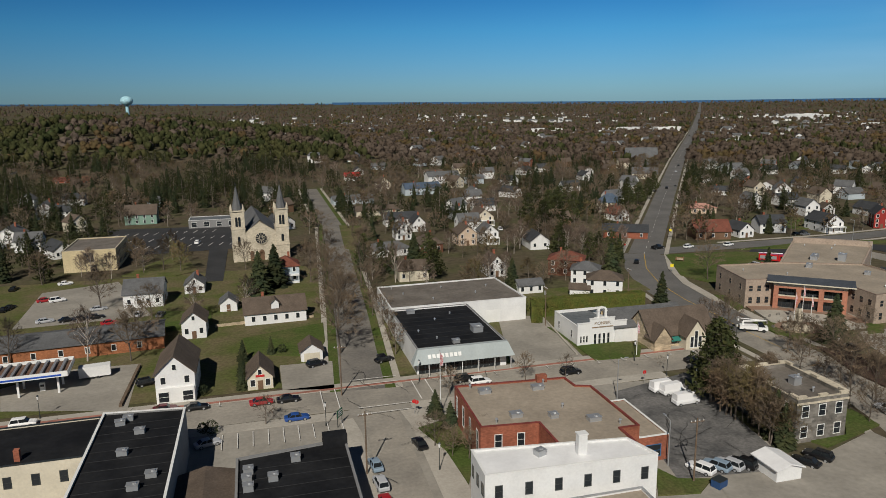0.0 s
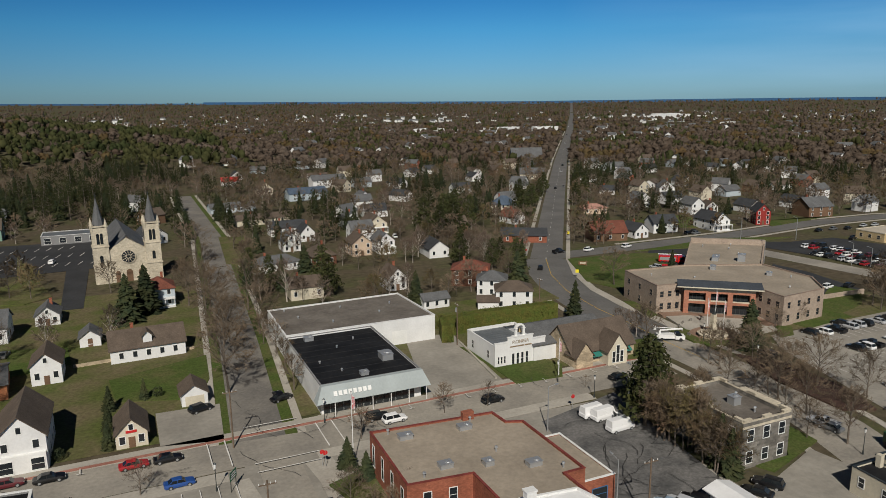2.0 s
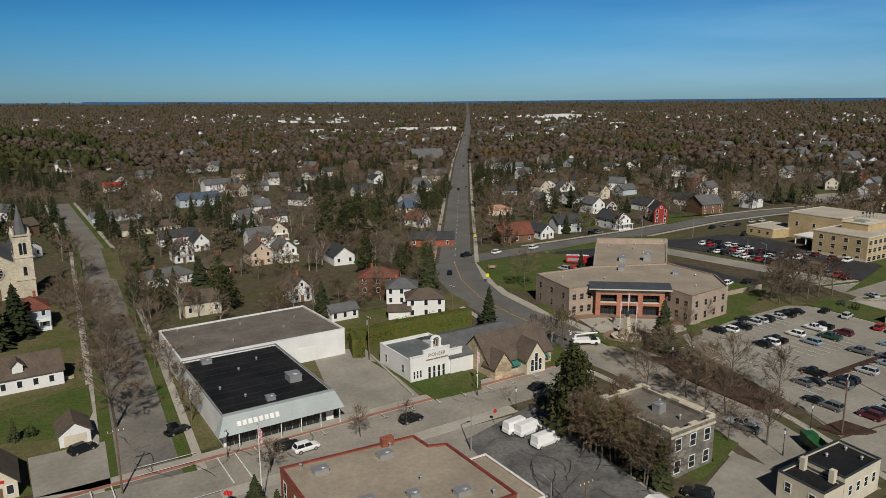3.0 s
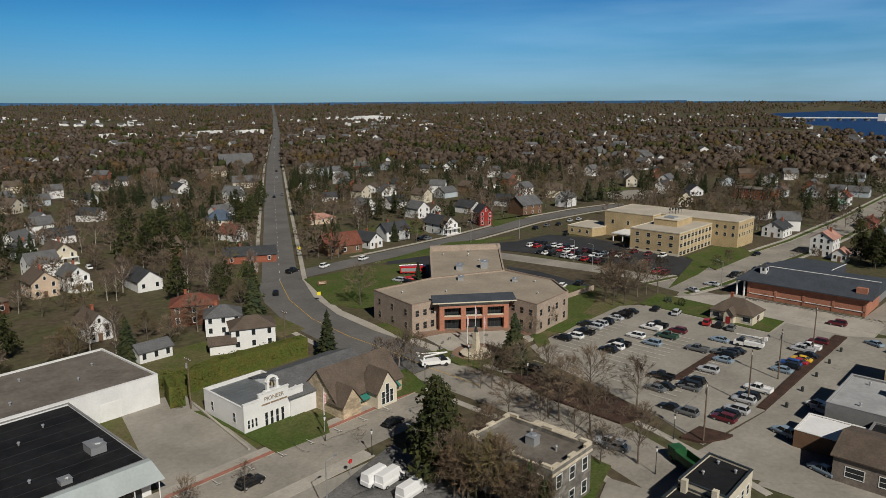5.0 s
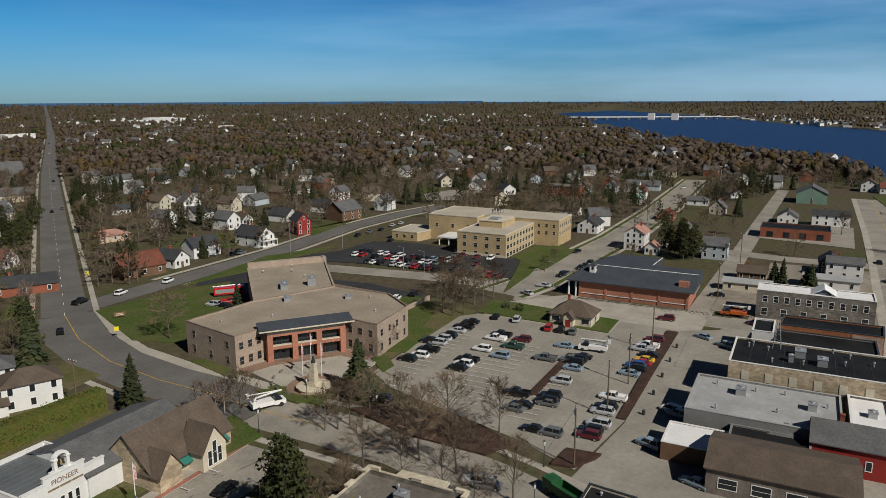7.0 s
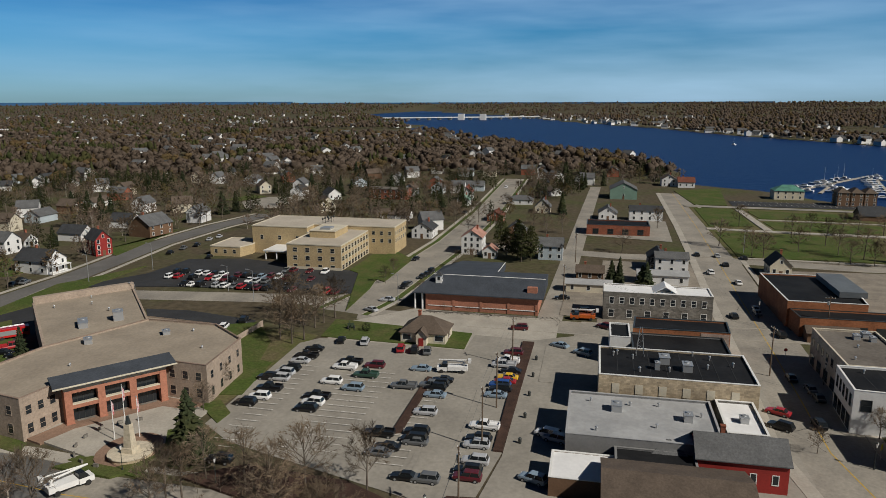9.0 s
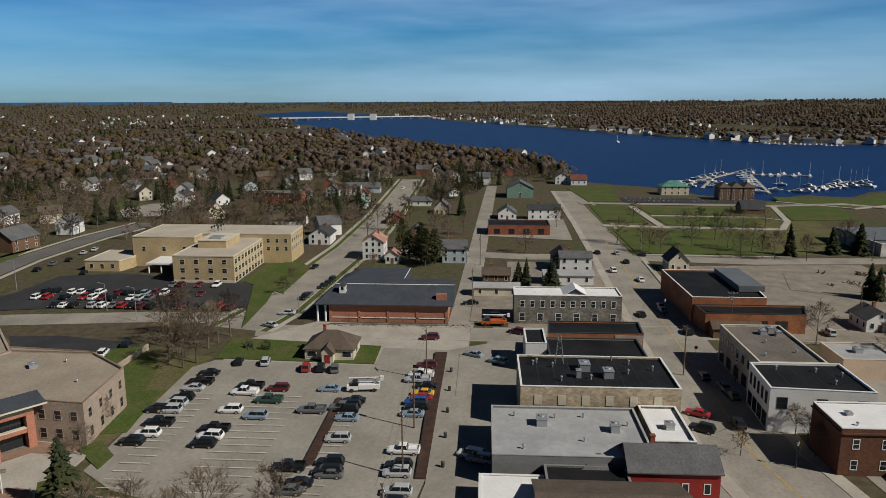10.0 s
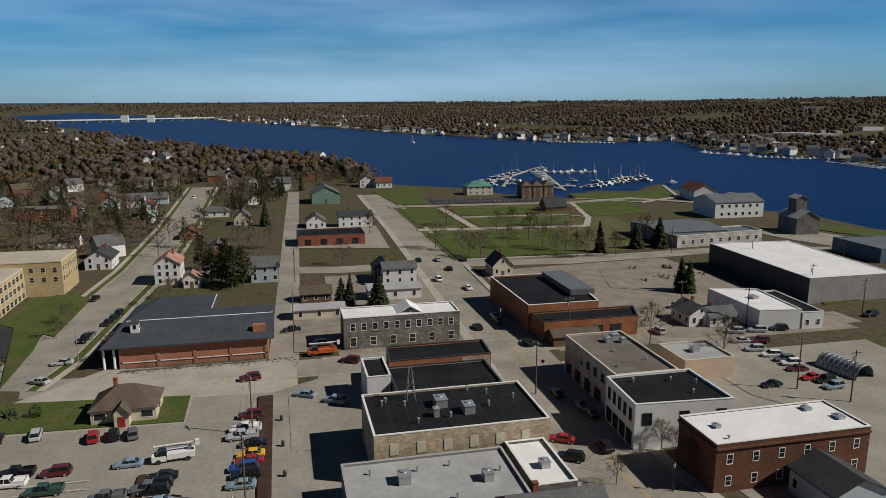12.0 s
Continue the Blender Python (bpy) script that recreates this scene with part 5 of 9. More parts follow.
# -- small visitor pavilion with a hipped roof
pav = house("small cream pavilion with a brown hipped roof", 203.5, 112.2, 8.6, 11.4, 3.0, 3.0, CREAM, SH_BROWN, 0, hip=True, front=1, sides=2, chimney=True, name="pavilion", wsize=(2.0, 1.3))
a, r = gable_shapes(2.6, 2.4, 2.8, 1.5)
pw = part("entrance_gable", a, CREAM, pav, "small gabled entrance", pose(-5.0, 0.0, 0, 0, 0, -90))
part("roof", r, SH_BROWN, pw)
s = Shape()
s.box(-0.6, -1.28, 0, 0.6, -1.2, 2.1)
part("red_door", s, REDPAINT, pw)

# -- downtown blocks
b1 = flat_building("cream-walled shop block with a black tar roof", [(-60, 108.2), (-27.6, 108.6), (-27.6, 123.0), (-60, 122.6)], 8.0, CREAM, ROOF_BLACK, 0.2, DARKMETAL)
windows(b1, (-60, 108.2), (-27.6, 108.6), 8, 4.6, 0.9, 1.6, 3.0, trim=DARKMETAL)
s = Shape()
s.box(-0.4, -0.4, 0, 0.4, 0.4, 2.0)
part("chimney", s, RED, b1, "brick chimney", pose(-37.0, 110.5, 7.6))
b2 = flat_building("black-roofed shop block with a pale side coping", [(-27.4, 90.0), (-14.4, 90.0), (-14.2, 121.5), (-27.4, 123.0)], 8.6, GREYPAINT, ROOF_BLACK, 0.3, TRIM)
for x, y in ((-24, 118), (-23, 119.5), (-20.5, 114), (-22, 107), (-17, 99), (-19, 96)):
    roof_unit(b2, x, y, 8.3, 1.5, 1.0, 0.8, random.uniform(-10, 10))
b3 = flat_building("low shop with a black membrane roof", [(-5.8, 80.0), (11.2, 80.0), (11.2, 107.6), (-5.8, 105.5)], 6.0, GREYPAINT, ROOF_BLACK, 0.3)
for x, y in ((-4.0, 101), (-4.2, 98.5), (-4.0, 96), (-0.5, 98), (3, 103)):
    roof_unit(b3, x, y, 5.7, 1.4, 1.1, 1.0)
s = Shape()
s.box(7.5, 105.5, 5.6, 11.3, 107.7, 7.6)
part("parapet_block", s, ROOF_BLACK, b3)
b4 = house("low annexe with a faded brown shingle roof", -10.2, 94.0, 8.2, 21.0, 4.6, 1.0, GREYPAINT, SH_BROWN, 0, front=0, sides=0, chimney=False, door=False, name="annexe")
bank = flat_building("red brick bank with a pale flat roof", [(33.4, 121.0), (32.8, 103.2), (42.6, 102.2), (42.6, 90.8), (54.6, 90.8), (54.6, 96.6), (58.0, 96.6), (57.9, 114.0), (55.2, 115.0), (54.9, 119.2)], 7.0, RED, ROOF_TAN, 0.25, surface("dark_red_coping", (0.22, 0.05, 0.04), 0.6, 2, 0.3))
windows(bank, (33.4, 121.0), (32.8, 103.2), 4, 2.0, 1.0, 3.6, 2.0)
windows(bank, (32.8, 103.2), (42.6, 102.2), 2, 3.2, 1.1, 2.2, 3.0)
for x, y, w in ((38, 117, 2.2), (48, 116, 2.2), (49, 107, 0), (40, 106, 2.0), (46, 104, 1.4), (52, 101, 2.2), (36, 119.5, 0), (50, 118, 0), (55.5, 98.5, 0), (36, 104.5, 0)):
    if w:
        roof_unit(bank, x, y, 6.75, w, 1.4, 0.7)
    else:
        vent_pipe(bank, x, y, 6.75, 0.7)
s = Shape()
s.box(-1.0, -0.5, 0, 1.0, 0.5, 1.6)
part("chimney", s, RED, bank, "brick chimney", pose(50.0, 119.0, 6.6))
bank2 = flat_building("low brick drive-through annexe with a broad pale roof", rect(58.2, 96.8, 63.6, 111.6), 4.6, RED, ROOF_TAN, 0.15, TRIM)
windows(bank2, (58.2, 96.8), (63.6, 96.8), 1, 1.0, 2.6, 2.0, 1.4, trim=surface("blue_trim", (0.05, 0.16, 0.35), 0.6, 1, 0.2))
wf = flat_building("white two-storey shop with a white membrane roof", [(27.8, 85.7), (54.0, 84.6), (52.2, 90.4), (28.1, 93.3)], 8.6, WHITE, WHITEROOF, 0.2, TRIM)
windows(wf, (28.1, 93.3), (27.8, 85.7), 3, 5.0, 0.9, 1.7, 1.2, trim=DARKMETAL)
windows(wf, (27.8, 85.7), (54.0, 84.6), 6, 5.0, 0.9, 1.7, 2.0, trim=DARKMETAL)
wfr = flat_building("low rear wing with a pale railed roof", [(34.0, 70.0), (50.0, 70.0), (50.0, 82.0), (34.0, 82.0)], 5.4, WHITE, ROOF_TAN, 0.3, STEEL)
s = Shape()
s.box(-0.7, -0.5, 0, 0.7, 0.5, 3.2)
s.box(-0.8, -0.6, 3.2, 0.8, 0.6, 3.4)
part("chimney", s, WHITE, wf, "white painted chimney", pose(43.5, 88.2, 8.3))
roof_unit(wf, 37.5, 89.5, 8.4, 1.5, 1.2, 0.8, 20)
lib = flat_building("fieldstone hall with pale crenellated parapets and dark roof", rect(87.6, 95.4, 98.2, 111.0), 8.2, STONE, ROOF_OLD, 0.7, LIMESTONE)
CREN = Shape()
CREN.box(-0.8, -0.25, 0, 0.8, 0.25, 0.35)
CREN.box(-0.88, -0.3, 0.35, 0.88, 0.3, 0.47)
cren = CREN.mesh("merlon", LIMESTONE)
for x, y, a in ((88.5, 95.55, 0), (97.3, 95.55, 0), (88.5, 110.85, 0), (97.3, 110.85, 0), (92.9, 110.85, 0), (92.9, 95.55, 0)):
    part("merlon", cren, None, lib, at=pose(x, y, 8.3, 0, 0, a))
for y in (96.4, 103.2, 110.0):
    for x in (87.75, 98.05):
        part("merlon", cren, None, lib, at=pose(x, y, 8.3, 0, 0, 90))
part("bay", Shape().box(98.25, 99.5, -0.2, 100.2, 106.8, 7.6), STONE, lib, "square fieldstone bay")
part("bay_coping", Shape().box(98.3, 99.3, 7.6, 100.4, 107.0, 7.9), LIMESTONE, lib)
part("string_course", Shape().box(87.45, 95.25, 7.2, 98.35, 95.38, 7.55), LIMESTONE, lib)
for z in (1.0, 4.8):
    windows(lib, (87.6, 95.4), (98.2, 95.4), 3, z, 1.3, 2.0, 1.8)
    windows(lib, (98.2, 95.4), (98.2, 111.0), 4, z, 1.3, 2.0, 2.2)
    windows(lib, (87.6, 111.0), (87.6, 95.4), 4, z, 1.3, 2.0, 2.2)
roof_unit(lib, 93.5, 103.0, 7.5, 1.6, 1.6, 1.4)
for x, y in ((96, 105), (91, 108), (94, 99)):
    vent_pipe(lib, x, y, 7.5)
windows(lib, (100.2, 99.5), (100.2, 106.8), 2, 4.6, 1.2, 1.9, 1.6)
shed = house("small white garden shed", 77.9, 87.9, 4.6, 5.4, 2.3, 0.7, WHITE, WHITEROOF, 0, front=0, sides=0, chimney=False, door=False, name="shed")

st2 = flat_building("two-storey grey stone block with a white roof", rect(229.6, 39.8, 238.6, 68.4), 8.0, STONE, WHITEROOF, 0.2, TRIM)
windows(st2, (229.6, 68.4), (229.6, 39.8), 10, 4.8, 1.1, 1.7, 2.2)
windows(st2, (229.6, 68.4), (229.6, 39.8), 6, 1.0, 1.4, 2.0, 2.2)
windows(st2, (229.6, 39.8), (238.6, 39.8), 3, 4.8, 1.1, 1.7, 1.5)
a, r = gable_shapes(5.5, 6.0, 7.6, 1.6)
part("roof_gable", r, WHITEROOF, st2, "white gabled roof rise", pose(234.6, 52, 0.3, 0, 0, 90))
rb = flat_building("red brick block with a sloping black roof", [(202.2, 40.0), (211.0, 39.4), (211.0, 61.0), (202.0, 61.8)], 6.8, ORANGE, ROOF_BLACK, 0.3, DARKMETAL)
s = Shape()
s.box(202.05, 40.2, 0.5, 202.12, 46.5, 6.4)
part("patched_wall", s, surface("whitewashed_brick", (0.42, 0.32, 0.27), 0.9, 2, 0.3, 0.4, 0.3), rb, "whitewashed patch of brick")
wt = flat_building("narrow white block with a dark roof", rect(194.5, 62.6, 205.0, 67.2), 6.8, WHITE, ROOF_BLACK, 0.3)
lowb = flat_building("low shop with a black tar roof between taller walls", rect(182.9, 41.6, 202.0, 62.3), 5.6, GREYPAINT, ROOF_BLACK, 0.3, DARKMETAL)
blk = flat_building("tan rubble stone block with a black roof and white coping", rect(166.4, 40.9, 182.6, 69.7), 8.4, TANSTONE, ROOF_BLACK, 0.3, TRIM)
for k in range(6):
    s = Shape()
    s.box(-0.7, -0.06, 0, 0.7, 0, 1.9)
    part("bricked_window", s, CREAM, blk, "bricked-up window", pose(166.38, 66.5 - k * 4.3, 4.9, 0, 0, -90))
for x, y, w in ((176, 57, 2.6), (172.5, 53, 2.4), (179, 48, 0), (176, 44, 0), (170, 62, 0), (172, 58.6, 1.2), (171, 56.4, 0), (177, 63, 0), (179, 66, 0), (178, 66.8, 0), (174, 49, 0), (181, 51, 0)):
    if w:
        roof_unit(blk, x, y, 8.1, w, w * 0.75, 1.4)
    else:
        vent_pipe(blk, x, y, 8.1, 0.8)
s = Shape()
for x in (-0.8, 0.8):
    for y in (-0.8, 0.8):
        s.tube((x, y, 0), (x * 0.25, y * 0.25, 6), 0.06, 0.05, 5)
for z in (1.2, 2.6, 4.0):
    f = 1 - z / 8
    for a, b in (((-1, -1), (1, -1)), ((1, -1), (1, 1)), ((1, 1), (-1, 1)), ((-1, 1), (-1, -1))):
        s.tube((a[0] * 0.8 * f, a[1] * 0.8 * f, z), (b[0] * 0.8 * f, b[1] * 0.8 * f, z + 0.9), 0.03, 0.03, 4)
part("mast", s, STEEL, blk, "small steel lattice mast", pose(179.5, 61.5, 8.1))
grey = flat_building("low block with a grey membrane roof and patched walls", rect(146.2, 49.8, 164.4, 75.0), 5.4, GREYPAINT, ROOF_GREY, 0.35, ROOF_GREY)
for x, y, w in ((158, 66.5, 2.2), (156, 54.5, 1.8), (161, 71, 0), (160.5, 64, 0), (161, 59, 0), (152, 60, 0), (158, 52, 0), (149, 70, 0)):
    if w:
        roof_unit(grey, x, y, 5.05, w, w * 0.8, 1.3)
    else:
        vent_pipe(grey, x, y, 5.05, 0.6)
ws = flat_building("small block with a white membrane roof", rect(152.4, 42.0, 166.2, 48.6), 5.2, STONE, WHITEROOF, 0.4, TRIM)
roof_unit(ws, 158, 45.0, 4.8, 1.6, 1.4, 1.0)
rh = house("red painted two-storey shop with grey shingle roof", 147.0, 47.8, 8.0, 13.4, 5.0, 2.4, REDPAINT, SH_GREY, 0, front=2, sides=4, chimney=True, name="shop", wsize=(0.8, 1.5))
sr = house("low red shed with a grey hipped roof", 148.0, 58.4, 7.5, 7.2, 3.2, 1.8, REDPAINT, SH_GREY, 0, hip=True, front=0, sides=1, chimney=False, name="shed")
br = house("long brown shop with a low brown roof", 134.0, 58.6, 13.0, 20.6, 4.4, 1.8, surface("taupe_siding", (0.20, 0.17, 0.145), 0.8, 4, 0.4), SH_BROWN, 0, front=2, sides=0, chimney=False, name="shop")
windows(br, (-6.5, 10.3), (-6.5, -10.3), 4, 1.4, 2.6, 1.6, 3.2)
we = flat_building("low store with a white corrugated roof", rect(135.2, 67.2, 144.0, 77.0), 3.3, BROWNSIDE, WHITEROOF, 0.1, TRIM)
lw = flat_building("low black-roofed store behind the grey block", rect(138.5, 54.5, 146.0, 67.0), 4.0, GREYPAINT, ROOF_BLACK, 0.2)
cr = flat_building("white corner shop with a dark felt roof", [(102.6, 83.4), (102.2, 76.0), (112.6, 76.2), (113.4, 83.2)], 5.2, CREAM, ROOF_BLACK, 0.35, DARKMETAL)
windows(cr, (102.2, 76.0), (112.6, 76.2), 4, 2.0, 0.9, 1.5, 1.8)
for x, y in ((110.5, 78.0), (107.0, 81.5), (111.5, 81.0)):
    vent_pipe(cr, x, y, 4.85, 0.4)
cr2 = flat_building("lower shop wing with a dark felt roof", [(97.6, 83.5), (97.0, 76.0), (102.1, 76.0), (102.5, 83.4)], 4.4, CREAM, ROOF_BLACK, 0.3, DARKMETAL)
windows(cr2, (97.6, 83.5), (97.0, 76.0), 2, 1.8, 0.9, 1.5, 1.8)
for y in (77.5, 82.0):
    part("chimney", Shape().box(-0.4, -0.4, 0, 0.4, 0.4, 2.0), CREAM, cr2, "stubby pale chimney", pose(101.6, y, 4.1))

wb1 = flat_building("two-storey pale block with a weathered grey roof", rect(181.0, 8.8, 205.2, 22.0), 8.4, surface("pale_render", (0.48, 0.42, 0.34), 0.8, 4, 0.4), ROOF_OLD, 0.4, CREAM)
windows(wb1, (181.0, 22.0), (181.0, 8.8), 2, 4.8, 1.2, 1.6, 2.0)
windows(wb1, (205.2, 22.0), (181.0, 22.0), 7, 4.9, 1.3, 1.6, 2.0, trim=DARKMETAL)
windows(wb1, (205.2, 22.0), (181.0, 22.0), 5, 0.4, 2.6, 2.4, 2.5, trim=DARKMETAL)
for x, y, w in ((202, 12, 2.0), (200, 14.5, 1.6), (199, 11.5, 1.4), (194, 16, 0), (188, 12, 0), (186, 19, 0)):
    if w:
        roof_unit(wb1, x, y, 8.0, w, w * 0.8, 1.0)
    else:
        vent_pipe(wb1, x, y, 8.0, 0.5)
wb2 = flat_building("white-fronted shop block with a black roof and ivy", [(166.6, 6.8), (180.8, 6.8), (180.8, 24.0), (168.0, 24.8)], 8.4, WHITE, ROOF_BLACK, 0.35, TRIM)
windows(wb2, (180.8, 24.0), (168.0, 24.8), 5, 4.8, 1.0, 2.2, 1.8, trim=DARKMETAL)
windows(wb2, (168.0, 24.8), (166.6, 6.8), 3, 4.6, 1.6, 2.0, 2.2, trim=DARKMETAL)
windows(wb2, (180.8, 24.0), (168.0, 24.8), 4, 0.4, 2.2, 2.6, 2.0, trim=DARKMETAL)
for x, y in ((177, 13), (171, 12), (178, 20), (175, 9)):
    vent_pipe(wb2, x, y, 8.05, 0.7)
wb3 = flat_building("brown brick block with a bright white roof", rect(152.4, -8.0, 162.8, 19.6), 8.2, BROWNBRICK, WHITEROOF, 0.15, TRIM)
for z in (1.2, 4.8):
    windows(wb3, (152.4, 19.6), (152.4, -8.0), 6, z, 0.9, 1.5, 2.4)
s = Shape()
s.box(152.15, -8.1, 7.2, 152.38, 19.8, 7.5)
s.box(152.15, 19.62, 7.2, 163, 19.85, 7.5)
part("cornice", s, BROWNBRICK, wb3)
for x, y, w in ((160.5, -2.6, 1.5), (156.5, -5.5, 1.6), (158, 16, 1.2), (154, 16.5, 0)):
    if w:
        roof_unit(wb3, x, y, 8.05, w, w * 0.8, 0.4)
    else:
        vent_pipe(wb3, x, y, 8.05, 0.4)
pe = flat_building("low peach shop with a stained white roof", rect(193.4, -12.4, 204.4, -0.4), 4.8, PEACH, ROOF_GREY, 0.3, CREAM)
roof_unit(pe, 199, -6, 4.5, 1.8, 1.6, 1.0)
bgb = house("blue clapboard house with a dark gabled roof", 146.0, 3.4, 9.0, 9.0, 4.2, 2.2, BLUEGREY, SH_DARK, 90, front=2, sides=2, chimney=False)
brr = flat_building("brick shop block with black roof and white trim", [(233.0, 1.0), (264.8, -2.4), (264.8, 21.2), (233.0, 20.6)], 7.2, ORANGE, ROOF_BLACK, 0.4, TRIM)
part("metal_shed_roof", Shape().prism(rect(240, -1, 262, 6), 7.0, 8.6), METALROOF, brr, "pale metal roof lantern")
brf = flat_building("orange brick garage with dark roofs and tall doors", [(224.6, -6.0), (232.9, -9.0), (232.9, 20.0), (224.6, 19.4)], 5.2, ORANGE, ROOF_BLACK, 0.4, DARKMETAL)
for k in range(3):
    s = Shape()
    s.box(-1.5, -0.06, 0, 1.5, 0, 3.4)
    for q in range(4):
        s.box(-1.5, -0.09, 0.8 * q + 0.6, 1.5, -0.05, 0.8 * q + 0.66)
    part("garage_door", s, DARKMETAL, brf, "dark sectional garage door", pose(224.58, 10.0 - k * 5.0, 0, 0, 0, -90))
lean = house("dark brown lean-to porch with a shingle roof", 222.5, 12.5, 4.5, 12, 2.6, 1.2, BROWNSIDE, SH_BROWN, 0, front=0, sides=0, chimney=False, door=False, name="porch")
ware = flat_building("long dark metal warehouse with a white roof", [(239.0, -68.8), (239.0, -99.0), (290.0, -102.0), (292.2, -70.6)], 7.8, BLACKWALL, WHITEROOF, 0.1, TRIM)
s = Shape()
s.face((238.95, -68.8, 0), (238.95, -99.0, 0), (238.95, -99.0, 7.7), (238.95, -68.8, 7.7))
part("block_wall", s, surface("grey_block_wall", (0.30, 0.29, 0.28), 0.85, 4, 0.5, 0.2, 0.1), ware, "grey block end wall")
wsh = flat_building("white workshop with a flat white roof and dark lean-to", [(220.6, -38.6), (219.0, -50.0), (240.0, -52.0), (243.6, -38.4)], 5.4, WHITE, WHITEROOF, 0.2, TRIM)
wsh2 = flat_building("white workshop wing with a black roof", [(218.8, -50.3), (218.4, -56.4), (240.0, -58.0), (240.0, -52.3)], 4.6, WHITE, ROOF_BLACK, 0.3, TRIM)
windows(wsh2, (218.8, -50.3), (218.4, -56.4), 2, 1.2, 0.9, 1.3, 1.5)
roof_unit(wsh, 232, -45, 5.2, 2.4, 1.6, 0.7)
quon = thing("quonset_hut", "ribbed corrugated steel quonset hut", "hut", pose(191.0, -38.5, 0, 0, 0, 100) @ Matrix.Diagonal((0.85, 0.85, 0.85, 1)))
s = Shape()
for k in range(10):
    a0, a1 = math.pi * k / 10, math.pi * (k + 1) / 10
    s.face((-3.2 * math.cos(a0), -6, 3.6 * math.sin(a0)), (-3.2 * math.cos(a0), 6, 3.6 * math.sin(a0)), (-3.2 * math.cos(a1), 6, 3.6 * math.sin(a1)), (-3.2 * math.cos(a1), -6, 3.6 * math.sin(a1)))
part("shell", s, surface("corrugated_steel", (0.32, 0.36, 0.38), 0.45, 2, 0.4, 0.2, 0.2, 0, 0.6), quon)
for k in range(9):
    s = Shape()
    for q in range(10):
        a0, a1 = math.pi * q / 10, math.pi * (q + 1) / 10
        s.tube((-3.25 * math.cos(a0), 0, 3.65 * math.sin(a0)), (-3.25 * math.cos(a1), 0, 3.65 * math.sin(a1)), 0.14, 0.14, 4, False)
    part("rib", s, STEEL, quon, at=pose(0, -5.6 + k * 1.4, 0))
block(rect(185, -43, 197, -34))

# -- waterfront
gran = thing("granary", "tall weathered wooden granary with a pale metal roof", "granary", pose(341.5, -148.5, 0, 0, 0, -97))
block(rect(327, -156, 347, -133))
a, r = gable_shapes(11, 14.5, 7.5, 3.2)
part("wall", a, OLDWOOD, gran)
part("roof", r, ROOF_GREY, gran)
a, r = gable_shapes(5.2, 6, 15.5, 1.4)
tow = part("head_house", a, OLDWOOD, gran, "boarded head house", pose(0, 2, 0))
part("roof", r, ROOF_GREY, tow)
condo = house("long white three-storey inn with a grey roof", 394.0, -148.0, 20.0, 28.0, 8.0, 3.0, WHITE, METALROOF, 0, front=4, sides=6, floors=2, chimney=False, name="inn", wsize=(1.4, 1.5))
inn2 = house("white boathouse with a red-brown roof", 452.6, -167.8, 14.0, 22.0, 6.0, 4.0, WHITE, SH_RED, 80, front=3, sides=4, floors=2, chimney=False, name="boathouse")
gl = house("long low warehouse with a blue-grey metal roof", 343.0, -88.0, 28.0, 30.0, 5.0, 1.2, GREYPAINT, METALROOF, 0, front=0, sides=4, chimney=False, door=False, name="warehouse")
gl2 = flat_building("long pale office with a grey roof and a row of windows", [(321.0, -75.0), (326.0, -118.0), (338.0, -117.0), (333.0, -74.0)], 5.0, surface("pale_siding", (0.55, 0.53, 0.50), 0.7, 4, 0.4), METALROOF, 0.4, TRIM)
windows(gl2, (321.0, -75.0), (326.0, -118.0), 9, 1.4, 1.4, 1.6, 3.0)
blr = flat_building("low blue metal shed", [(279.0, -133.0), (276.0, -160.0), (300.0, -164.0), (303.0, -133.0)], 5.5, surface("blue_metal", (0.14, 0.20, 0.27), 0.5, 4, 0.4), METALROOF, 0.2)
shop = flat_building("low brick shop with a black roof beside an empty lot", rect(358.5, 47.5, 373.0, 75.0), 4.6, RED, ROOF_BLACK, 0.3, DARKMETAL)
windows(shop, (358.5, 75.0), (358.5, 47.5), 4, 0.6, 2.4, 2.2, 4.0, trim=DARKMETAL)
gh = house("green clapboard hall with a grey gabled roof", 490.0, 55.0, 16.0, 18.0, 6.0, 4.0, GREENPAINT, SH_GREY, -90, front=1, sides=2, chimney=False, name="hall")
for k in range(3):
    house("brown three-storey waterfront condominium", 481.0, -66.0 - k * 7.0, 6.4, 10.0, 8.0, 2.4, BROWNSIDE, SH_BROWN, -90, hip=True, front=2, sides=2, floors=3, chimney=False, name="condominium", group="waterfront condominiums")
gr = house("marina clubhouse with a green metal roof", 505.0, -43.0, 11.0, 17.0, 5.5, 3.0, CREAM, surface("green_metal_roof", (0.10, 0.26, 0.20), 0.6, 3, 0.4), 0, hip=True, front=2, sides=4, floors=2, chimney=False, name="clubhouse")

# -- the twin-spired church
church = thing("church", "pale limestone church with twin grey spires and a rose window", "church", pose(1.0, 277.0, 0, 0, 0, 4))
block(rect(-14, 268, 18, 325))
part("nave", Shape().prism(rect(-7.5, 3, 7.5, 42), -0.3, 8.5), LIMESTONE, church)
a, r = gable_shapes(15.5, 40, 8.4, 7.0)
part("nave_roof", r, SH_GREY, church, "grey slate nave roof", pose(0, 22.5, 0))
s = Shape()
s.v += [(-7, 0.6, -0.3), (7, 0.6, -0.3), (7, 0.6, 10.0), (0, 0.6, 14.8), (-7, 0.6, 10.0), (-7, 3, -0.3), (7, 3, -0.3), (7, 3, 10.0), (0, 3, 14.8), (-7, 3, 10.0)]
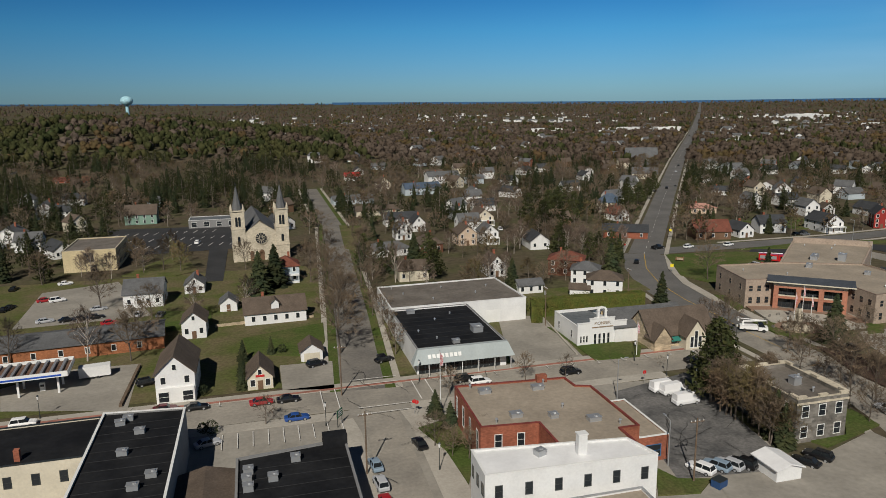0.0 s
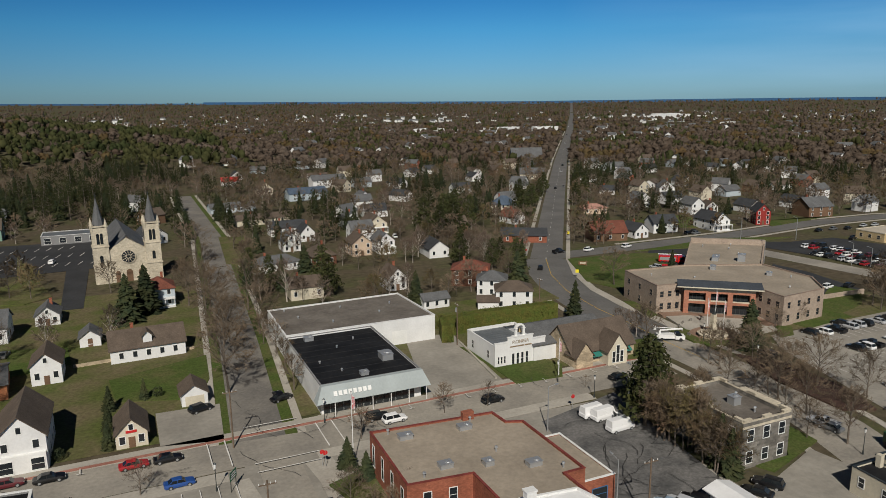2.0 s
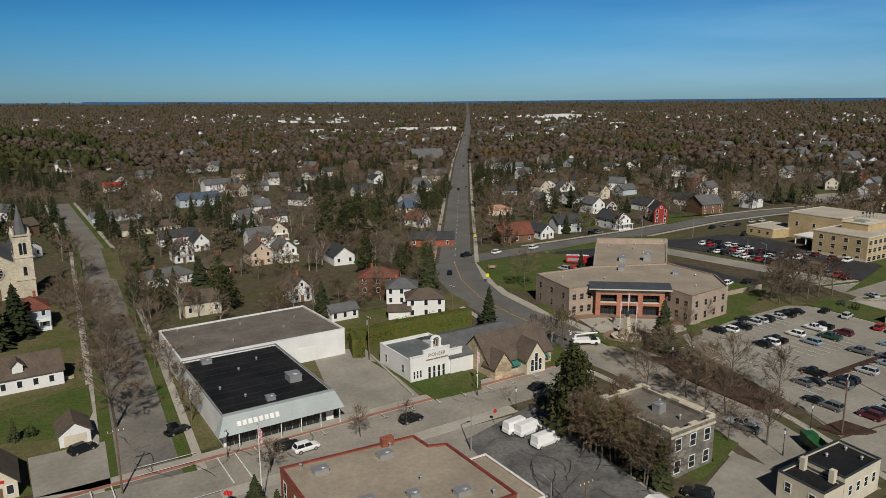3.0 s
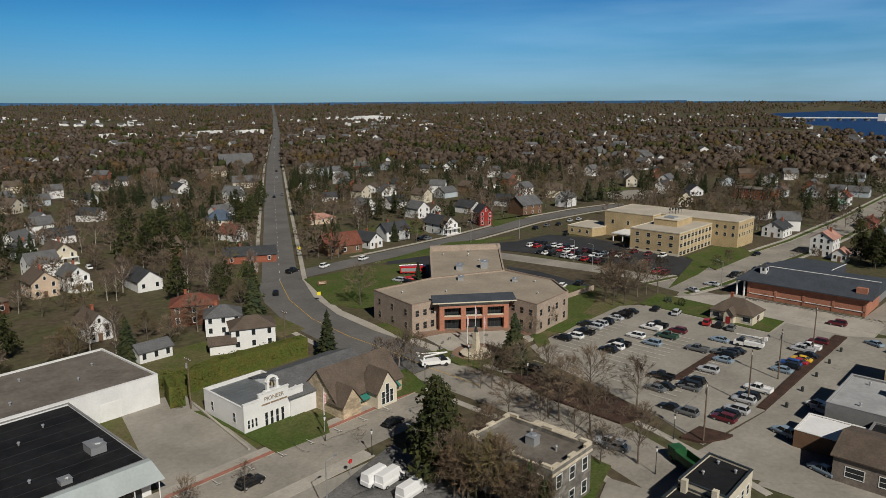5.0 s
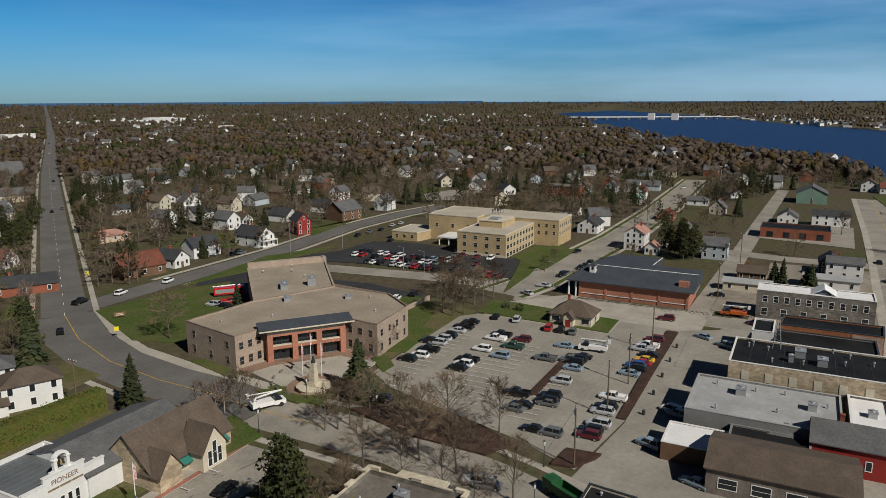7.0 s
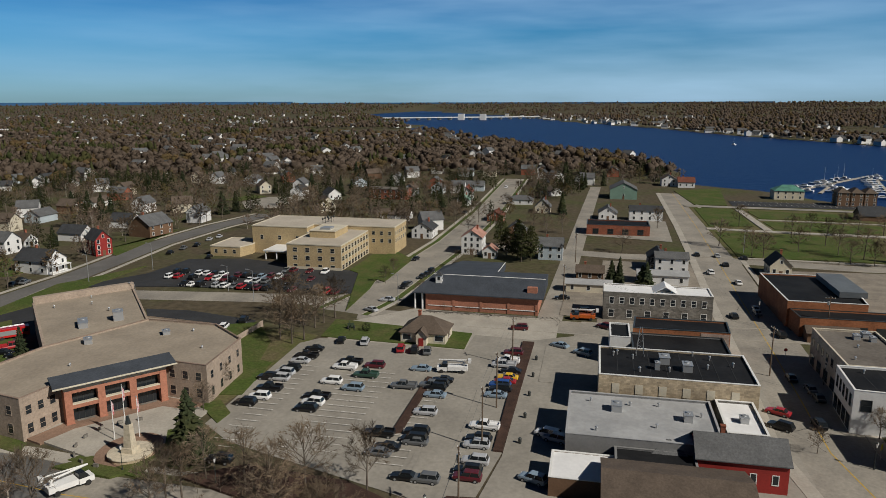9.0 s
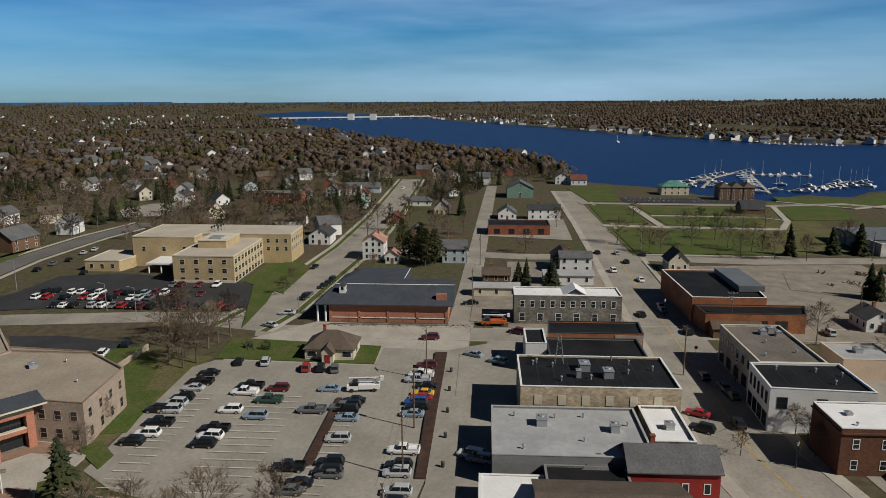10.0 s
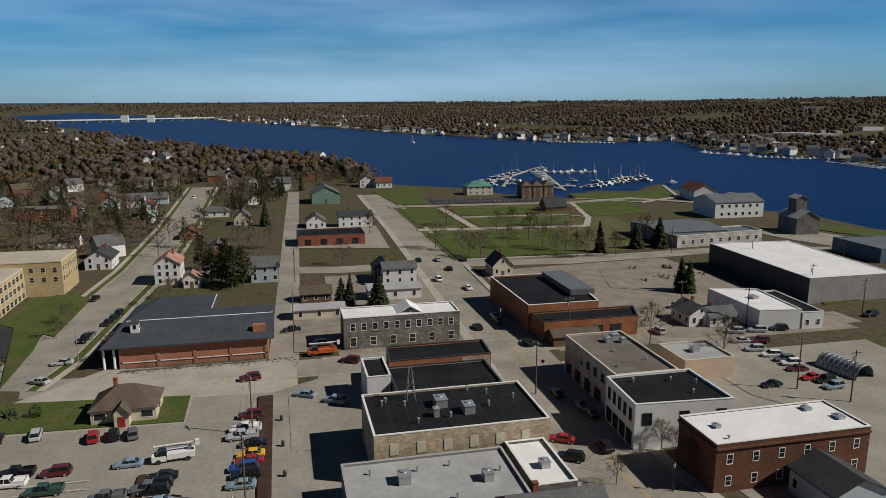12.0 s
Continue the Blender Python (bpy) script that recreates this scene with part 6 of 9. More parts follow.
s.f += [(0, 1, 2, 3, 4), (2, 7, 8, 3), (3, 8, 9, 4), (6, 5, 9, 8, 7)]
part("facade", s, LIMESTONE, church, "gabled limestone front")
s = Shape()
s.tube((0, 0.3, 8.6), (0, 0.62, 8.6), 2.5, 2.5, 24)
rose = part("rose_window", s, LIMESTONE, church, "round rose window")
s = Shape()
s.tube((0, 0.22, 8.6), (0, 0.35, 8.6), 2.1, 2.1, 24)
part("pane", s, GLASS, rose)
for k in range(12):
    t = 2 * math.pi * k / 12
    s = Shape()
    s.tube((0.5 * math.cos(t), 0.2, 8.6 + 0.5 * math.sin(t)), (2.1 * math.cos(t), 0.2, 8.6 + 2.1 * math.sin(t)), 0.1, 0.1, 4)
    part("spoke", s, LIMESTONE, rose)
for x, w in ((-3.6, 1.5), (0, 2.0), (3.6, 1.5)):
    s = Shape()
    s.box(x - w / 2, 0.5, 0, x + w / 2, 0.62, 3.2)
    s.tube((x, 0.5, 3.2), (x, 0.62, 3.2), w / 2, w / 2, 14)
    part("door", s, BROWNSIDE, church, "arched wooden door")
for sx in (-1, 1):
    tw = part("tower", Shape().prism(rect(-2.45, -2.45, 2.45, 2.45), -0.3, 19.0), LIMESTONE, church, "square stone bell tower", pose(sx * 8.1, 2.6, 0))
    for z, g in ((5.5, 0.2), (12.5, 0.2), (19.3, 0.3)):
        part("string_course", Shape().box(-2.45 - g, -2.45 - g, z, 2.45 + g, 2.45 + g, z + 0.4), LIMESTONE, tw)
    sp = Shape()
    sp.tube((0, 0, 19.2), (0, 0, 28.6), 2.05, 0.12, 8)
    part("spire", sp, SH_GREY, tw, "slender grey eight-sided spire")
    for cx in (-1, 1):
        for cy in (-1, 1):
            sp = Shape()
            sp.tube((cx * 2.15, cy * 2.15, 18.0), (cx * 2.15, cy * 2.15, 20.0), 0.5, 0.45, 6)
            sp.tube((cx * 2.15, cy * 2.15, 20.0), (cx * 2.15, cy * 2.15, 22.0), 0.55, 0.03, 6)
            part("pinnacle", sp, LIMESTONE, tw)
    sp = Shape()
    sp.tube((0, 0, 28.5), (0, 0, 30.2), 0.08, 0.08, 5)
    sp.box(-0.5, -0.06, 29.4, 0.5, 0.06, 29.55)
    part("cross", sp, DARKMETAL, tw)
    for k in range(4):
        sp = Shape()
        sp.box(-1.0, -2.5, 13.6, -0.1, -2.43, 16.8)
        sp.box(0.1, -2.5, 13.6, 1.0, -2.43, 16.8)
        sp.tube((-0.55, -2.5, 16.8), (-0.55, -2.43, 16.8), 0.45, 0.45, 10)
        sp.tube((0.55, -2.5, 16.8), (0.55, -2.43, 16.8), 0.45, 0.45, 10)
        part("belfry_opening", sp, GLASS, tw, at=pose(0, 0, 0, 0, 0, 90 * k))
        sp = Shape()
        sp.box(-0.5, -2.5, 7.0, 0.5, -2.43, 9.3)
        sp.tube((0, -2.5, 9.3), (0, -2.43, 9.3), 0.5, 0.5, 10)
        part("arched_window", sp, GLASS, tw, at=pose(0, 0, 0, 0, 0, 90 * k))
for k in range(6):
    part("buttress", Shape().box(7.5, 7.0 + k * 6.0, -0.3, 8.3, 7.8 + k * 6.0, 7.2), LIMESTONE, church)
    part("buttress", Shape().box(-8.3, 7.0 + k * 6.0, -0.3, -7.5, 7.8 + k * 6.0, 7.2), LIMESTONE, church)
office = flat_building("cream brick parish hall with a grey flat roof and cross", rect(-68.4, 277.0, -50.6, 303.0), 8.0, CREAMBRICK, ROOF_OLD, 0.3, LIMESTONE)
window(office, (-59.8, 276.97), 0, 3.6, 3.2, 3.4, "stair_window", LIMESTONE)
window(office, (-58.5, 276.97), 0, 0.2, 2.0, 2.2, "entrance", LIMESTONE)
windows(office, (-50.6, 277.0), (-50.6, 303.0), 9, 4.6, 1.2, 1.8, 1.8, trim=LIMESTONE)
windows(office, (-50.6, 277.0), (-50.6, 303.0), 9, 1.0, 1.2, 1.8, 1.8, trim=LIMESTONE)
s = Shape()
s.box(-0.12, -0.12, 0, 0.12, 0, 3.0)
s.box(-0.8, -0.12, 1.9, 0.8, 0, 2.1)
part("cross", s, DARKMETAL, office, at=pose(-54.0, 276.98, 3.4))
school = flat_building("long low grey school wing with white bays", rect(-32.0, 360.0, 2.0, 372.0), 4.0, GREYPAINT, METALROOF, 0.3, TRIM)
windows(school, (-32.0, 360.0), (2.0, 360.0), 6, 0.8, 2.4, 2.2, 2.5)

# -- gas station
canopy = thing("gas_canopy", "blue and white gas station canopy over pumps", "canopy", pose(-47.5, 159.5, 0, 0, 0, 4))
part("deck", Shape().box(-16, -4.5, 4.4, 6.8, 4.5, 4.6), WHITE, canopy)
s = Shape()
for x0, y0, x1, y1 in ((-16.1, -4.6, 6.9, -4.5), (6.8, -4.6, 6.9, 4.6), (-16.1, 4.5, 6.9, 4.6)):
    s.box(x0, y0, 4.3, x1, y1, 5.5)
part("fascia", s, TRIM, canopy, "white canopy fascia")
part("stripe", Shape().box(-16.1, -4.66, 4.55, 5.6, -4.61, 4.9), paint("blue_stripe", (0.02, 0.08, 0.42), 0.4), canopy)
part("rusty_pan", Shape().box(-15.9, -4.3, 4.65, 6.6, 4.3, 4.8), surface("rusty_steel_deck", (0.17, 0.10, 0.07), 0.8, 2, 0.3, 0.4, 0.3), canopy, "rusty ribbed canopy deck")
for k in range(12):
    part("rib", Shape().box(-0.25, -4.4, 0, 0.25, 4.4, 0.5), STEEL, canopy, at=pose(-14.5 + k * 1.8, 0, 4.8))
for x in (-12, -3, 4.5):
    for y in (-2.5, 2.5):
        part("post", Shape().box(-0.2, -0.2, 0, 0.2, 0.2, 4.4), TRIM, canopy, at=pose(x, y, 0))
for x in (-8, 1):
    pump = part("pump", Shape().box(-0.5, -0.35, 0, 0.5, 0.35, 1.9), TRIM, canopy, "fuel pump", pose(x, 0, 0))
    part("screen", Shape().box(-0.35, -0.38, 1.1, 0.35, -0.35, 1.6), GLASS, pump)
longb = house("long low orange brick building with a grey roof", -45.0, 186.0, 14.0, 40.0, 3.4, 1.6, ORANGE, SH_GREY, 95, front=0, sides=6, chimney=False, door=False, name="building")

# ---- houses ----
def home(label, x, y, w, d, h, rise, wall, roof, turn=0, floors=1, v="y", **more):
    """A house whose nearest wall has its foot at x, y: v tells which way the house lies behind it."""
    across = (w, d) if turn % 180 == 0 else (d, w)
    if v in "yd":
        y += across[1] / 2 * (1 if v == "y" else 0.7)
    if v in "xd":
        x += across[0] / 2 * (1 if v == "x" else 0.7)
    return house(label, x, y, w, d, h, rise, wall, roof, turn, floors=floors, **more)


h = home("white two-storey shop house with brown shingles", -18.4, 145.3, 7.6, 14, 6.2, 3.6, WHITE, SH_BROWN, 0, 2, front=2, sides=4, chimney=False)
part("shop_front", Shape().box(-3.6, -0.5, 0, 3.6, 0, 3.3), TRIM, h, "white shop front with pilasters", pose(0, -7.0, 0))
for x in (-2.3, 2.3):
    window(h, (x, -7.52), 0, 0.5, 1.9, 2.0, "shop_window", TRIM)
home("white rear wing with brown shingles", -17.7, 186.2, 6, 9, 4.5, 2.6, WHITE, SH_BROWN, 0, 1, name="annexe", chimney=False)
h = home("small cream cottage with a brown roof", -1.8, 147.0, 5.2, 8.5, 2.9, 2.6, CREAM, SH_BROWN, 0, 1, chimney=False)
part("sign_board", Shape().box(-0.9, -0.08, 0, 0.9, 0, 0.45), paint("red_sign", (0.5, 0.02, 0.02), 0.5), h, "small red sign board", pose(0, -4.28, 2.9))
h = home("white garage with a brown roof and overhead door", 10.1, 160.9, 5.0, 6.0, 2.6, 1.8, WHITE, SH_BROWN, 0, 1, name="garage", front=0, sides=0, chimney=False, door=False)
part("overhead_door", Shape().box(-1.8, -0.06, 0, 1.8, 0, 2.1), CREAM, h, "panelled overhead door", pose(0, -3.0, 0))
h = home("long white cottage with a grey-brown roof and dormer", 2.9, 193.4, 9.5, 16.5, 3.4, 3.2, WHITE, SH_BROWN, 92, 1, front=2, sides=5)
a, r = gable_shapes(2.0, 2.4, 1.4, 1.0)
dm = part("dormer", a, WHITE, h, "small white dormer", pose(-2.8, 0, 4.4, 0, 0, -90))
part("roof", r, SH_BROWN, dm)
home("small white garage", -9.8, 209.1, 4.8, 6, 2.6, 1.8, WHITE, SH_GREY, 0, 1, name="garage", front=1, sides=1, chimney=False)
home("white house with a wide porch", -34.4, 220.9, 12, 11, 4.4, 3.2, WHITE, SH_GREY, 90, 1, sides=4, porch=False)
h = home("white and blue house with a red hipped roof", 8.3, 239.2, 8.5, 9, 5.6, 2.6, BLUEGREY, SH_RED, 0, 2, hip=True, porch=True)
home("white house among bare trees", -20.8, 233.3, 6, 8, 3.0, 2.4, WHITE, SH_GREY, 0, 1)
home("white gabled house", -108.8, 417.8, 9, 11, 5.4, 3.6, WHITE, SH_GREY, 0, 2, porch=True)
home("white gabled house", -99.5, 410.8, 7, 9, 4.6, 3.0, WHITE, SH_DARK, 90, 2)
home("green house with a brown roof", -56.3, 381.3, 11, 15, 5.2, 4.2, GREENPAINT, SH_BROWN, 90, 2, sides=4)
home("white house with a grey roof", -102.8, 334.9, 10, 12, 5.4, 3.4, WHITE, SH_GREY, 0, 2)
home("white house with a grey roof", -92.1, 323.0, 8, 10, 4.6, 3.2, WHITE, SH_GREY, 90, 2)
home("white house with a grey roof", -176.4, 608.2, 14, 12, 5.4, 4.0, WHITE, SH_GREY, 0, 2)
home("brick apartment block with a red-brown roof", -125.7, 563.0, 14, 26, 6.0, 2.0, RED, SH_RED, 90, 2, sides=5)
home("white house with a dark roof", -105.4, 467.1, 9, 12, 4.2, 3.0, WHITE, SH_DARK, 90, 1)
home("cream house with a tan hipped roof", 49.6, 227.7, 8.5, 10, 4.0, 2.4, CREAM, SH_BROWN, 90, 1, sides=2)
home("long low white house with a grey hipped roof", 48.5, 268.0, 8, 17, 3.0, 2.2, WHITE, SH_GREY, 100, 1, hip=True, sides=4)
home("white gabled house", 61.3, 300.0, 7, 9, 4.4, 3.4, WHITE, SH_GREY, 0, 2)
home("white gabled house with a dark roof", 72.3, 317.9, 6, 9, 4.0, 3.2, WHITE, SH_DARK, 0, 1)
home("brown brick house with a brown hipped roof", 66.4, 269.8, 9, 12, 3.8, 3.0, BROWNBRICK, SH_BROWN, 0, 1, hip=True)
home("white house with a dark roof and carport", 67.9, 335.4, 9, 16, 3.6, 2.6, WHITE, SH_DARK, 90, 1, sides=4)
home("white house with a dark roof", 99.3, 342.1, 8, 10, 4.0, 2.8, WHITE, SH_GREY, 0, 1)
home("cream house with a brown gabled roof", 105.7, 322.5, 9, 12, 4.4, 3.6, CREAM, SH_BROWN, 0, 2, porch=True)
home("white gabled house with a porch", 94.2, 279.8, 7, 9, 5.0, 3.0, WHITE, SH_GREY, 0, 2, porch=True)
home("pale pink house with a brown roof", 84.1, 279.4, 8, 10, 5.0, 3.2, PEACH, SH_BROWN, 0, 2)
home("white gabled house", 78.1, 225.2, 6, 9, 4.2, 3.0, WHITE, SH_BROWN, 0, 2)
home("white house with a grey roof", 128.3, 408.6, 8, 10, 4.6, 3.2, WHITE, SH_GREY, 0, 2)
home("red gabled house", 73.2, 545.0, 8, 12, 3.4, 2.6, WHITE, paint("bright_red_roof", (0.45, 0.03, 0.03), 0.6), 90, 1)
home("low blue-grey house", 55.4, 417.0, 9, 24, 3.0, 2.0, BLUEGREY, SH_GREY, 95, 1, sides=5)
home("low cream house with a tan roof", 62.9, 370.0, 9, 26, 3.0, 2.0, CREAM, SH_BROWN, 95, 1, sides=5)
home("brick and dark roofed house", 104.1, 445.4, 10, 24, 4.4, 3.0, BLUEGREY, SH_BLUE, 95, 2, sides=4)
home("white house with a pale roof", 133.2, 502.0, 10, 24, 5.4, 3.0, WHITE, SH_GREY, 95, 2, sides=4)
home("tan shingled house", 86.1, 483.8, 9, 12, 4.0, 4.0, CREAM, SH_BROWN, 0, 2)
home("red brick house with a brown hipped roof", 98.6, 219.9, 8.5, 12, 5.6, 2.2, BROWNBRICK, SH_RED, 60, 2, hip=True, v="d")
home("white two-storey house with a brown hipped roof", 98.8, 191.8, 7.5, 10.5, 5.4, 2.0, WHITE, SH_BROWN, 64, 2, hip=True, v="d", chimney=False)
home("white lean-to garage with a brown roof", 92.4, 193.5, 4.6, 6.0, 2.6, 1.2, WHITE, SH_BROWN, 64, 1, v="d", name="garage", front=0, sides=0, chimney=False)
home("white house with a grey hipped roof and porch", 100.0, 206.2, 7.5, 9.0, 5.2, 2.0, WHITE, SH_GREY, 60, 2, v="d", hip=True)
home("small white shop with a grey roof", 81.0, 201.3, 5.0, 8.0, 2.8, 1.4, WHITE, SH_GREY, 90, 1, name="garage", chimney=False)
home("cream house with blue roof and front gable", 179.5, 342.8, 10, 13, 5.2, 4.0, CREAM, SH_BLUE, 60, 2, hip=True, v="d")
home("white house with a red-brown roof", 169.7, 316.3, 7, 11, 3.4, 3.4, WHITE, SH_RED, 10, 1, v="d")
home("low red brick ranch house with a dark roof", 148.9, 274.0, 10, 19, 3.0, 2.4, RED, SH_DARK, 60, 1, v="d", sides=3)
home("brown timber chalet with a broad brown roof", 183.0, 260.4, 11, 15, 3.6, 4.2, BROWNSIDE, SH_RED, 75, 1, v="d", sides=3)
home("white and blue cottage with a dark roof", 200.6, 260.1, 7, 10, 3.4, 2.8, WHITE, SH_DARK, 0, 1, v="d")
home("white house with a dark roof", 216.8, 264.5, 8, 12, 4.6, 3.0, WHITE, SH_DARK, 80, 2, v="d")
home("tan brick house with a low tan roof", 221.5, 322.0, 9, 13, 3.0, 1.8, PEACH, SH_PINK, 75, 1, v="d", hip=True)
home("white house with a dark gabled roof and porch", 241.6, 259.7, 9, 14, 4.6, 3.4, WHITE, SH_DARK, -5, 2, v="d", porch=True)
home("barn red gabled house with white windows", 272.9, 259.6, 6.5, 9, 6.4, 3.4, REDPAINT, SH_DARK, -30, 3, v="d", front=2)
home("large brown house with a grey roof", 312.2, 262.3, 12, 14, 5.4, 4.0, BROWNSIDE, SH_GREY, 80, 2, v="d")
home("white house with a front gable", 303.9, 360.0, 9, 11, 5.0, 4.0, WHITE, SH_GREY, -30, 2, v="d", porch=True)
home("white garage", 281.0, 300.2, 6, 8, 3.0, 2.4, WHITE, SH_BROWN, -20, 1, v="d", name="garage")
home("pale house with a brown roof", 275.0, 380.1, 7, 9, 3.0, 2.4, WHITE, SH_DARK, 60, 1, v="d")
home("large grey church hall with a steep grey roof", 331.6, 580.3, 16, 28, 6.0, 9.0, GREYPAINT, SH_GREY, 70, 1, v="d", name="hall", sides=4)
home("grey hall wing with a pale roof", 278.2, 477.5, 12, 18, 4.0, 4.0, CREAM, SH_GREY, 60, 1, v="d", name="hall")
home("white three-storey house with a faded red roof", 305.1, 118.3, 8.0, 10.5, 7.0, 2.6, WHITE, SH_PINK, -90, 3, v="x", front=3, sides=3)
home("white wing with a faded red roof", 299.6, 110.4, 5.0, 5.0, 3.2, 1.8, WHITE, SH_PINK, -90, 1, v="x", chimney=False, name="annexe")
home("white house with a grey roof and back porch", 301.7, 87.5, 8.0, 9.0, 5.4, 2.6, BLUEGREY, SH_GREY, 0, 2, v="x")
home("white house with a green roof", 333.4, 145.3, 9.0, 12.0, 4.0, 3.0, WHITE, SH_DARK, -90, 2, v="x")
home("long red brick apartment house with a flat roof", 451.8, 195.3, 12, 24, 6.0, 0.8, RED, ROOF_OLD, 0, 2, v="x", sides=6, chimney=False, name="apartment_house")
home("white house with a red roof", 455.2, 147.9, 7, 9, 5.4, 3.0, WHITE, SH_RED, -90, 2, v="x")
home("white house with a blue-green roof", 435.1, 145.8, 7, 9, 3.4, 2.4, WHITE, GREENPAINT, -90, 1, v="x")
home("white house with a grey roof", 490.5, 159.9, 8, 9, 4.6, 3.0, WHITE, SH_GREY, 0, 2, v="x")
home("grey house with a grey roof", 484.7, 172.0, 8, 9, 4.0, 3.0, BLUEGREY, SH_GREY, -90, 2, v="x")
home("blue house with a brown roof", 472.0, 187.4, 8, 9, 4.4, 2.6, BLUEGREY, SH_BROWN, -90, 2, v="x")
home("red cottage with a red-brown roof", 384.5, 120.2, 8, 10, 2.8, 2.2, RED, SH_RED, -90, 1, v="x")
home("white ranch house with a grey hipped roof", 445.4, 114.2, 8, 14, 3.0, 2.0, WHITE, SH_GREY, 0, 1, v="x", hip=True)
home("pale house with a steep grey roof", 415.9, 99.1, 8, 10, 3.4, 4.0, CREAM, SH_GREY, -90, 1, v="x")
home("grey house with a dark gabled roof", 339.0, 105.3, 9, 10, 3.6, 3.4, BROWNSIDE, SH_GREY, -90, 1, v="x")
home("white and grey house", 400.1, 65.2, 9, 11, 3.6, 3.0, WHITE, SH_GREY, -90, 1, v="x")
home("white two-storey shop with a dark roof", 400.5, 46.7, 8, 16, 5.4, 2.0, WHITE, SH_DARK, 0, 2, v="x", sides=4)
home("black-roofed house with white windows", 292.7, 48.9, 7, 9, 4.6, 2.6, BLACKWALL, SH_DARK, -90, 2, v="x")
home("white two-storey shop house with a grey roof", 288.0, 44.8, 7, 11, 5.6, 1.6, WHITE, SH_GREY, 0, 2, v="x", sides=3)
home("low white annexe with a pale roof", 271.6, 49.0, 8, 16, 3.2, 0.8, WHITE, ROOF_GREY, 0, 1, v="x", sides=3, name="annexe", chimney=False)
home("low brown cottage with a brown roof", 273.9, 72.5, 6, 9, 2.6, 1.8, BROWNSIDE, SH_BROWN, 0, 1, v="x")
home("low tan shed with a pale metal roof", 256.6, 72.7, 6, 14, 2.8, 0.9, CREAM, ROOF_GREY, 0, 1, v="x", name="shed", front=0, sides=3, chimney=False)
home("small brown house with a front gable", 291.3, 8.7, 7, 9, 4.0, 3.4, CREAM, SH_DARK, -90, 1, v="x")
home("white house with a grey roof", 226.9, -25.8, 7, 9, 3.4, 2.2, WHITE, SH_GREY, -90, 1, v="x")
home("grey house with a grey roof", 225.6, -31.7, 6, 8, 2.8, 2.0, WHITE, SH_GREY, 0, 1, v="x")
home("white house by the water with a brown roof", 556.0, 21.6, 10, 13, 5.0, 3.0, WHITE, SH_BROWN, -90, 2, v="x")
home("white house by the water with a brown roof", 550.2, 10.7, 9, 11, 4.0, 3.0, WHITE, SH_RED, 0, 1, v="x")
home("park shelter with a dark steep roof", 423.4, -64.1, 10, 12, 2.8, 4.0, BROWNSIDE, SH_DARK, 0, 1, v="x", name="shelter", front=0, sides=0, chimney=False, door=False)

# repeated small houses of the far streets
PLAIN = []
for k, (label, w, d, hh, rise, wall, roof, fl) in enumerate((
        ("white house with a grey gabled roof", 8, 10, 5.2, 3.2, WHITE, SH_GREY, 2),
        ("white house with a dark gabled roof", 8, 12, 3.6, 3.0, WHITE, SH_DARK, 1),
        ("cream house with a brown gabled roof", 8, 10, 5.0, 3.2, CREAM, SH_BROWN, 2),
        ("blue-grey house with a grey roof", 9, 12, 3.6, 2.8, BLUEGREY, SH_GREY, 1),
        ("brown house with a brown roof", 8, 11, 4.6, 3.0, BROWNSIDE, SH_BROWN, 2),
        ("white ranch house with a brown roof", 8, 15, 3.0, 2.2, WHITE, SH_BROWN, 1),
        ("red brick house with a grey roof", 9, 11, 4.8, 3.0, RED, SH_GREY, 2))):
    ob = thing("house", label, "house", pose(260.0 + 26 * k, 330.0 + 4 * k, 0, 0, 0, 90 * k), "houses of the far streets")
    a, r = gable_shapes(w, d, hh, rise)
    part("wall", a, wall, ob)
    part("roof", r, roof, ob)
    for z in ((1.2,) if fl == 1 else (1.0, 3.6)):
        plain_windows(ob, (-w / 2, -d / 2), (w / 2, -d / 2), 2, z, 1.0, 1.4, 1.8)
    block(rect(254.0 + 26 * k, 324.0 + 4 * k, 266.0 + 26 * k, 336.0 + 4 * k))
    PLAIN.append(ob)
rng = random.Random(7)
CORE = [(-120, -200), (120, -200), (560, -200), (560, 60), (330, 130), (330, 245), (150, 236), (110, 205), (26, 205), (15, 262), (-80, 262), (-120, 300)]


def in_sight(x, y):
    """Ground that the flight looks over: ahead of it, from the hill round to the bay."""
    a = math.degrees(math.atan2(y - 20, x - 10))
    return -40 < a < 116


made, tries = 0, 0
HOMES = []
while made < 125 and tries < 9000:
    tries += 1
    x, y = rng.uniform(-330, 800), rng.uniform(-40, 800)
    r = math.hypot(x, y)
    if r > 760 or not in_sight(x, y) or inside(x, y, CORE) or land_height(x, y) > 1.5 or not free(x, y, 9):
        continue
    if x < 40 and y > 470 and rng.random() < 0.85:
        continue
    if any((x - p) ** 2 + (y - q) ** 2 < 18 ** 2 for p, q in HOMES) or shore_distance(x, y) < 14:
        continue
    if rng.random() < (r - 300) / 1500:
        continue
    HOMES.append((x, y))
    copy_thing(PLAIN[rng.choice((0, 0, 1, 1, 2, 3, 4, 5, 6))], pose(x, y, 0, 0, 0, rng.choice((0, -90, 90, 35, -55)) + rng.uniform(-4, 4)))
    made += 1
for x, y in HOMES:
    block(rect(x - 6, y - 6, x + 6, y + 6))
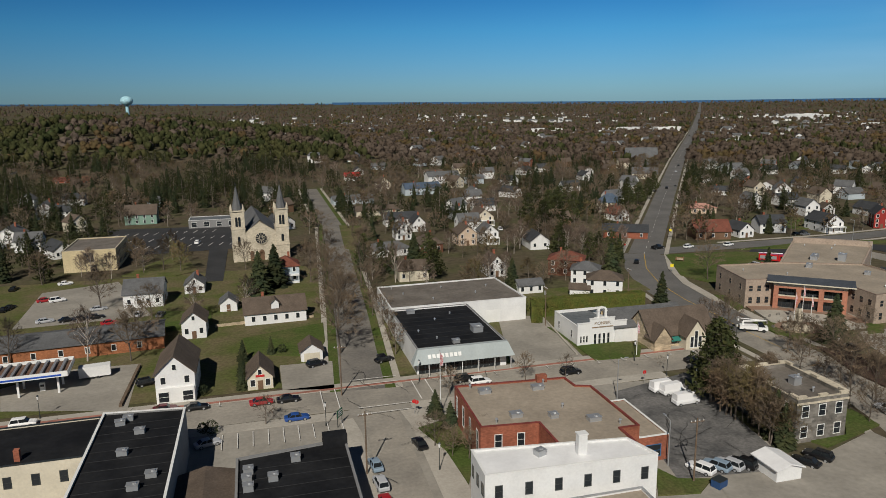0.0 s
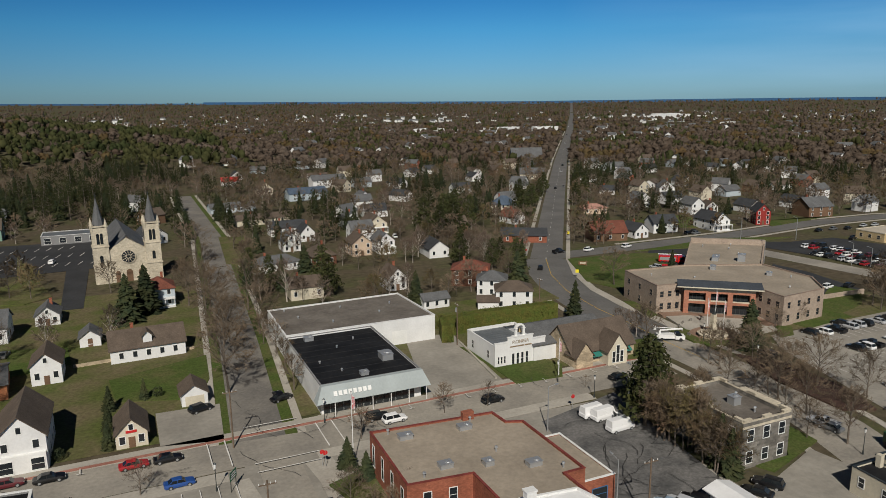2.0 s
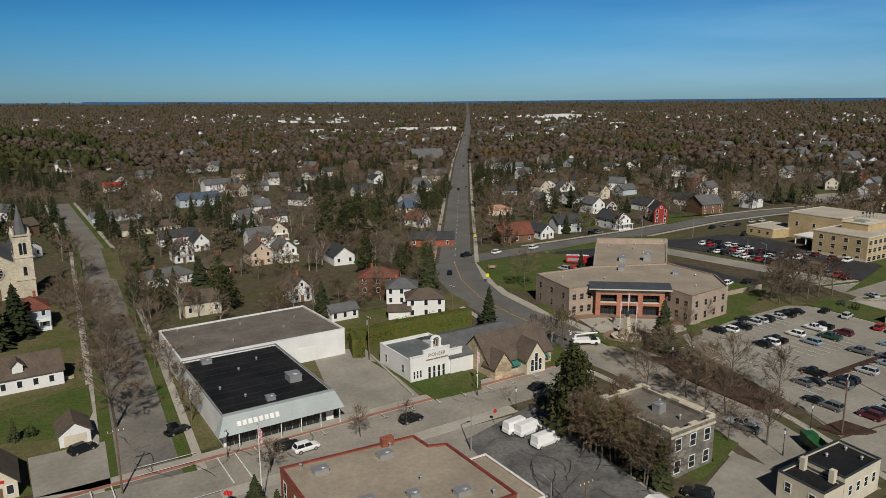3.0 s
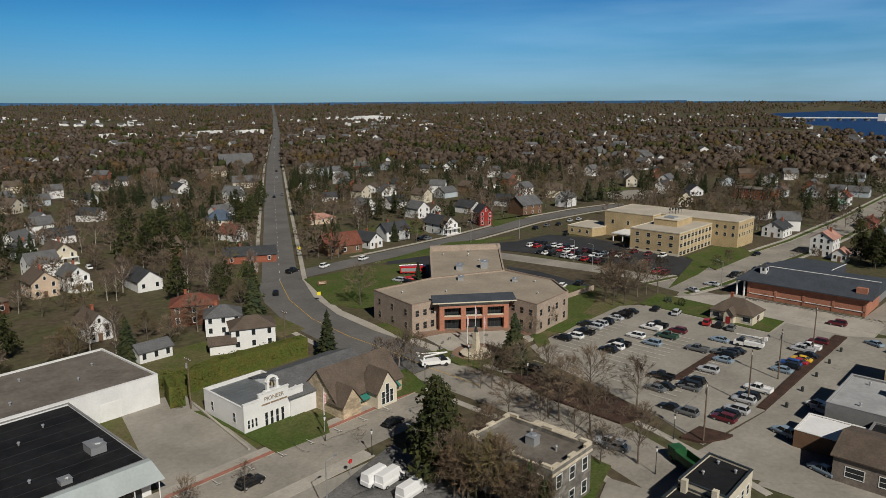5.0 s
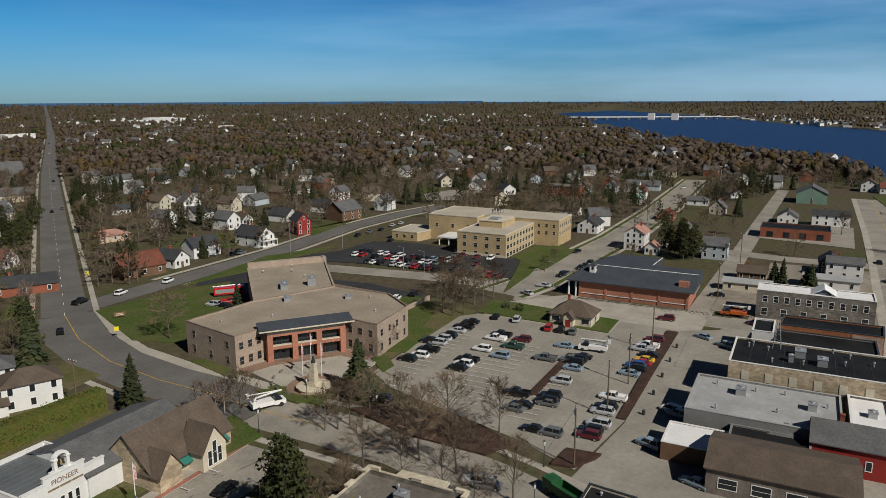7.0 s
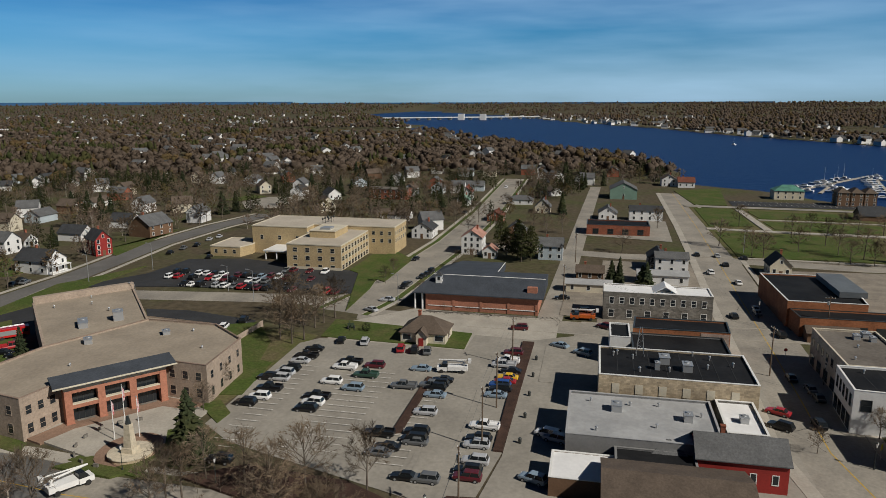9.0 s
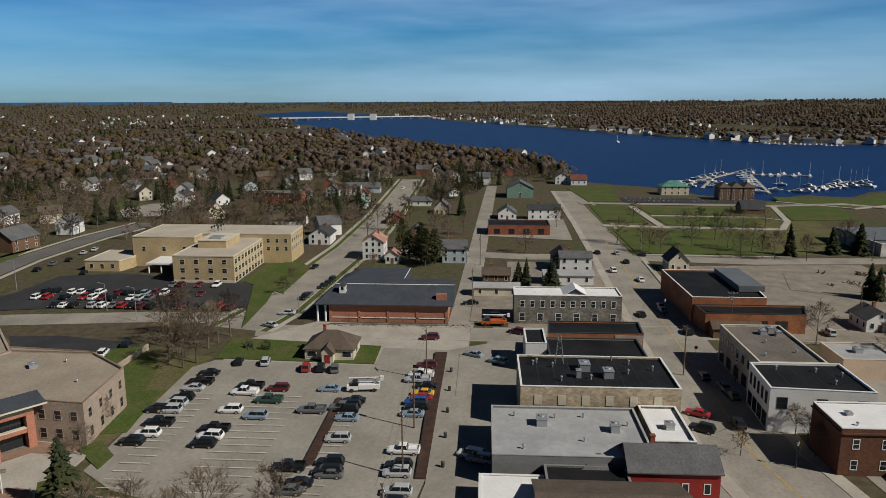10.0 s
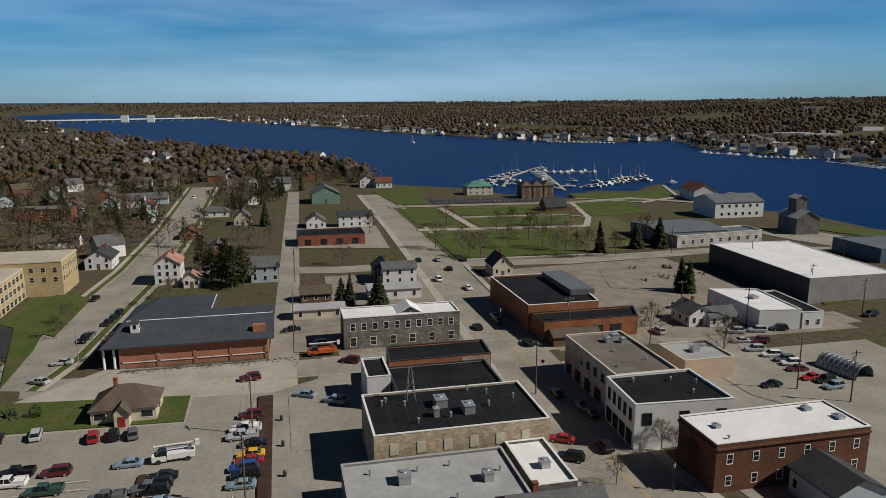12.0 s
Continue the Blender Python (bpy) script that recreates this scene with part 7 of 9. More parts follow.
# homes along the far shore
for k in range(24):
    t = k / 23
    i = min(7, int(t * 7.99))
    p, q = Vector(BAY[3 + i]), Vector(BAY[4 + i])
    c = p.lerp(q, t * 7.99 - i)
    out = Vector((0.45, -0.9)) * rng.uniform(20, 60)
    copy_thing(PLAIN[rng.choice((0, 1, 2, 3, 5))], pose(c.x + out.x, c.y + out.y, 0.3, 0, 0, 150 + rng.uniform(-20, 20)))

# houses past that: too far to pick apart
FAR_SHEDS = ((1456.5, -670.4, 0.7, 70), (1445.7, -716.7, 0.6, 77), (1050.1, -639.2, 0.5, 84), (1080.0, -739.3, 1.0, 70), (1116.0, -834.9, 0.7, 77), (3295.0, -2584.5, 1.6, 84), (3232.3, -2853.6, 1.8, 70), (2120.6, -942.3, 0.6, 77), (1360.4, -825.6, 0.5, 84), (1783.5, -1367.0, 1.1, 70), (1271.6, -855.6, 0.6, 77), (1170.9, -972.6, 0.7, 84))
for x, y, sc, turn in FAR_SHEDS:
    block(rect(x - 26 * sc, y - 34 * sc, x + 26 * sc, y + 34 * sc))
SPECK = random.Random(9)
WALLS, ROOFS = Shape(), Shape()
for k in range(1350):
    r = SPECK.uniform(600, 2900)
    t = radians(SPECK.uniform(-40, 116))
    x, y = 30 + r * math.cos(t), 60 + r * math.sin(t)
    if k < 240:
        i = SPECK.randrange(3, 14)
        c = Vector(BAY[i]).lerp(Vector(BAY[i + 1]), SPECK.random())
        out = Vector((0.5, -0.87)) * abs(SPECK.gauss(18, 70))
        x, y = c.x + out.x, c.y + out.y
    if inside(x, y, BAY) or not free(x, y, 8) or land_height(x, y) > 6 or noise.noise((x / 260, y / 260, 1.0)) < -0.25:
        continue
    block(rect(x - 8, y - 8, x + 8, y + 8))
    w, d, h = SPECK.uniform(7, 10), SPECK.uniform(9, 16), SPECK.uniform(4.0, 7.5)
    a = SPECK.uniform(0, 3.14)
    ca, sa = math.cos(a), math.sin(a)
    z = land_height(x, y)
    at = lambda u, v, q: (x + ca * u - sa * v, y + sa * u + ca * v, z + q)
    g, s2 = gable_shapes(w, d, h, 3.0)
    for src, dst in ((g, WALLS), (s2, ROOFS)):
        i = len(dst.v)
        dst.v += [at(*p) for p in src.v]
        dst.f += [tuple(i + q for q in f) for f in src.f]
tagged(new("far_house_walls", WALLS.mesh("far_house_walls", WHITE)), "pale walls of the houses on the far streets", "houses", kind="stuff")
tagged(new("far_house_roofs", ROOFS.mesh("far_house_roofs", SH_GREY)), "grey roofs of the houses on the far streets", "houses", kind="stuff")

# ---- vehicles ----
TYRE = Shape().tube((0, -0.11, 0), (0, 0.11, 0), 0.34, 0.34, 14).mesh("tyre", RUBBER)
sw = Shape().tube((0, -0.11, 0), (0, 0.11, 0), 0.34, 0.34, 14)
nt = len(sw.f)
sw.tube((0, -0.125, 0), (0, 0.125, 0), 0.21, 0.21, 10)
WHEEL = sw.mesh("wheel", RUBBER)
WHEEL.materials.append(STEEL)
for q in range(nt, len(sw.f)):
    WHEEL.polygons[q].material_index = 1
LAMP_W, LAMP_R = paint("headlamp_glass", (0.8, 0.8, 0.78), 0.15), paint("tail_lamp_red", (0.4, 0.01, 0.01), 0.2)
CARGLASS = paint("car_glass", (0.015, 0.018, 0.02), 0.06)
COLOURS = {"black": (0.006, 0.006, 0.007), "white": (0.75, 0.75, 0.75), "silver": (0.42, 0.43, 0.45), "grey": (0.12, 0.125, 0.13), "red": (0.33, 0.015, 0.02), "blue": (0.02, 0.07, 0.26),
           "steel": (0.22, 0.29, 0.36), "green": (0.03, 0.07, 0.05), "yellow": (0.7, 0.42, 0.02), "maroon": (0.10, 0.012, 0.018), "tan": (0.35, 0.30, 0.24)}
FORMS = {  # length, width, sill, waist, roof height, then the cabin's foot and top along the length
    "sedan": (4.7, 1.82, 0.28, 0.92, 1.45, -1.75, 1.05, -1.05, 0.35),
    "suv": (4.7, 1.9, 0.34, 1.05, 1.75, -2.2, 1.1, -1.85, 0.45),
    "minivan": (5.0, 1.95, 0.3, 1.0, 1.78, -2.35, 1.7, -2.0, 0.75),
    "pickup": (5.7, 2.0, 0.42, 1.08, 1.85, -0.85, 1.35, -0.55, 0.75),
    "van": (5.6, 2.1, 0.36, 1.25, 2.5, -2.7, 2.1, -2.65, 1.5)}
MODELS = {}


def loft(s, rings):
    i, n = len(s.v), len(rings[0])
    for r in rings:
        s.v += r
    for k in range(len(rings) - 1):
        for q in range(n):
            p = (q + 1) % n
            s.f.append((i + k * n + q, i + k * n + p, i + (k + 1) * n + p, i + (k + 1) * n + q))
    s.f.append(tuple(range(i + n - 1, i - 1, -1)))
    s.f.append(tuple(range(i + (len(rings) - 1) * n, i + len(rings) * n)))


def car_model(form, colour, at):
    L, W, z0, z1, z2, c0, c1, t0, t1 = FORMS[form]
    col = paint("car_paint_" + colour, COLOURS[colour], 0.4, 0.0, 0.25)
    kind = {"sedan": "car", "suv": "car", "minivan": "car", "pickup": "pickup_truck", "van": "delivery_van"}[form]
    words = {"sedan": "sedan", "suv": "sport utility car", "minivan": "minivan", "pickup": "pickup truck", "van": "tall delivery van"}[form]
    ob = thing(kind, colour + " " + words + " standing on the pavement", "car" if kind == "car" else kind.replace("_", " "), at)
    h, w = L / 2, W / 2
    s = Shape()
    rings = []
    for x, lo, hi, g in ((-h, z0 + 0.15, z1 - 0.12, 0.86), (-h + 0.18, z0, z1, 0.97), (-h + 1.0, z0, z1 + 0.01, 1.0), (h - 1.5, z0, z1, 1.0), (h - 0.45, z0, z1 - 0.12, 0.97), (h - 0.08, z0 + 0.05, z1 - 0.25, 0.88), (h, z0 + 0.15, z1 - 0.38, 0.78)):
        y = w * g
        rings.append([(x, -y * 0.94, lo), (x, y * 0.94, lo), (x, y, (lo + hi) * 0.55), (x, y * 0.9, hi), (x, -y * 0.9, hi), (x, -y, (lo + hi) * 0.55)])
    loft(s, rings)
    if form == "pickup":
        for sy in (-1, 1):
            s.box(-h + 0.1, sy * w * 0.9 - 0.06, z1 - 0.05, c0, sy * w * 0.9 + 0.06, z1 + 0.3)
        s.box(-h + 0.06, -w * 0.9, z1 - 0.05, -h + 0.16, w * 0.9, z1 + 0.3)
    body = part("body", s, col, ob)
    s = Shape()
    a, b = w * 0.88, w * 0.70
    zt = z2 - 0.07
    loft(s, [[(c0, -a, z1 - 0.05), (c1, -a, z1 - 0.12), (c1, a, z1 - 0.12), (c0, a, z1 - 0.05)], [(t0, -b, zt), (t1, -b, zt), (t1, b, zt), (t0, b, zt)]])
    part("cabin_glass", s, col if form == "van" else CARGLASS, ob, "" if form == "van" else "dark tinted glass")
    s = Shape()
    loft(s, [[(t0 - 0.05, -b - 0.03, zt), (t1 + 0.05, -b - 0.03, zt), (t1 + 0.05, b + 0.03, zt), (t0 - 0.05, b + 0.03, zt)], [(t0 + 0.1, -b + 0.1, z2), (t1 - 0.15, -b + 0.1, z2), (t1 - 0.15, b - 0.1, z2), (t0 + 0.1, b - 0.1, z2)]])
    for px, qx in ((c0, t0), ((c0 + c1) / 2, (t0 + t1) / 2)):
        for sy in (-1, 1):
            s.tube((px + 0.03, sy * (a - 0.02), z1 - 0.05), (qx + 0.05, sy * (b - 0.0), zt), 0.055, 0.05, 4)
    part("roof", s, col, ob)
    if form == "van":
        s = Shape()
        s.face((c1 - 0.05, -a * 0.9, z1 + 0.1), (c1 - 0.05, a * 0.9, z1 + 0.1), (t1 + 0.14, b * 0.95, zt - 0.2), (t1 + 0.14, -b * 0.95, zt - 0.2))
        part("windscreen", s, CARGLASS, ob)
    for x in (-h + 0.95, h - 0.95):
        for sy in (-1, 1):
            part("wheel", WHEEL, None, ob, at=pose(x, sy * (w - 0.1), 0.34))
    for sy in (-1, 1):
        part("headlight", Shape().box(h - 0.16, sy * w * 0.62 - 0.17, z1 - 0.42, h - 0.02, sy * w * 0.62 + 0.17, z1 - 0.26), LAMP_W, body)
    return ob


def car(form, colour, x, y, turn):
    turn += (CARS.random() - 0.5) * 4
    if (form, colour) not in MODELS:
        MODELS[form, colour] = car_model(form, colour, pose(x, y, 0.05, 0, 0, turn))
        return MODELS[form, colour]
    return copy_thing(MODELS[form, colour], pose(x, y, 0.05, 0, 0, turn))


CARS = random.Random(3)


def row(cars, turn):
    for form, colour, x, y in cars:
        car(form, colour, x, y, turn)


SE, SU, MV, PU, VA = "sedan", "suv", "minivan", "pickup", "van"
# public lot: beside the sidewalk, the middle rows, the islands
row(((SU, "black", 156.5, 138.1), (SU, "white", 159.7, 136.7), (PU, "black", 164.1, 136.6), (SU, "silver", 169.7, 137.0), (SU, "black", 175.5, 136.9), (SE, "silver", 180.6, 136.8), (PU, "black", 183.8, 136.5), (SE, "black", 189.0, 136.7)), 92)
row(((PU, "white", 178.9, 125.3), (PU, "black", 182.1, 125.1), (SU, "maroon", 181.2, 119.0), (PU, "green", 175.3, 119.2), (SU, "white", 170.4, 125.3), (SU, "steel", 167.9, 119.6), (PU, "black", 162.1, 125.3), (SU, "white", 159.3, 125.0), (SU, "black", 156.3, 125.2)), 90)
row(((PU, "grey", 171.1, 109.5), (SE, "steel", 181.6, 108.3), (PU, "black", 149.1, 108.1), (SE, "grey", 147.4, 101.0), (PU, "grey", 172.5, 103.7)), 90)
row(((SE, "black", 176.1, 102.2), (SU, "black", 173.6, 102.6), (SU, "black", 171.5, 102.8), (SE, "steel", 168.1, 102.1), (SU, "silver", 159.6, 102.1), (SU, "black", 151.2, 101.6), (MV, "black", 148.2, 101.4)), 91)
row(((SU, "maroon", 196.1, 89.3), (PU, "white", 190.4, 90.0), (PU, "silver", 187.5, 90.5), (SE, "black", 184.3, 88.5), (SE, "yellow", 180.5, 88.8), (SE, "red", 178.2, 89.0), (SU, "blue", 175.9, 89.8), (SU, "black", 173.5, 89.4), (SE, "steel", 170.6, 90.0)), 89)
row(((PU, "white", 155.9, 90.0), (SU, "black", 150.7, 90.2), (SU, "silver", 148.4, 90.2), (SU, "silver", 142.8, 89.5), (SU, "black", 139.4, 90.1), (SU, "maroon", 137.3, 89.9)), 90)
row(((SE, "black", 196.3, 132.5), (SU, "silver", 196.3, 126.3), (SU, "red", 193.2, 116.2), (SU, "black", 193.2, 112.8), (SU, "grey", 193.0, 109.6)), 10)
row(((SE, "black", 144.5, 105.3), (SE, "grey", 142.2, 106.2), (SU, "grey", 135.3, 96.3), (SE, "black", 135.4, 99.7), (SU, "black", 134.3, 131.4), (SU, "black", 169.7, 139.6), (SU, "silver", 172.9, 137.2)), 88)
row(((SE, "silver", 223.5, 133.4), (SE, "steel", 203.8, 78.8), (SU, "steel", 199.4, 73.2), (SU, "maroon", 221.2, 67.8), (SE, "red", 173.8, 35.6), (SU, "black", 167.2, 36.6), (SU, "black", 183.1, 54.2)), 60)
row(((SE, "black", 182.7, 26.0), (SE, "grey", 187.3, 26.3), (SE, "black", 193.0, 28.7), (SU, "black", 169.6, 29.5), (SU, "black", 223.7, 23.8), (SE, "silver", 247.2, 25.3), (SE, "white", 278.1, 24.6), (SE, "black", 305.1, 24.2), (SE, "silver", 320.3, 24.9)), 2)
row(((SE, "black", 238.6, 32.6), (SE, "grey", 243.0, 25.8), (SU, "white", 291.0, 31.5), (SE, "black", 321.0, 32.3), (SE, "black", 318.1, 15.6), (SU, "silver", 224.4, -11.9)), 5)
row(((SU, "black", 272.0, 127.1), (SE, "black", 267.9, 127.7), (SE, "black", 264.4, 128.4), (SE, "grey", 253.8, 130.3), (SU, "black", 250.9, 130.9), (SE, "black", 407.0, 139.7), (SU, "white", 522.5, 132.1), (SE, "black", 290.9, 137.3)), 172)
row(((SU, "silver", 219.9, -31.2), (SU, "silver", 219.4, -37.4), (SU, "black", 219.3, -43.8), (SE, "silver", 213.0, -27.9), (SU, "maroon", 211.9, -32.7), (SU, "silver", 206.8, -27.4), (SU, "white", 202.5, -28.8), (SU, "grey", 199.2, -29.7), (SU, "white", 196.7, -29.5), (SE, "maroon", 193.4, -28.4)), 80)
row(((SE, "red", 188.5, -27.9), (SU, "black", 186.4, -29.7), (SU, "steel", 183.1, -28.9), (SE, "black", 186.9, -16.9), (SU, "black", 224.4, -77.1), (SU, "black", 240.2, -85.9), (SE, "black", 243.3, -72.6), (SU, "silver", 244.3, -28.6)), 95)
row(((SU, "silver", 153.6, 76.9), (SU, "steel", 138.9, 79.6), (SE, "steel", 129.0, 70.6), (MV, "white", 155.2, 78.3)), 70)
row(((SU, "black", 199.6, 54.8), (SE, "black", 212.6, 60.4), (SE, "grey", 113.7, 99.3), (PU, "silver", 114.1, 101.0)), 100)
row(((SE, "silver", 234.6, 131.8), (SU, "maroon", 215.4, 89.9), (SE, "black", 247.5, 80.4), (SU, "black", 234.1, 74.1)), 95)
# moving along the streets and the highway, as they stand for most of the time
row(((PU, "black", 154.5, 249.2), (SU, "white", 166.9, 246.8), (SU, "white", 184.4, 245.4), (SE, "black", 232.0, 258.4), (SE, "black", 270.7, 279.7)), 15)
row(((SE, "black", 133.5, 229.1), (SE, "black", 264.8, 419.9), (SE, "grey", 275.0, 425.7), (SE, "black", 361.8, 556.7), (SE, "grey", 365.0, 551.7), (SE, "silver", 330.7, 511.7), (SE, "silver", 539.9, 817.3), (SE, "black", 664.5, 997.1), (SE, "white", 860.4, 1279.8)), 56)
row(((SU, "black", 40.9, 139.1), (SU, "white", 43.5, 136.7), (SE, "red", -1.8, 139.2), (SE, "black", 3.5, 139.1), (SE, "blue", 4.6, 129.8), (SE, "black", -14.3, 140.4), (SE, "maroon", -20.2, 141.3), (SU, "white", -45.5, 141.7), (SU, "black", 64.4, 136.5), (SE, "black", 94.6, 135.4)), 3)
row(((SU, "black", 10.8, 157.6), (SU, "black", -25.3, 156.6), (SE, "silver", -11.3, 123.5), (SE, "black", 26.3, 156.0)), 20)
row(((SE, "steel", 16.0, 107.7), (SU, "silver", 15.8, 101.5), (SE, "black", 24.7, 113.0), (SE, "black", 26.0, 157.3), (SE, "red", 15.7, 96.1)), 96)
row(((SU, "white", 66.5, 91.7), (SU, "steel", 69.5, 91.8), (SU, "silver", 71.7, 91.5), (SU, "black", 74.1, 91.2), (SE, "black", 84.4, 89.0), (SU, "black", 87.8, 90.0)), 118)
row(((VA, "white", 78.5, 122.5), (VA, "white", 79.7, 120.6), (VA, "white", 79.4, 115.5)), 5)
row(((SE, "white", -63.8, 258.1), (SE, "red", -64.9, 236.8), (SU, "white", -61.1, 235.6), (SE, "silver", -59.1, 212.9), (SE, "silver", -46.9, 221.8), (SE, "black", -49.6, 212.2), (SE, "red", -41.2, 205.8), (SE, "black", -46.0, 212.8), (SE, "black", -53.2, 212.2)), 20)
row(((SE, "black", -78.5, 255.1), (SE, "black", -72.9, 231.0), (SE, "black", -73.8, 228.9), (SE, "silver", -34.7, 212.1), (SE, "grey", -28.5, 210.2), (SU, "white", -25.4, 319.5), (SU, "white", 108.6, 308.7), (SE, "black", 29.3, 236.6)), 80)
# courthouse lot: one row along the street, a double row in the middle, a few by the building
row(((SE, "black", 226.4, 256.3), (SE, "grey", 230.0, 255.0)), 10)
LOT_CARS = random.Random(12)
for x, y0, y1, gap in ((239.0, 150.0, 208.0, 0.12), (247.2, 166.0, 214.0, 0.3), (253.0, 164.0, 214.0, 0.25), (263.5, 163.0, 180.0, 0.4)):
    y = y0
    while y < y1:
        if LOT_CARS.random() > gap:
            car(LOT_CARS.choice((SE, SU, SU)), LOT_CARS.choice(("black", "black", "black", "grey", "white", "silver", "white", "red", "maroon", "steel")), x + LOT_CARS.uniform(-0.3, 0.3), y, LOT_CARS.choice((0, 180)))
        y += 2.9
row(((SE, "silver", 310.3, 233.8), (SE, "black", 297.9, 232.5), (SE, "grey", 291.1, 234.5), (SE, "black", 282.1, 234.8), (SE, "silver", 316.9, 232.9), (SE, "black", 278.3, 215.6), (SU, "white", 199.9, 166.6), (SU, "black", 206.4, 164.2)), 12)
row(((SU, "silver", 170.2, 211.6), (SE, "black", 170.7, 208.4), (SE, "black", 169.7, 203.9), (SE, "grey", 172.1, 203.8)), 100)


def fire_engine(x, y, turn):
    ob = thing("fire_engine", "bright red fire engine with a ladder", "fire engine", pose(x, y, 0.05, 0, 0, turn))
    red = paint("fire_red", (0.5, 0.015, 0.015), 0.3, 0, 0.5)
    part("body", Shape().box(-4.4, -1.2, 0.7, 2.0, 1.2, 2.9), red, ob)
    cab = part("cab", Shape().box(2.15, -1.2, 0.6, 4.6, 1.2, 2.9), red, ob)
    part("windscreen", Shape().box(4.6, -1.05, 1.6, 4.64, 1.05, 2.6), CARGLASS, cab)
    for sy in (-1, 1):
        part("side_window", Shape().box(2.8, sy * 1.2 - 0.02, 1.6, 4.2, sy * 1.2 + 0.02, 2.5), CARGLASS, cab)
        part("shutter", Shape().box(-4.0, sy * 1.2 - 0.03, 1.2, 1.6, sy * 1.2 + 0.03, 2.4), STEEL, ob, "silver roller shutters")
    s = Shape()
    for sy in (-0.35, 0.35):
        s.tube((-4.6, sy, 3.2), (3.6, sy, 3.3), 0.06, 0.06, 5)
    for k in range(14):
        s.tube((-4.4 + k * 0.6, -0.35, 3.22), (-4.4 + k * 0.6, 0.35, 3.22), 0.03, 0.03, 4)
    part("ladder", s, STEEL, ob)
    for px in (-3.2, -1.6, 3.3):
        for sy in (-1, 1):
            part("wheel", TYRE, None, ob, at=pose(px, sy * 1.12, 0.5) @ Matrix.Scale(1.45, 4))
    return ob


def crane_truck(x, y, turn, colour, label):
    ob = thing("bucket_truck", label, "bucket truck", pose(x, y, 0.05, 0, 0, turn))
    part("bed", Shape().box(-3.4, -1.1, 0.7, 1.0, 1.1, 1.6), colour, ob)
    cab = part("cab", Shape().box(1.1, -1.05, 0.5, 3.4, 1.05, 1.4), colour, ob)
    s = Shape()
    loft(s, [[(1.1, -1.0, 1.4), (2.8, -1.0, 1.4), (2.8, 1.0, 1.4), (1.1, 1.0, 1.4)], [(1.15, -0.85, 2.2), (2.2, -0.85, 2.2), (2.2, 0.85, 2.2), (1.15, 0.85, 2.2)]])
    part("cab_glass", s, CARGLASS, cab)
    s = Shape()
    s.tube((-2.6, 0, 1.6), (-2.6, 0, 2.4), 0.3, 0.3, 8)
    s.tube((-2.6, 0, 2.5), (3.0, 0.2, 2.9), 0.2, 0.16, 6)
    s.tube((3.0, 0.2, 2.9), (-3.6, 0.5, 3.1), 0.14, 0.12, 6)
    part("boom", s, WHITE, ob, "white folded boom")
    part("bucket", Shape().box(-4.2, 0.2, 2.5, -3.5, 0.9, 3.4), WHITE, ob)
    for px in (-2.2, 2.4):
        for sy in (-1, 1):
            part("wheel", TYRE, None, ob, at=pose(px, sy * 1.0, 0.45) @ Matrix.Scale(1.3, 4))
    return ob


fire_engine(181.0, 215.8, -42)
car(PU, "red", 174.6, 209.2, -42)
crane_truck(182.3, 101.3, 96, WHITE, "white bucket truck with a folded boom")
crane_truck(228.0, 73.8, 92, surface("orange_truck_paint", (0.55, 0.12, 0.02), 0.5, 2, 0.3), "orange crane truck with a white boom")
crane_truck(121.9, 150.1, -30, WHITE, "white utility truck with a cable bed")
dump = thing("dump_truck", "green dump truck with a rusty load bed", "dump truck", pose(115.9, 87.8, 0.05, 0, 0, 60))
GR = surface("green_truck_paint", (0.025, 0.11, 0.04), 0.5, 2, 0.3)
s = Shape()
for x0, y0, x1, y1 in ((-3.6, -1.2, 1.4, -1.1), (-3.6, 1.1, 1.4, 1.2), (-3.6, -1.2, -3.5, 1.2), (1.3, -1.2, 1.4, 1.2), (-3.6, -1.2, 1.4, 1.2)):
    s.box(x0, y0, 1.0, x1, y1, 2.3 if (x1 - x0 < 0.2 or y1 - y0 < 0.2) else 1.15)
part("load_bed", s, GR, dump)
part("cab", Shape().box(1.6, -1.1, 0.6, 3.6, 1.1, 2.5), GR, dump)
part("windscreen", Shape().box(3.6, -0.95, 1.5, 3.64, 0.95, 2.3), CARGLASS, dump)
for px in (-2.8, -1.6, 2.6):
    for sy in (-1, 1):
        part("wheel", TYRE, None, dump, at=pose(px, sy * 1.05, 0.48) @ Matrix.Scale(1.4, 4))

# ---- trees ----
TREES = random.Random(11)


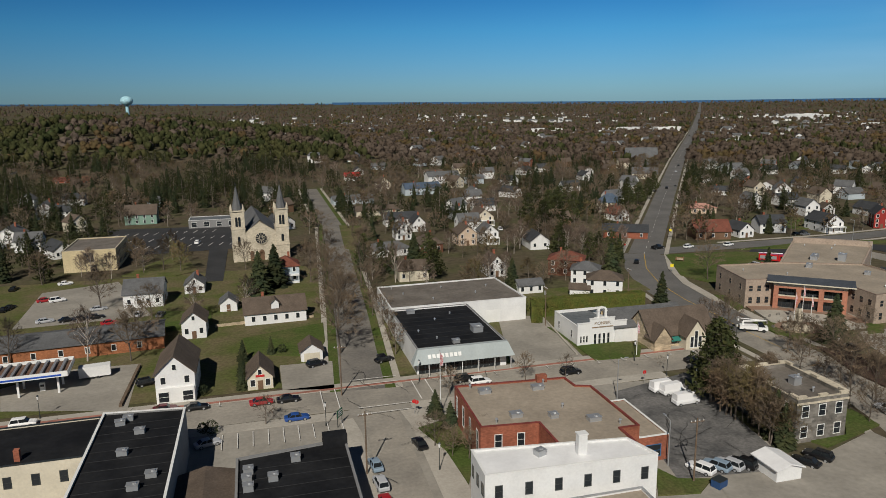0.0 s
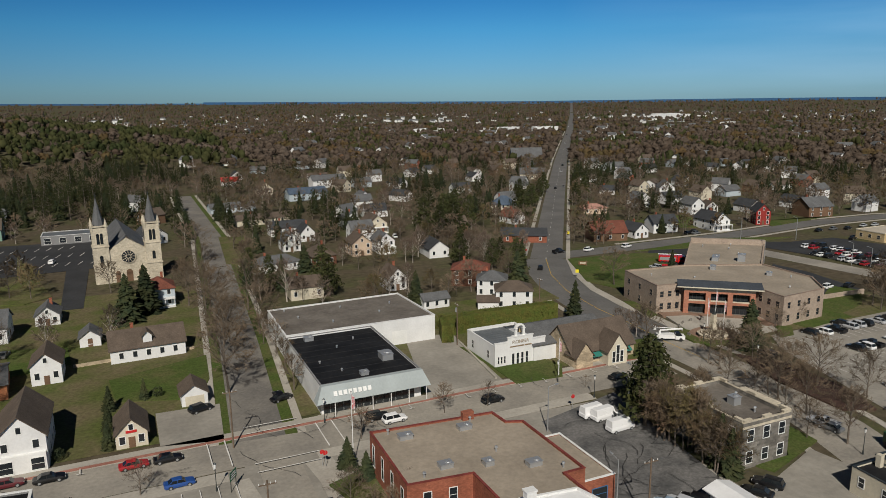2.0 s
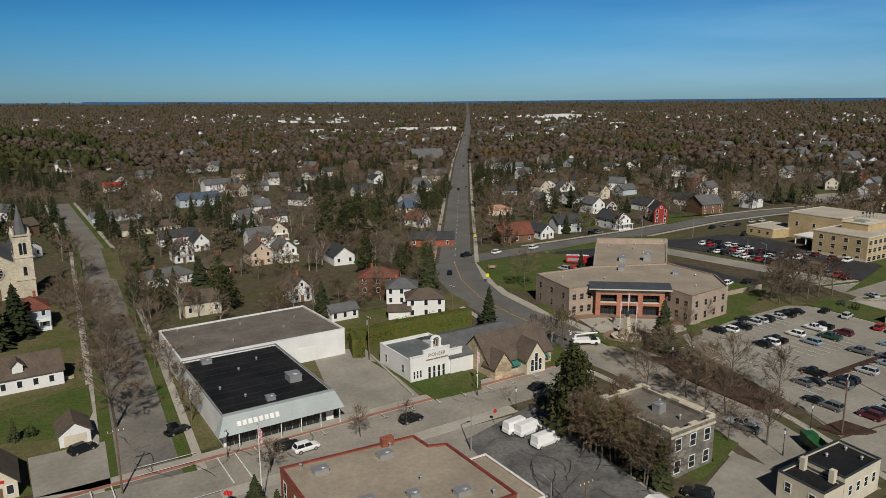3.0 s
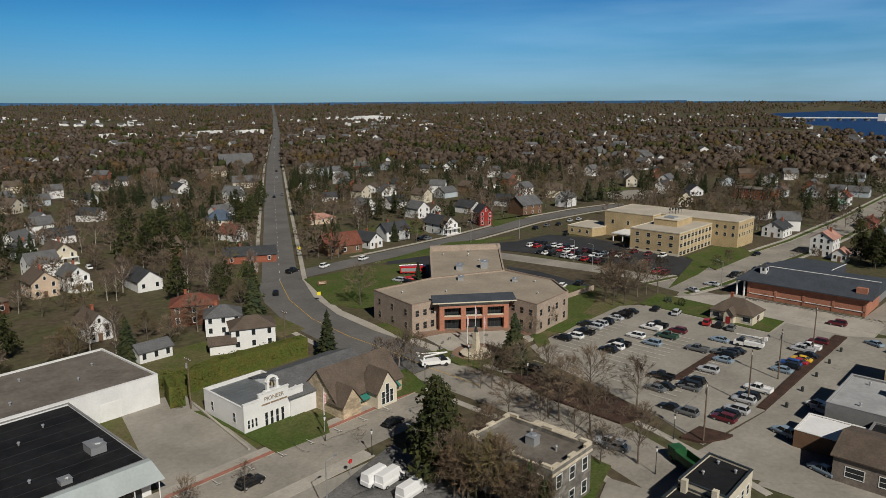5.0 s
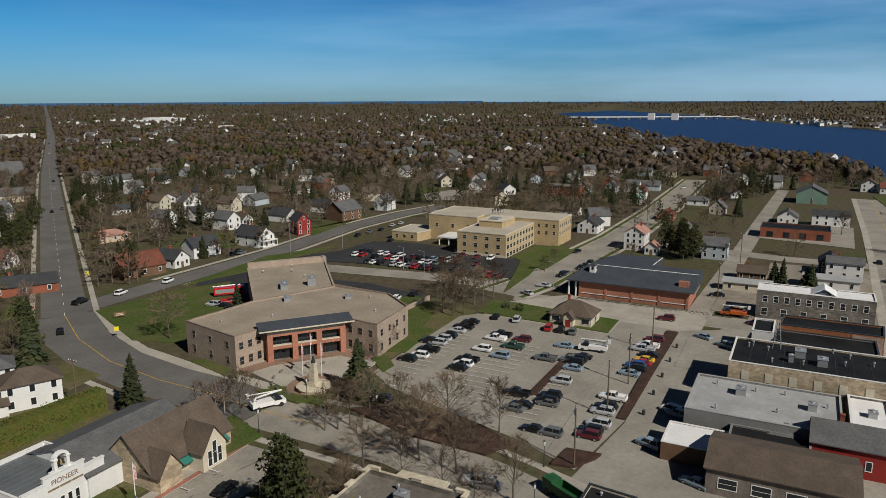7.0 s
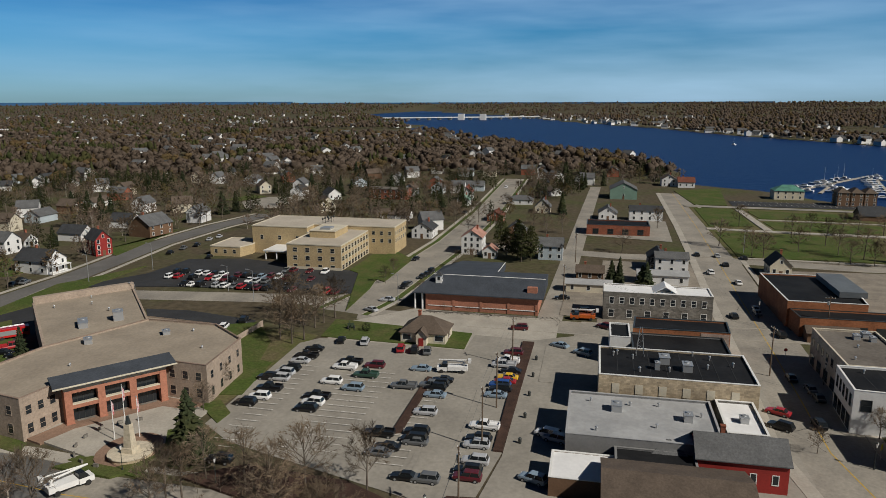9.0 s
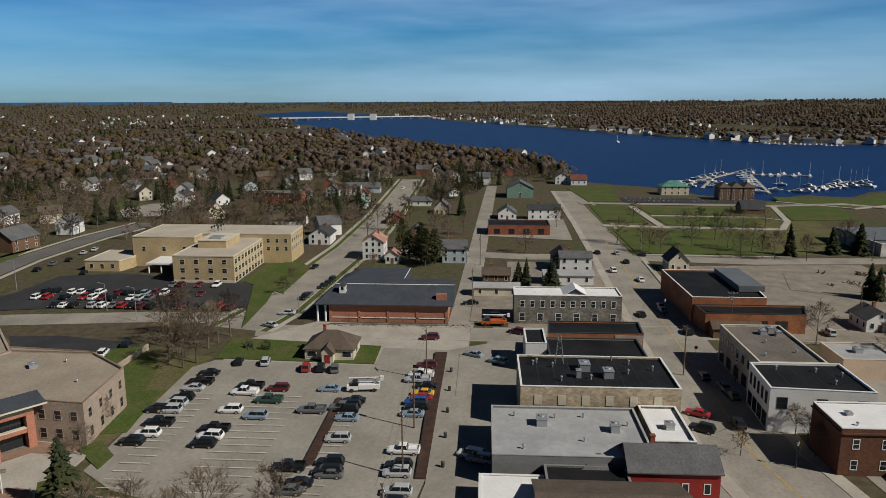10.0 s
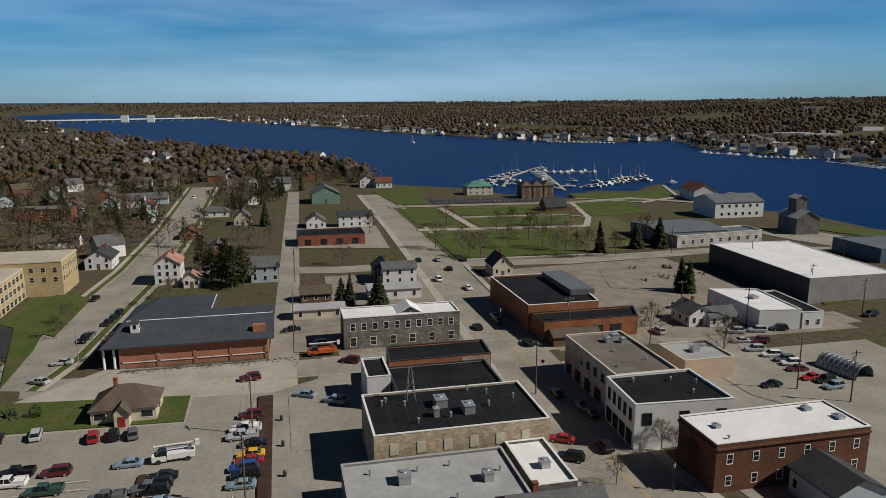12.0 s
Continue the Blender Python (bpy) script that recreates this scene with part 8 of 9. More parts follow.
def bare_tree(height, seed, spread_=0.34, limbs=13, fuzz=1.0, twigs=13, forks=8):
    """Trunk with limbs, and the rounded crown of fine branches and twigs, as two shapes."""
    rnd = random.Random(seed)
    t, c = Shape(), Shape()
    r0 = height * 0.012 + 0.03
    fork = Vector((rnd.uniform(-0.2, 0.2), rnd.uniform(-0.2, 0.2), height * rnd.uniform(0.2, 0.28)))
    top = Vector((rnd.uniform(-0.6, 0.6), rnd.uniform(-0.6, 0.6), height * 0.8))
    t.tube((0, 0, -0.2), fork, r0 * 1.15, r0 * 0.85, 6, False)
    t.tube(fork, top, r0 * 0.8, r0 * 0.15, 5, False)
    mid, wide, tall = height * 0.56, height * spread_ * 1.12, height * 0.43

    def shell(u, v, f):
        return Vector((math.cos(u) * math.cos(v) * wide * f, math.sin(u) * math.cos(v) * wide * f, mid + math.sin(v) * tall * f))

    for k in range(limbs):
        u, v = k * 2.4 + rnd.uniform(-0.4, 0.4), -0.35 + 1.75 * ((k + rnd.random()) / limbs)
        a = fork.lerp(top, max(0.0, 0.75 * k / limbs + rnd.uniform(-0.1, 0.05)))
        b = shell(u, v, rnd.uniform(0.72, 0.92))
        k1 = a.lerp(b, 0.5) + Vector((rnd.uniform(-0.3, 0.3), rnd.uniform(-0.3, 0.3), height * 0.03))
        t.tube(a, k1, r0 * 0.34, r0 * 0.2, 4, False)
        t.tube(k1, b, r0 * 0.2, r0 * 0.06, 3, False)
        for q in range(forks):
            g = 0.25 + 0.75 * q / forks
            p = a.lerp(k1, g * 2) if g < 0.5 else k1.lerp(b, g * 2 - 1)
            e = p.lerp(shell(u + rnd.uniform(-0.75, 0.75), v + rnd.uniform(-0.5, 0.5), rnd.uniform(0.8, 1.1)), rnd.uniform(0.45, 0.95))
            c.tube(p, e, r0 * 0.09, 0.012, 3, False)
            for w in range(twigs):
                o = p.lerp(e, rnd.uniform(0.2, 1.0))
                d2 = (e - p).normalized() * 0.8 + Vector((rnd.uniform(-1, 1), rnd.uniform(-1, 1), rnd.uniform(-0.4, 0.9)))
                tip = o + d2.normalized() * height * rnd.uniform(0.05, 0.11)
                n = (tip - o).orthogonal().normalized() * 0.033 * fuzz
                c.face(tuple(o - n), tuple(o + n), tuple(tip))
    return t, c


def spruce(height, seed, wide=0.26, rows=24, most=15):
    """A spruce with drooping, shaggy boughs in tiers."""
    rnd = random.Random(seed)
    t, c = Shape(), Shape()
    t.tube((0, 0, -0.2), (0, 0, height * 0.9), height * 0.016 + 0.06, 0.04, 6, False)
    for k in range(rows):
        f = k / rows
        z = height * (0.07 + 0.9 * f)
        R = height * wide * (1 - f) ** 0.8 + 0.2
        n = int(most - (most - 6) * f)
        for q in range(n):
            a = 2 * math.pi * (q + rnd.random()) / n
            rr = R * rnd.uniform(0.55, 1.12)
            drop = rr * rnd.uniform(0.15, 0.45)
            u = Vector((math.cos(a), math.sin(a), 0))
            w = Vector((-math.sin(a), math.cos(a), 0)) * (rr * rnd.uniform(0.16, 0.28) + 0.1)
            root = u * rr * 0.15 + Vector((0, 0, z + height * 0.035))
            tip = u * rr + Vector((0, 0, z - drop + height * 0.012))
            m = u * rr * 0.62 + Vector((0, 0, z - drop * 0.45))
            c.face(tuple(root), tuple(m - w - Vector((0, 0, 0.12))), tuple(tip))
            c.face(tuple(root), tuple(tip), tuple(m + w - Vector((0, 0, 0.12))))
            c.face(tuple(m - w * 0.9), tuple(m + w * 0.9), tuple(u * rr * 0.8 + Vector((0, 0, z - drop - height * 0.05))))
    c.face((0.15, 0, height * 0.93), (-0.1, 0.12, height * 0.93), (0, 0, height))
    return t, c


def white_pine(height, seed, clumps=52, leaves=24, wide=0.27):
    """A full old pine: an uneven tapering crown of needle clumps on flat boughs, with gaps."""
    rnd = random.Random(seed)
    t, c = Shape(), Shape()
    t.tube((0, 0, -0.2), (0, 0, height * 0.94), height * 0.018 + 0.05, 0.05, 6, False)
    for k in range(clumps):
        f = (k + rnd.random()) / clumps
        z = height * (0.16 + 0.8 * f)
        R = height * wide * (0.12 + 0.95 * (1 - f) ** 0.75) * (1.0 if f > 0.15 else 0.8) * rnd.uniform(0.3, 1.1)
        a = k * 2.4 + rnd.uniform(-0.6, 0.6)
        at = Vector((math.cos(a) * R, math.sin(a) * R, z))
        t.tube((0, 0, z - height * 0.02), at, 0.06, 0.03, 3, False)
        size = height * rnd.uniform(0.06, 0.105) * (1.15 - 0.5 * f)
        for q in range(leaves):
            d = Vector((rnd.gauss(0, 1), rnd.gauss(0, 1), rnd.gauss(0.2, 0.8))).normalized()
            p = at + Vector((d.x * size, d.y * size, d.z * size * 0.55)) * rnd.uniform(0.7, 1.2)
            u = (d.orthogonal().normalized() + Vector((rnd.uniform(-0.8, 0.8), rnd.uniform(-0.8, 0.8), rnd.uniform(-0.5, 0.5)))).normalized() * size * 0.34
            w = (d.cross(u).normalized() + d * rnd.uniform(-0.4, 0.6)) * size * 0.28
            c.face(tuple(p - u), tuple(p + u * 0.6 - w), tuple(p + w + d * size * 0.2))
    return t, c


def leaf_cloud(s, x, y, z, rx, ry, rz, n, size, rnd):
    for k in range(n):
        d = Vector((rnd.gauss(0, 1), rnd.gauss(0, 1), rnd.gauss(0, 1))).normalized()
        f = rnd.uniform(0.75, 1.05)
        p = Vector((x + d.x * rx * f, y + d.y * ry * f, z + d.z * rz * f))
        u = Vector((rnd.uniform(-1, 1), rnd.uniform(-1, 1), rnd.uniform(-1, 1))).normalized() * size
        w = u.orthogonal().normalized() * size * 0.6
        s.face(tuple(p - u), tuple(p + w), tuple(p + u))


def model(kind, height, seed, v=0):
    if kind == "bare":
        (t, c), bark, leaf, words = bare_tree(height, seed, (0.34, 0.4, 0.3, 0.37)[v]), BARK, TWIG, "tall leafless tree with grey-brown twigs"
    elif kind == "bud":
        (t, c), bark, leaf, words = bare_tree(height, seed, fuzz=1.5), BARK, BUDS, "budding tree with yellow-brown twigs"
    elif kind == "birch":
        (t, c), bark, leaf, words = bare_tree(height, seed, 0.28), BIRCH, BIRCH_TWIG, "leafless birch with pale bark"
    elif kind == "bush":
        (t, c), bark, leaf, words = bare_tree(height, seed, 0.6, 8, 1.2), BARK, TWIG, "low leafless bush"
    elif kind == "white_pine":
        (t, c), bark, leaf, words = white_pine(height, seed), BARK, PINE_NEEDLE, "full old pine with dark olive needle clumps"
    else:
        (t, c), bark, leaf, words = spruce(height, seed, (0.24, 0.33, 0.28, 0.36)[v]), BARK, NEEDLE, "dark green spruce with drooping boughs"
    ob = thing("bush" if kind == "bush" else "tree", words, "bush" if kind == "bush" else "tree", pose(0, 0, 0))
    part("trunk", t, bark, ob)
    part("crown", c, leaf, ob)
    return ob


SETS = {}


def tree(kind, x, y, height, z=0.0):
    """One of a few models of a kind, scaled to the height."""
    v = TREES.randrange(4)
    f = height / 12.0
    m = pose(x, y, z, TREES.uniform(-2, 2), TREES.uniform(-2, 2), TREES.uniform(0, 360))
    if (kind, v) not in SETS:
        ob = model(kind, 12.0, v * 17 + len(kind), v)
        SETS[kind, v] = ob
    else:
        ob = copy_thing(SETS[kind, v], m)
    ob.matrix_basis = m @ Matrix.Diagonal((f * TREES.uniform(0.9, 1.15), f * TREES.uniform(0.9, 1.15), f, 1))
    return ob


def grove(kind, height, places):
    for x, y in places:
        tree(kind, x, y, height * TREES.uniform(0.88, 1.12))


grove("pine", 14.5, ((-0.8, 227.0), (4.7, 234.1)))
grove("pine", 12.5, ((76.8, 206.2), (108.5, 172.4), (135.0, 137.3), (160.2, 193.0), (112.4, 208.5), (48.3, 304.3)))
grove("white_pine", 17, ((119.8, 301.8), (124.8, 297.1), (132.0, 297.7), (142.8, 321.4), (135.4, 316.6), (147.4, 314.4)))
grove("white_pine", 14.5, ((189.8, 338.4), (209.1, 359.6), (225.8, 378.0), (180.5, 319.8), (209.1, 373.5), (247.2, 407.3), (233.1, 351.7), (252.4, 370.4), (268.7, 401.7)))
grove("pine", 9, ((217.9, 263.0), (202.8, 285.9), (197.2, 284.2), (194.7, 288.0), (204.1, 283.9), (268.6, 63.0), (269.2, 65.4), (264.0, 56.1), (263.6, 54.5)))
grove("pine", 12, ((320.6, -41.0), (324.4, -58.7), (324.3, -68.8), (260.9, -40.5), (258.5, -41.6), (413.5, 88.5)))
grove("white_pine", 13, ((307.3, 104.9), (296.7, 98.0), (312.7, 100.7), (299.6, 94.6), (323.1, 109.0), (303.0, 100.0)))
grove("pine", 5.5, ((32.0, 119.0), (30.3, 123.8), (43.9, 107.4), (-5.6, 165.6), (-5.5, 156.4), (-5.7, 148.2), (1.0, 168.4)))
grove("bare", 16, ((17.2, 164.7), (18.6, 182.4), (19.9, 204.1), (21.2, 227.4), (22.0, 194.6), (23.1, 260.9), (30.2, 200.8), (31.3, 224.2), (24.1, 293.1), (18.7, 217.4), (16.0, 236.8)))
grove("bare", 9, ((30.6, 171.5), (31.0, 183.7), (32.3, 200.2), (29.7, 159.7), (29.6, 192.2)))
grove("birch", 13, ((43.3, 228.1), (102.5, 267.3), (117.1, 240.4), (-41.1, 176.3), (-18.9, 204.4), (-4.3, 202.7), (118.5, 243.9), (116.4, 252.0)))
grove("bare", 13, ((-31.1, 173.3), (-46.1, 221.5), (-33.9, 269.8), (-71.5, 260.5), (-57.6, 177.4), (-29.9, 181.1), (-30.1, 205.1)))
grove("bare", 6, ((53.6, 136.1), (62.6, 135.3), (-1.2, 129.5), (35.6, 132.8), (166.4, 20.4), (164.1, 19.1), (158.3, 32.8)))
grove("bare", 6.5, ((29.1, 107.5), (31.6, 105.8), (27.3, 112.2), (35.2, 107.8), (158.6, 20.3), (157.4, 19.0)))
for k in range(20):
    tree(TREES.choice(("bare", "bud", "bare")), TREES.uniform(83.4, 86.6), TREES.uniform(93, 114), TREES.uniform(8.5, 12))
for k in range(7):
    tree("bare", TREES.uniform(91, 100), TREES.uniform(113.5, 121), TREES.uniform(7.5, 10))
grove("white_pine", 15.5, ((86.5, 116.7), (88.6, 118.4), (91.0, 119.4), (84.6, 115.0)))
grove("pine", 9.5, ((85.2, 95.0), (86.0, 98.0)))
grove("bare", 11, ((114.8, 150.0), (128.1, 123.5), (128.4, 113.6), (130.8, 104.5), (120.1, 132.1), (122.4, 131.0), (116.7, 113.1), (116.5, 115.4), (115.4, 105.5), (111.6, 94.2)))
grove("bare", 9, ((128.5, 130.5), (126.5, 118.5), (108.6, 112.0), (107.5, 104.0), (106.8, 98.5), (118.6, 134.0), (110.2, 120.0)))
grove("birch", 8, ((112.7, 158.4), (113.0, 155.4), (116.1, 156.0)))
grove("bare", 13, ((192.5, 144.1), (195.8, 142.2), (205.9, 143.4), (215.1, 141.1), (195.2, 148.4), (210.2, 142.6), (142.9, 199.5), (206.3, 153.4), (213.9, 153.4)))
grove("bush", 3.2, ((124.8, 129.9), (125.5, 126.3), (125.8, 122.4), (124.8, 117.9), (125.5, 114.6), (125.6, 110.9), (125.9, 107.5), (125.8, 104.6), (129.6, 110.7), (131.4, 121.2)))
grove("bush", 2.6, ((25.9, 117.2), (30.2, 117.1), (95.3, 151.4), (95.1, 149.6), (85.6, 134.9), (224.3, 90.5), (228.8, 112.9), (227.1, 105.4), (225.3, 98.0)))
grove("bare", 12, ((324.3, 11.7), (320.4, 8.3), (342.9, 20.9), (335.2, 12.3), (336.1, -8.1), (325.7, -28.3), (351.4, -22.1), (367.1, -13.0), (333.0, -21.6), (375.1, -22.4), (393.8, 4.1), (380.1, 42.6)))
grove("bare", 11, ((316.7, -21.1), (314.9, -28.5), (313.9, -32.7), (311.5, -43.3), (384.0, -38.1), (375.2, -41.8), (380.3, -53.9), (202.4, -16.0), (320.9, 60.6), (382.6, 139.3), (359.9, 141.8)))
grove("bare", 11, ((351.4, 128.1), (379.9, 127.6), (353.4, 113.8), (348.3, 92.2), (358.0, 85.8), (393.1, 157.0), (361.2, 99.2), (378.7, 95.3), (216.9, -5.4), (340.0, -70.7), (374.7, 157.3)))
grove("bare", 7, ((162.8, 146.4), (151.7, 144.4), (199.2, 146.5), (254.8, 138.4), (266.8, 138.8), (287.1, 115.6), (281.8, 119.6), (234.4, 121.1)))

# arborvitae hedge and shrubs
hedge_rnd = random.Random(5)
hd = thing("hedge", "long clipped arborvitae hedge in olive green", "hedge", Matrix())
HEDGE_LINE = [(71.2, 172.6), (72.6, 178.0), (84.0, 180.0), (106.5, 178.4)]
s = Shape()
left, right = strip(HEDGE_LINE, 3.0)
for k in range(3):
    s.prism([right[k], right[k + 1], left[k + 1], left[k]], 0, 4.6)
part("hedge_core", s, HEDGE, hd)
s = Shape()
RUNS = [Vector(a).lerp(Vector(b), k / n) for a, b, n in zip(HEDGE_LINE, HEDGE_LINE[1:], (5, 11, 21)) for k in range(n)]
for p in RUNS:
    leaf_cloud(s, p.x, p.y, 2.5, 1.2, 1.9, 2.7 + hedge_rnd.uniform(-0.4, 0.5), 260, 0.24, hedge_rnd)
part("hedge_leaves", s, HEDGE, hd)
hd2 = thing("hedge", "broad olive arborvitae clump beside the white hall", "hedge", Matrix())
s = Shape()
for k in range(5):
    leaf_cloud(s, 73.5 + k * 1.2, 184.5 - k * 1.3, 1.9, 1.6, 1.6, 2.2, 220, 0.32, hedge_rnd)
part("hedge_leaves", s, HEDGE, hd2)
for x, y, r in ((29.9, 124.7, 1.2), (31.2, 120.9, 0.9), (34.0, 119.1, 1.0), (-10.8, 127.9, 1.6), (-12.4, 128.9, 1.2), (-13.4, 147.4, 1.3), (205.5, 129.0, 1.4), (97.2, 152.8, 1.0), (3.6, 168.8, 1.3)):
    ob = thing("shrub", "round clipped evergreen shrub", "shrub", pose(x, y, 0), "clipped shrubs")
    s = Shape()
    leaf_cloud(s, 0, 0, r * 0.9, r * 0.8, r * 0.8, r * 0.9, 260, 0.22, hedge_rnd)
    s.tube((0, 0, -0.1), (0, 0, r), 0.08, 0.05, 5)
    part("leaves", s, NEEDLE, ob)

# scattered trees of the near streets: the nearest stand by themselves, the rest are one wood
LIGHT = {}
for v in range(3):
    for kind in ("bare", "bud", "birch", "pine", "white_pine"):
        if kind == "pine":
            t, c = spruce(12.0, 90 + v, (0.25, 0.32, 0.28)[v], 15, 11)
        elif kind == "white_pine":
            t, c = white_pine(12.0, 40 + v, 32, 14, 0.32)
        else:
            t, c = bare_tree(12.0, 70 + v, 0.38, limbs=9, forks=5, twigs=7, fuzz=6.0 if kind == "bud" else 5.2)
        LIGHT[kind, v] = [(np.array(q.v), q.f) for q in (t, c)]
GROVES = {}
count, tries, PLACES = 0, 0, {}
while count < 2150 and tries < 40000:
    tries += 1
    x, y = TREES.uniform(-300, 620), TREES.uniform(-30, 640)
    r = math.hypot(x - 30, y - 60)
    if r > 600 or r < 120 or not in_sight(x, y) or inside(x, y, CORE) or not free(x, y, 2.0):
        continue
    cell = (int(x // 6), int(y // 6))
    if cell in PLACES:
        continue
    if x > 300 and shore_distance(x, y) < 8:
        continue
    PLACES[cell] = 1
    hill = x < 20 and y > 400
    n = noise.noise((x / 55, y / 55, 3.0))
    kind = TREES.choice(("pine", "white_pine", "white_pine")) if n > (-0.12 if hill else 0.13) else TREES.choice(("bare", "bare", "bare", "bud", "birch"))
    h = TREES.uniform(7.5, 12.5) * (1.15 if hill else 1.0) * {"birch": 0.9, "pine": 1.15, "white_pine": 1.2}.get(kind, 1.0)
    count += 1
    if r < 235:
        tree(kind, x, y, h)
        continue
    f, a = h / 12.0, TREES.uniform(0, 6.283)
    turn = np.array([[math.cos(a), math.sin(a), 0], [-math.sin(a), math.cos(a), 0], [0, 0, 1]])
    for k, (v, faces) in enumerate(LIGHT[kind, TREES.randrange(3)]):
        vs, fs = GROVES.setdefault((kind, k), ([], []))
        base = sum(len(q) for q in vs)
        vs.append(v @ turn * f + np.array([x, y, land_height(x, y)]))
        fs.extend([tuple(base + q for q in face) for face in faces])
for (kind, k), (vs, fs) in GROVES.items():
    me = bpy.data.meshes.new("street_trees")
    me.from_pydata(np.concatenate(vs).tolist(), [], fs)
    me.materials.append(((BIRCH if kind == "birch" else BARK), {"bare": TWIG, "bud": BUDS, "birch": BIRCH_TWIG, "pine": NEEDLE, "white_pine": PINE_NEEDLE}[kind])[k])
    tagged(new("street_trees", me), "dense mixed trees along the back streets", "trees", kind="stuff")

# ---- woods beyond ----
FAR = random.Random(21)


def brush(v, f, x, y, z, h, w, n):
    """A rounded crown far off: an uneven lumpy dome with a ragged fringe of twigs."""
    rings = 3 if n > 15 else 2
    seg = 7 if n > 30 else 6 if n > 15 else 5
    i0, a0 = len(v), FAR.uniform(0, 6.283)
    for r in range(rings):
        b = -0.55 + 1.3 * r / rings
        for q in range(seg):
            a = a0 + 6.283 * (q + 0.5 * (r % 2) + FAR.uniform(-0.25, 0.25)) / seg
            rr = w * math.sqrt(1 - b * b) * FAR.uniform(0.5, 1.0)
            v.append((x + math.cos(a) * rr, y + math.sin(a) * rr, z + h * (0.58 + 0.38 * b + FAR.uniform(-0.06, 0.06))))
    v.append((x + FAR.uniform(-0.3, 0.3) * w, y + FAR.uniform(-0.3, 0.3) * w, z + h * FAR.uniform(0.78, 0.95)))
    for r in range(rings):
        for q in range(seg):
            p, o = i0 + r * seg + q, i0 + r * seg + (q + 1) % seg
            if r < rings - 1:
                f.append((p, o, o + seg))
                f.append((p, o + seg, p + seg))
            else:
                f.append((p, o, i0 + rings * seg))
    for k in range(n // 3):
        a, b = FAR.uniform(0, 6.283), FAR.uniform(-0.5, 0.98)
        rr = w * math.sqrt(1 - b * b) * 0.8
        px, py, pz = x + math.cos(a) * rr, y + math.sin(a) * rr, z + h * (0.54 + 0.34 * b)
        q, e = w * FAR.uniform(0.08, 0.2), FAR.uniform(0.25, 0.6) * w * (0.4 + math.sqrt(1 - b * b) * 0.6)
        i = len(v)
        v += [(px - math.sin(a) * q, py + math.cos(a) * q, pz), (px + math.sin(a) * q, py - math.cos(a) * q, pz + q * FAR.uniform(-1, 1)), (px + math.cos(a) * e, py + math.sin(a) * e, pz + h * FAR.uniform(0.06, 0.2))]
        f.append((i, i + 1, i + 2))


def cone(v, f, x, y, z, h, w, tiers=4, n=5):
    """A far conifer: a slim ragged cone of tiers."""
    for k in range(tiers):
        g = k / tiers
        i = len(v)
        a0 = FAR.uniform(0, 6)
        zz = z + h * (0.08 + 0.8 * g)
        for q in range(n):
            a = a0 + 6.283 * q / n
            r = w * (1.05 - 0.9 * g) * FAR.uniform(0.7, 1.25)
            v.append((x + math.cos(a) * r, y + math.sin(a) * r, zz - h * 0.1 * FAR.random()))
        v.append((x, y, zz + h * 0.30))
        for q in range(n):
            f.append((i + q, i + (q + 1) % n, i + n))


POOL = {"brown": ([], []), "olive": ([], []), "pine": ([], [])}


def far_tree(x, y, size, n):
    z = land_height(x, y) - 0.2
    hill = x < 110 and 380 < y < 1500
    s = noise.noise((x / 90, y / 90, 3.0)) + 0.6 * noise.noise((x / 22, y / 22, 7.0))
    h = FAR.triangular(5.5, 15.0, 9.5) * size
    if s > (-0.12 if hill else 0.55 if x > 560 and y < 300 else 0.30):
        if hill or FAR.random() < 0.5:
            brush(*POOL["pine"], x, y, z, h * 1.15, h * 0.33, n)
        else:
            cone(*POOL["pine"], x, y, z, h * 1.1, h * 0.26, 4 if size < 1.2 else 2)
    else:
        brush(*(POOL["olive"] if noise.noise((x / 40, y / 40, 11.0)) > 0.25 else POOL["brown"]), x, y, z, h, h * FAR.uniform(0.3, 0.46), n)


def sector(r0, r1, count, size, n, room, low=-52, high=118):
    made = tries = 0
    while made < count and tries < count * 4:
        tries += 1
        r = math.sqrt(FAR.uniform(r0 * r0, r1 * r1))
        a = radians(FAR.uniform(low, high))
        x, y = 30 + r * math.cos(a), 60 + r * math.sin(a)
        if inside(x, y, BAY) or inside(x, y, CORE) or not free(x, y, room):
            continue
        if x > 240 and y < 260 and r < 900 and shore_distance(x, y) < 6:
            continue
        # open fields and clearings
        if r > 1200 and noise.noise((x / 300, y / 300, 5.0)) > 0.22:
            continue
        far_tree(x, y, size, n)
        made += 1


sector(580, 1000, 7600, 1.0, 32, 2.5)
sector(1000, 1700, 11500, 1.05, 16, 2.5)
sector(1700, 2900, 11000, 1.25, 9, 3.0)
sector(2900, 4700, 9500, 1.6, 7, 3.0)
sector(1500, 4750, 7000, 1.4, 8, 3.0, -56, -6)
for key, material, words in (("brown", WOODS_BROWN, "brown leafless woods among the far streets"), ("olive", WOODS_OLIVE, "budding yellow-brown woods among the far streets"), ("pine", WOODS_PINE, "dark green pines among the far streets")):
    me = bpy.data.meshes.new("woods")
    me.from_pydata(POOL[key][0], [], POOL[key][1])
    me.polygons.foreach_set("use_smooth", [True] * len(me.polygons))
    me.materials.append(material)
    tagged(new("woods", me), words, "woods", kind="stuff")

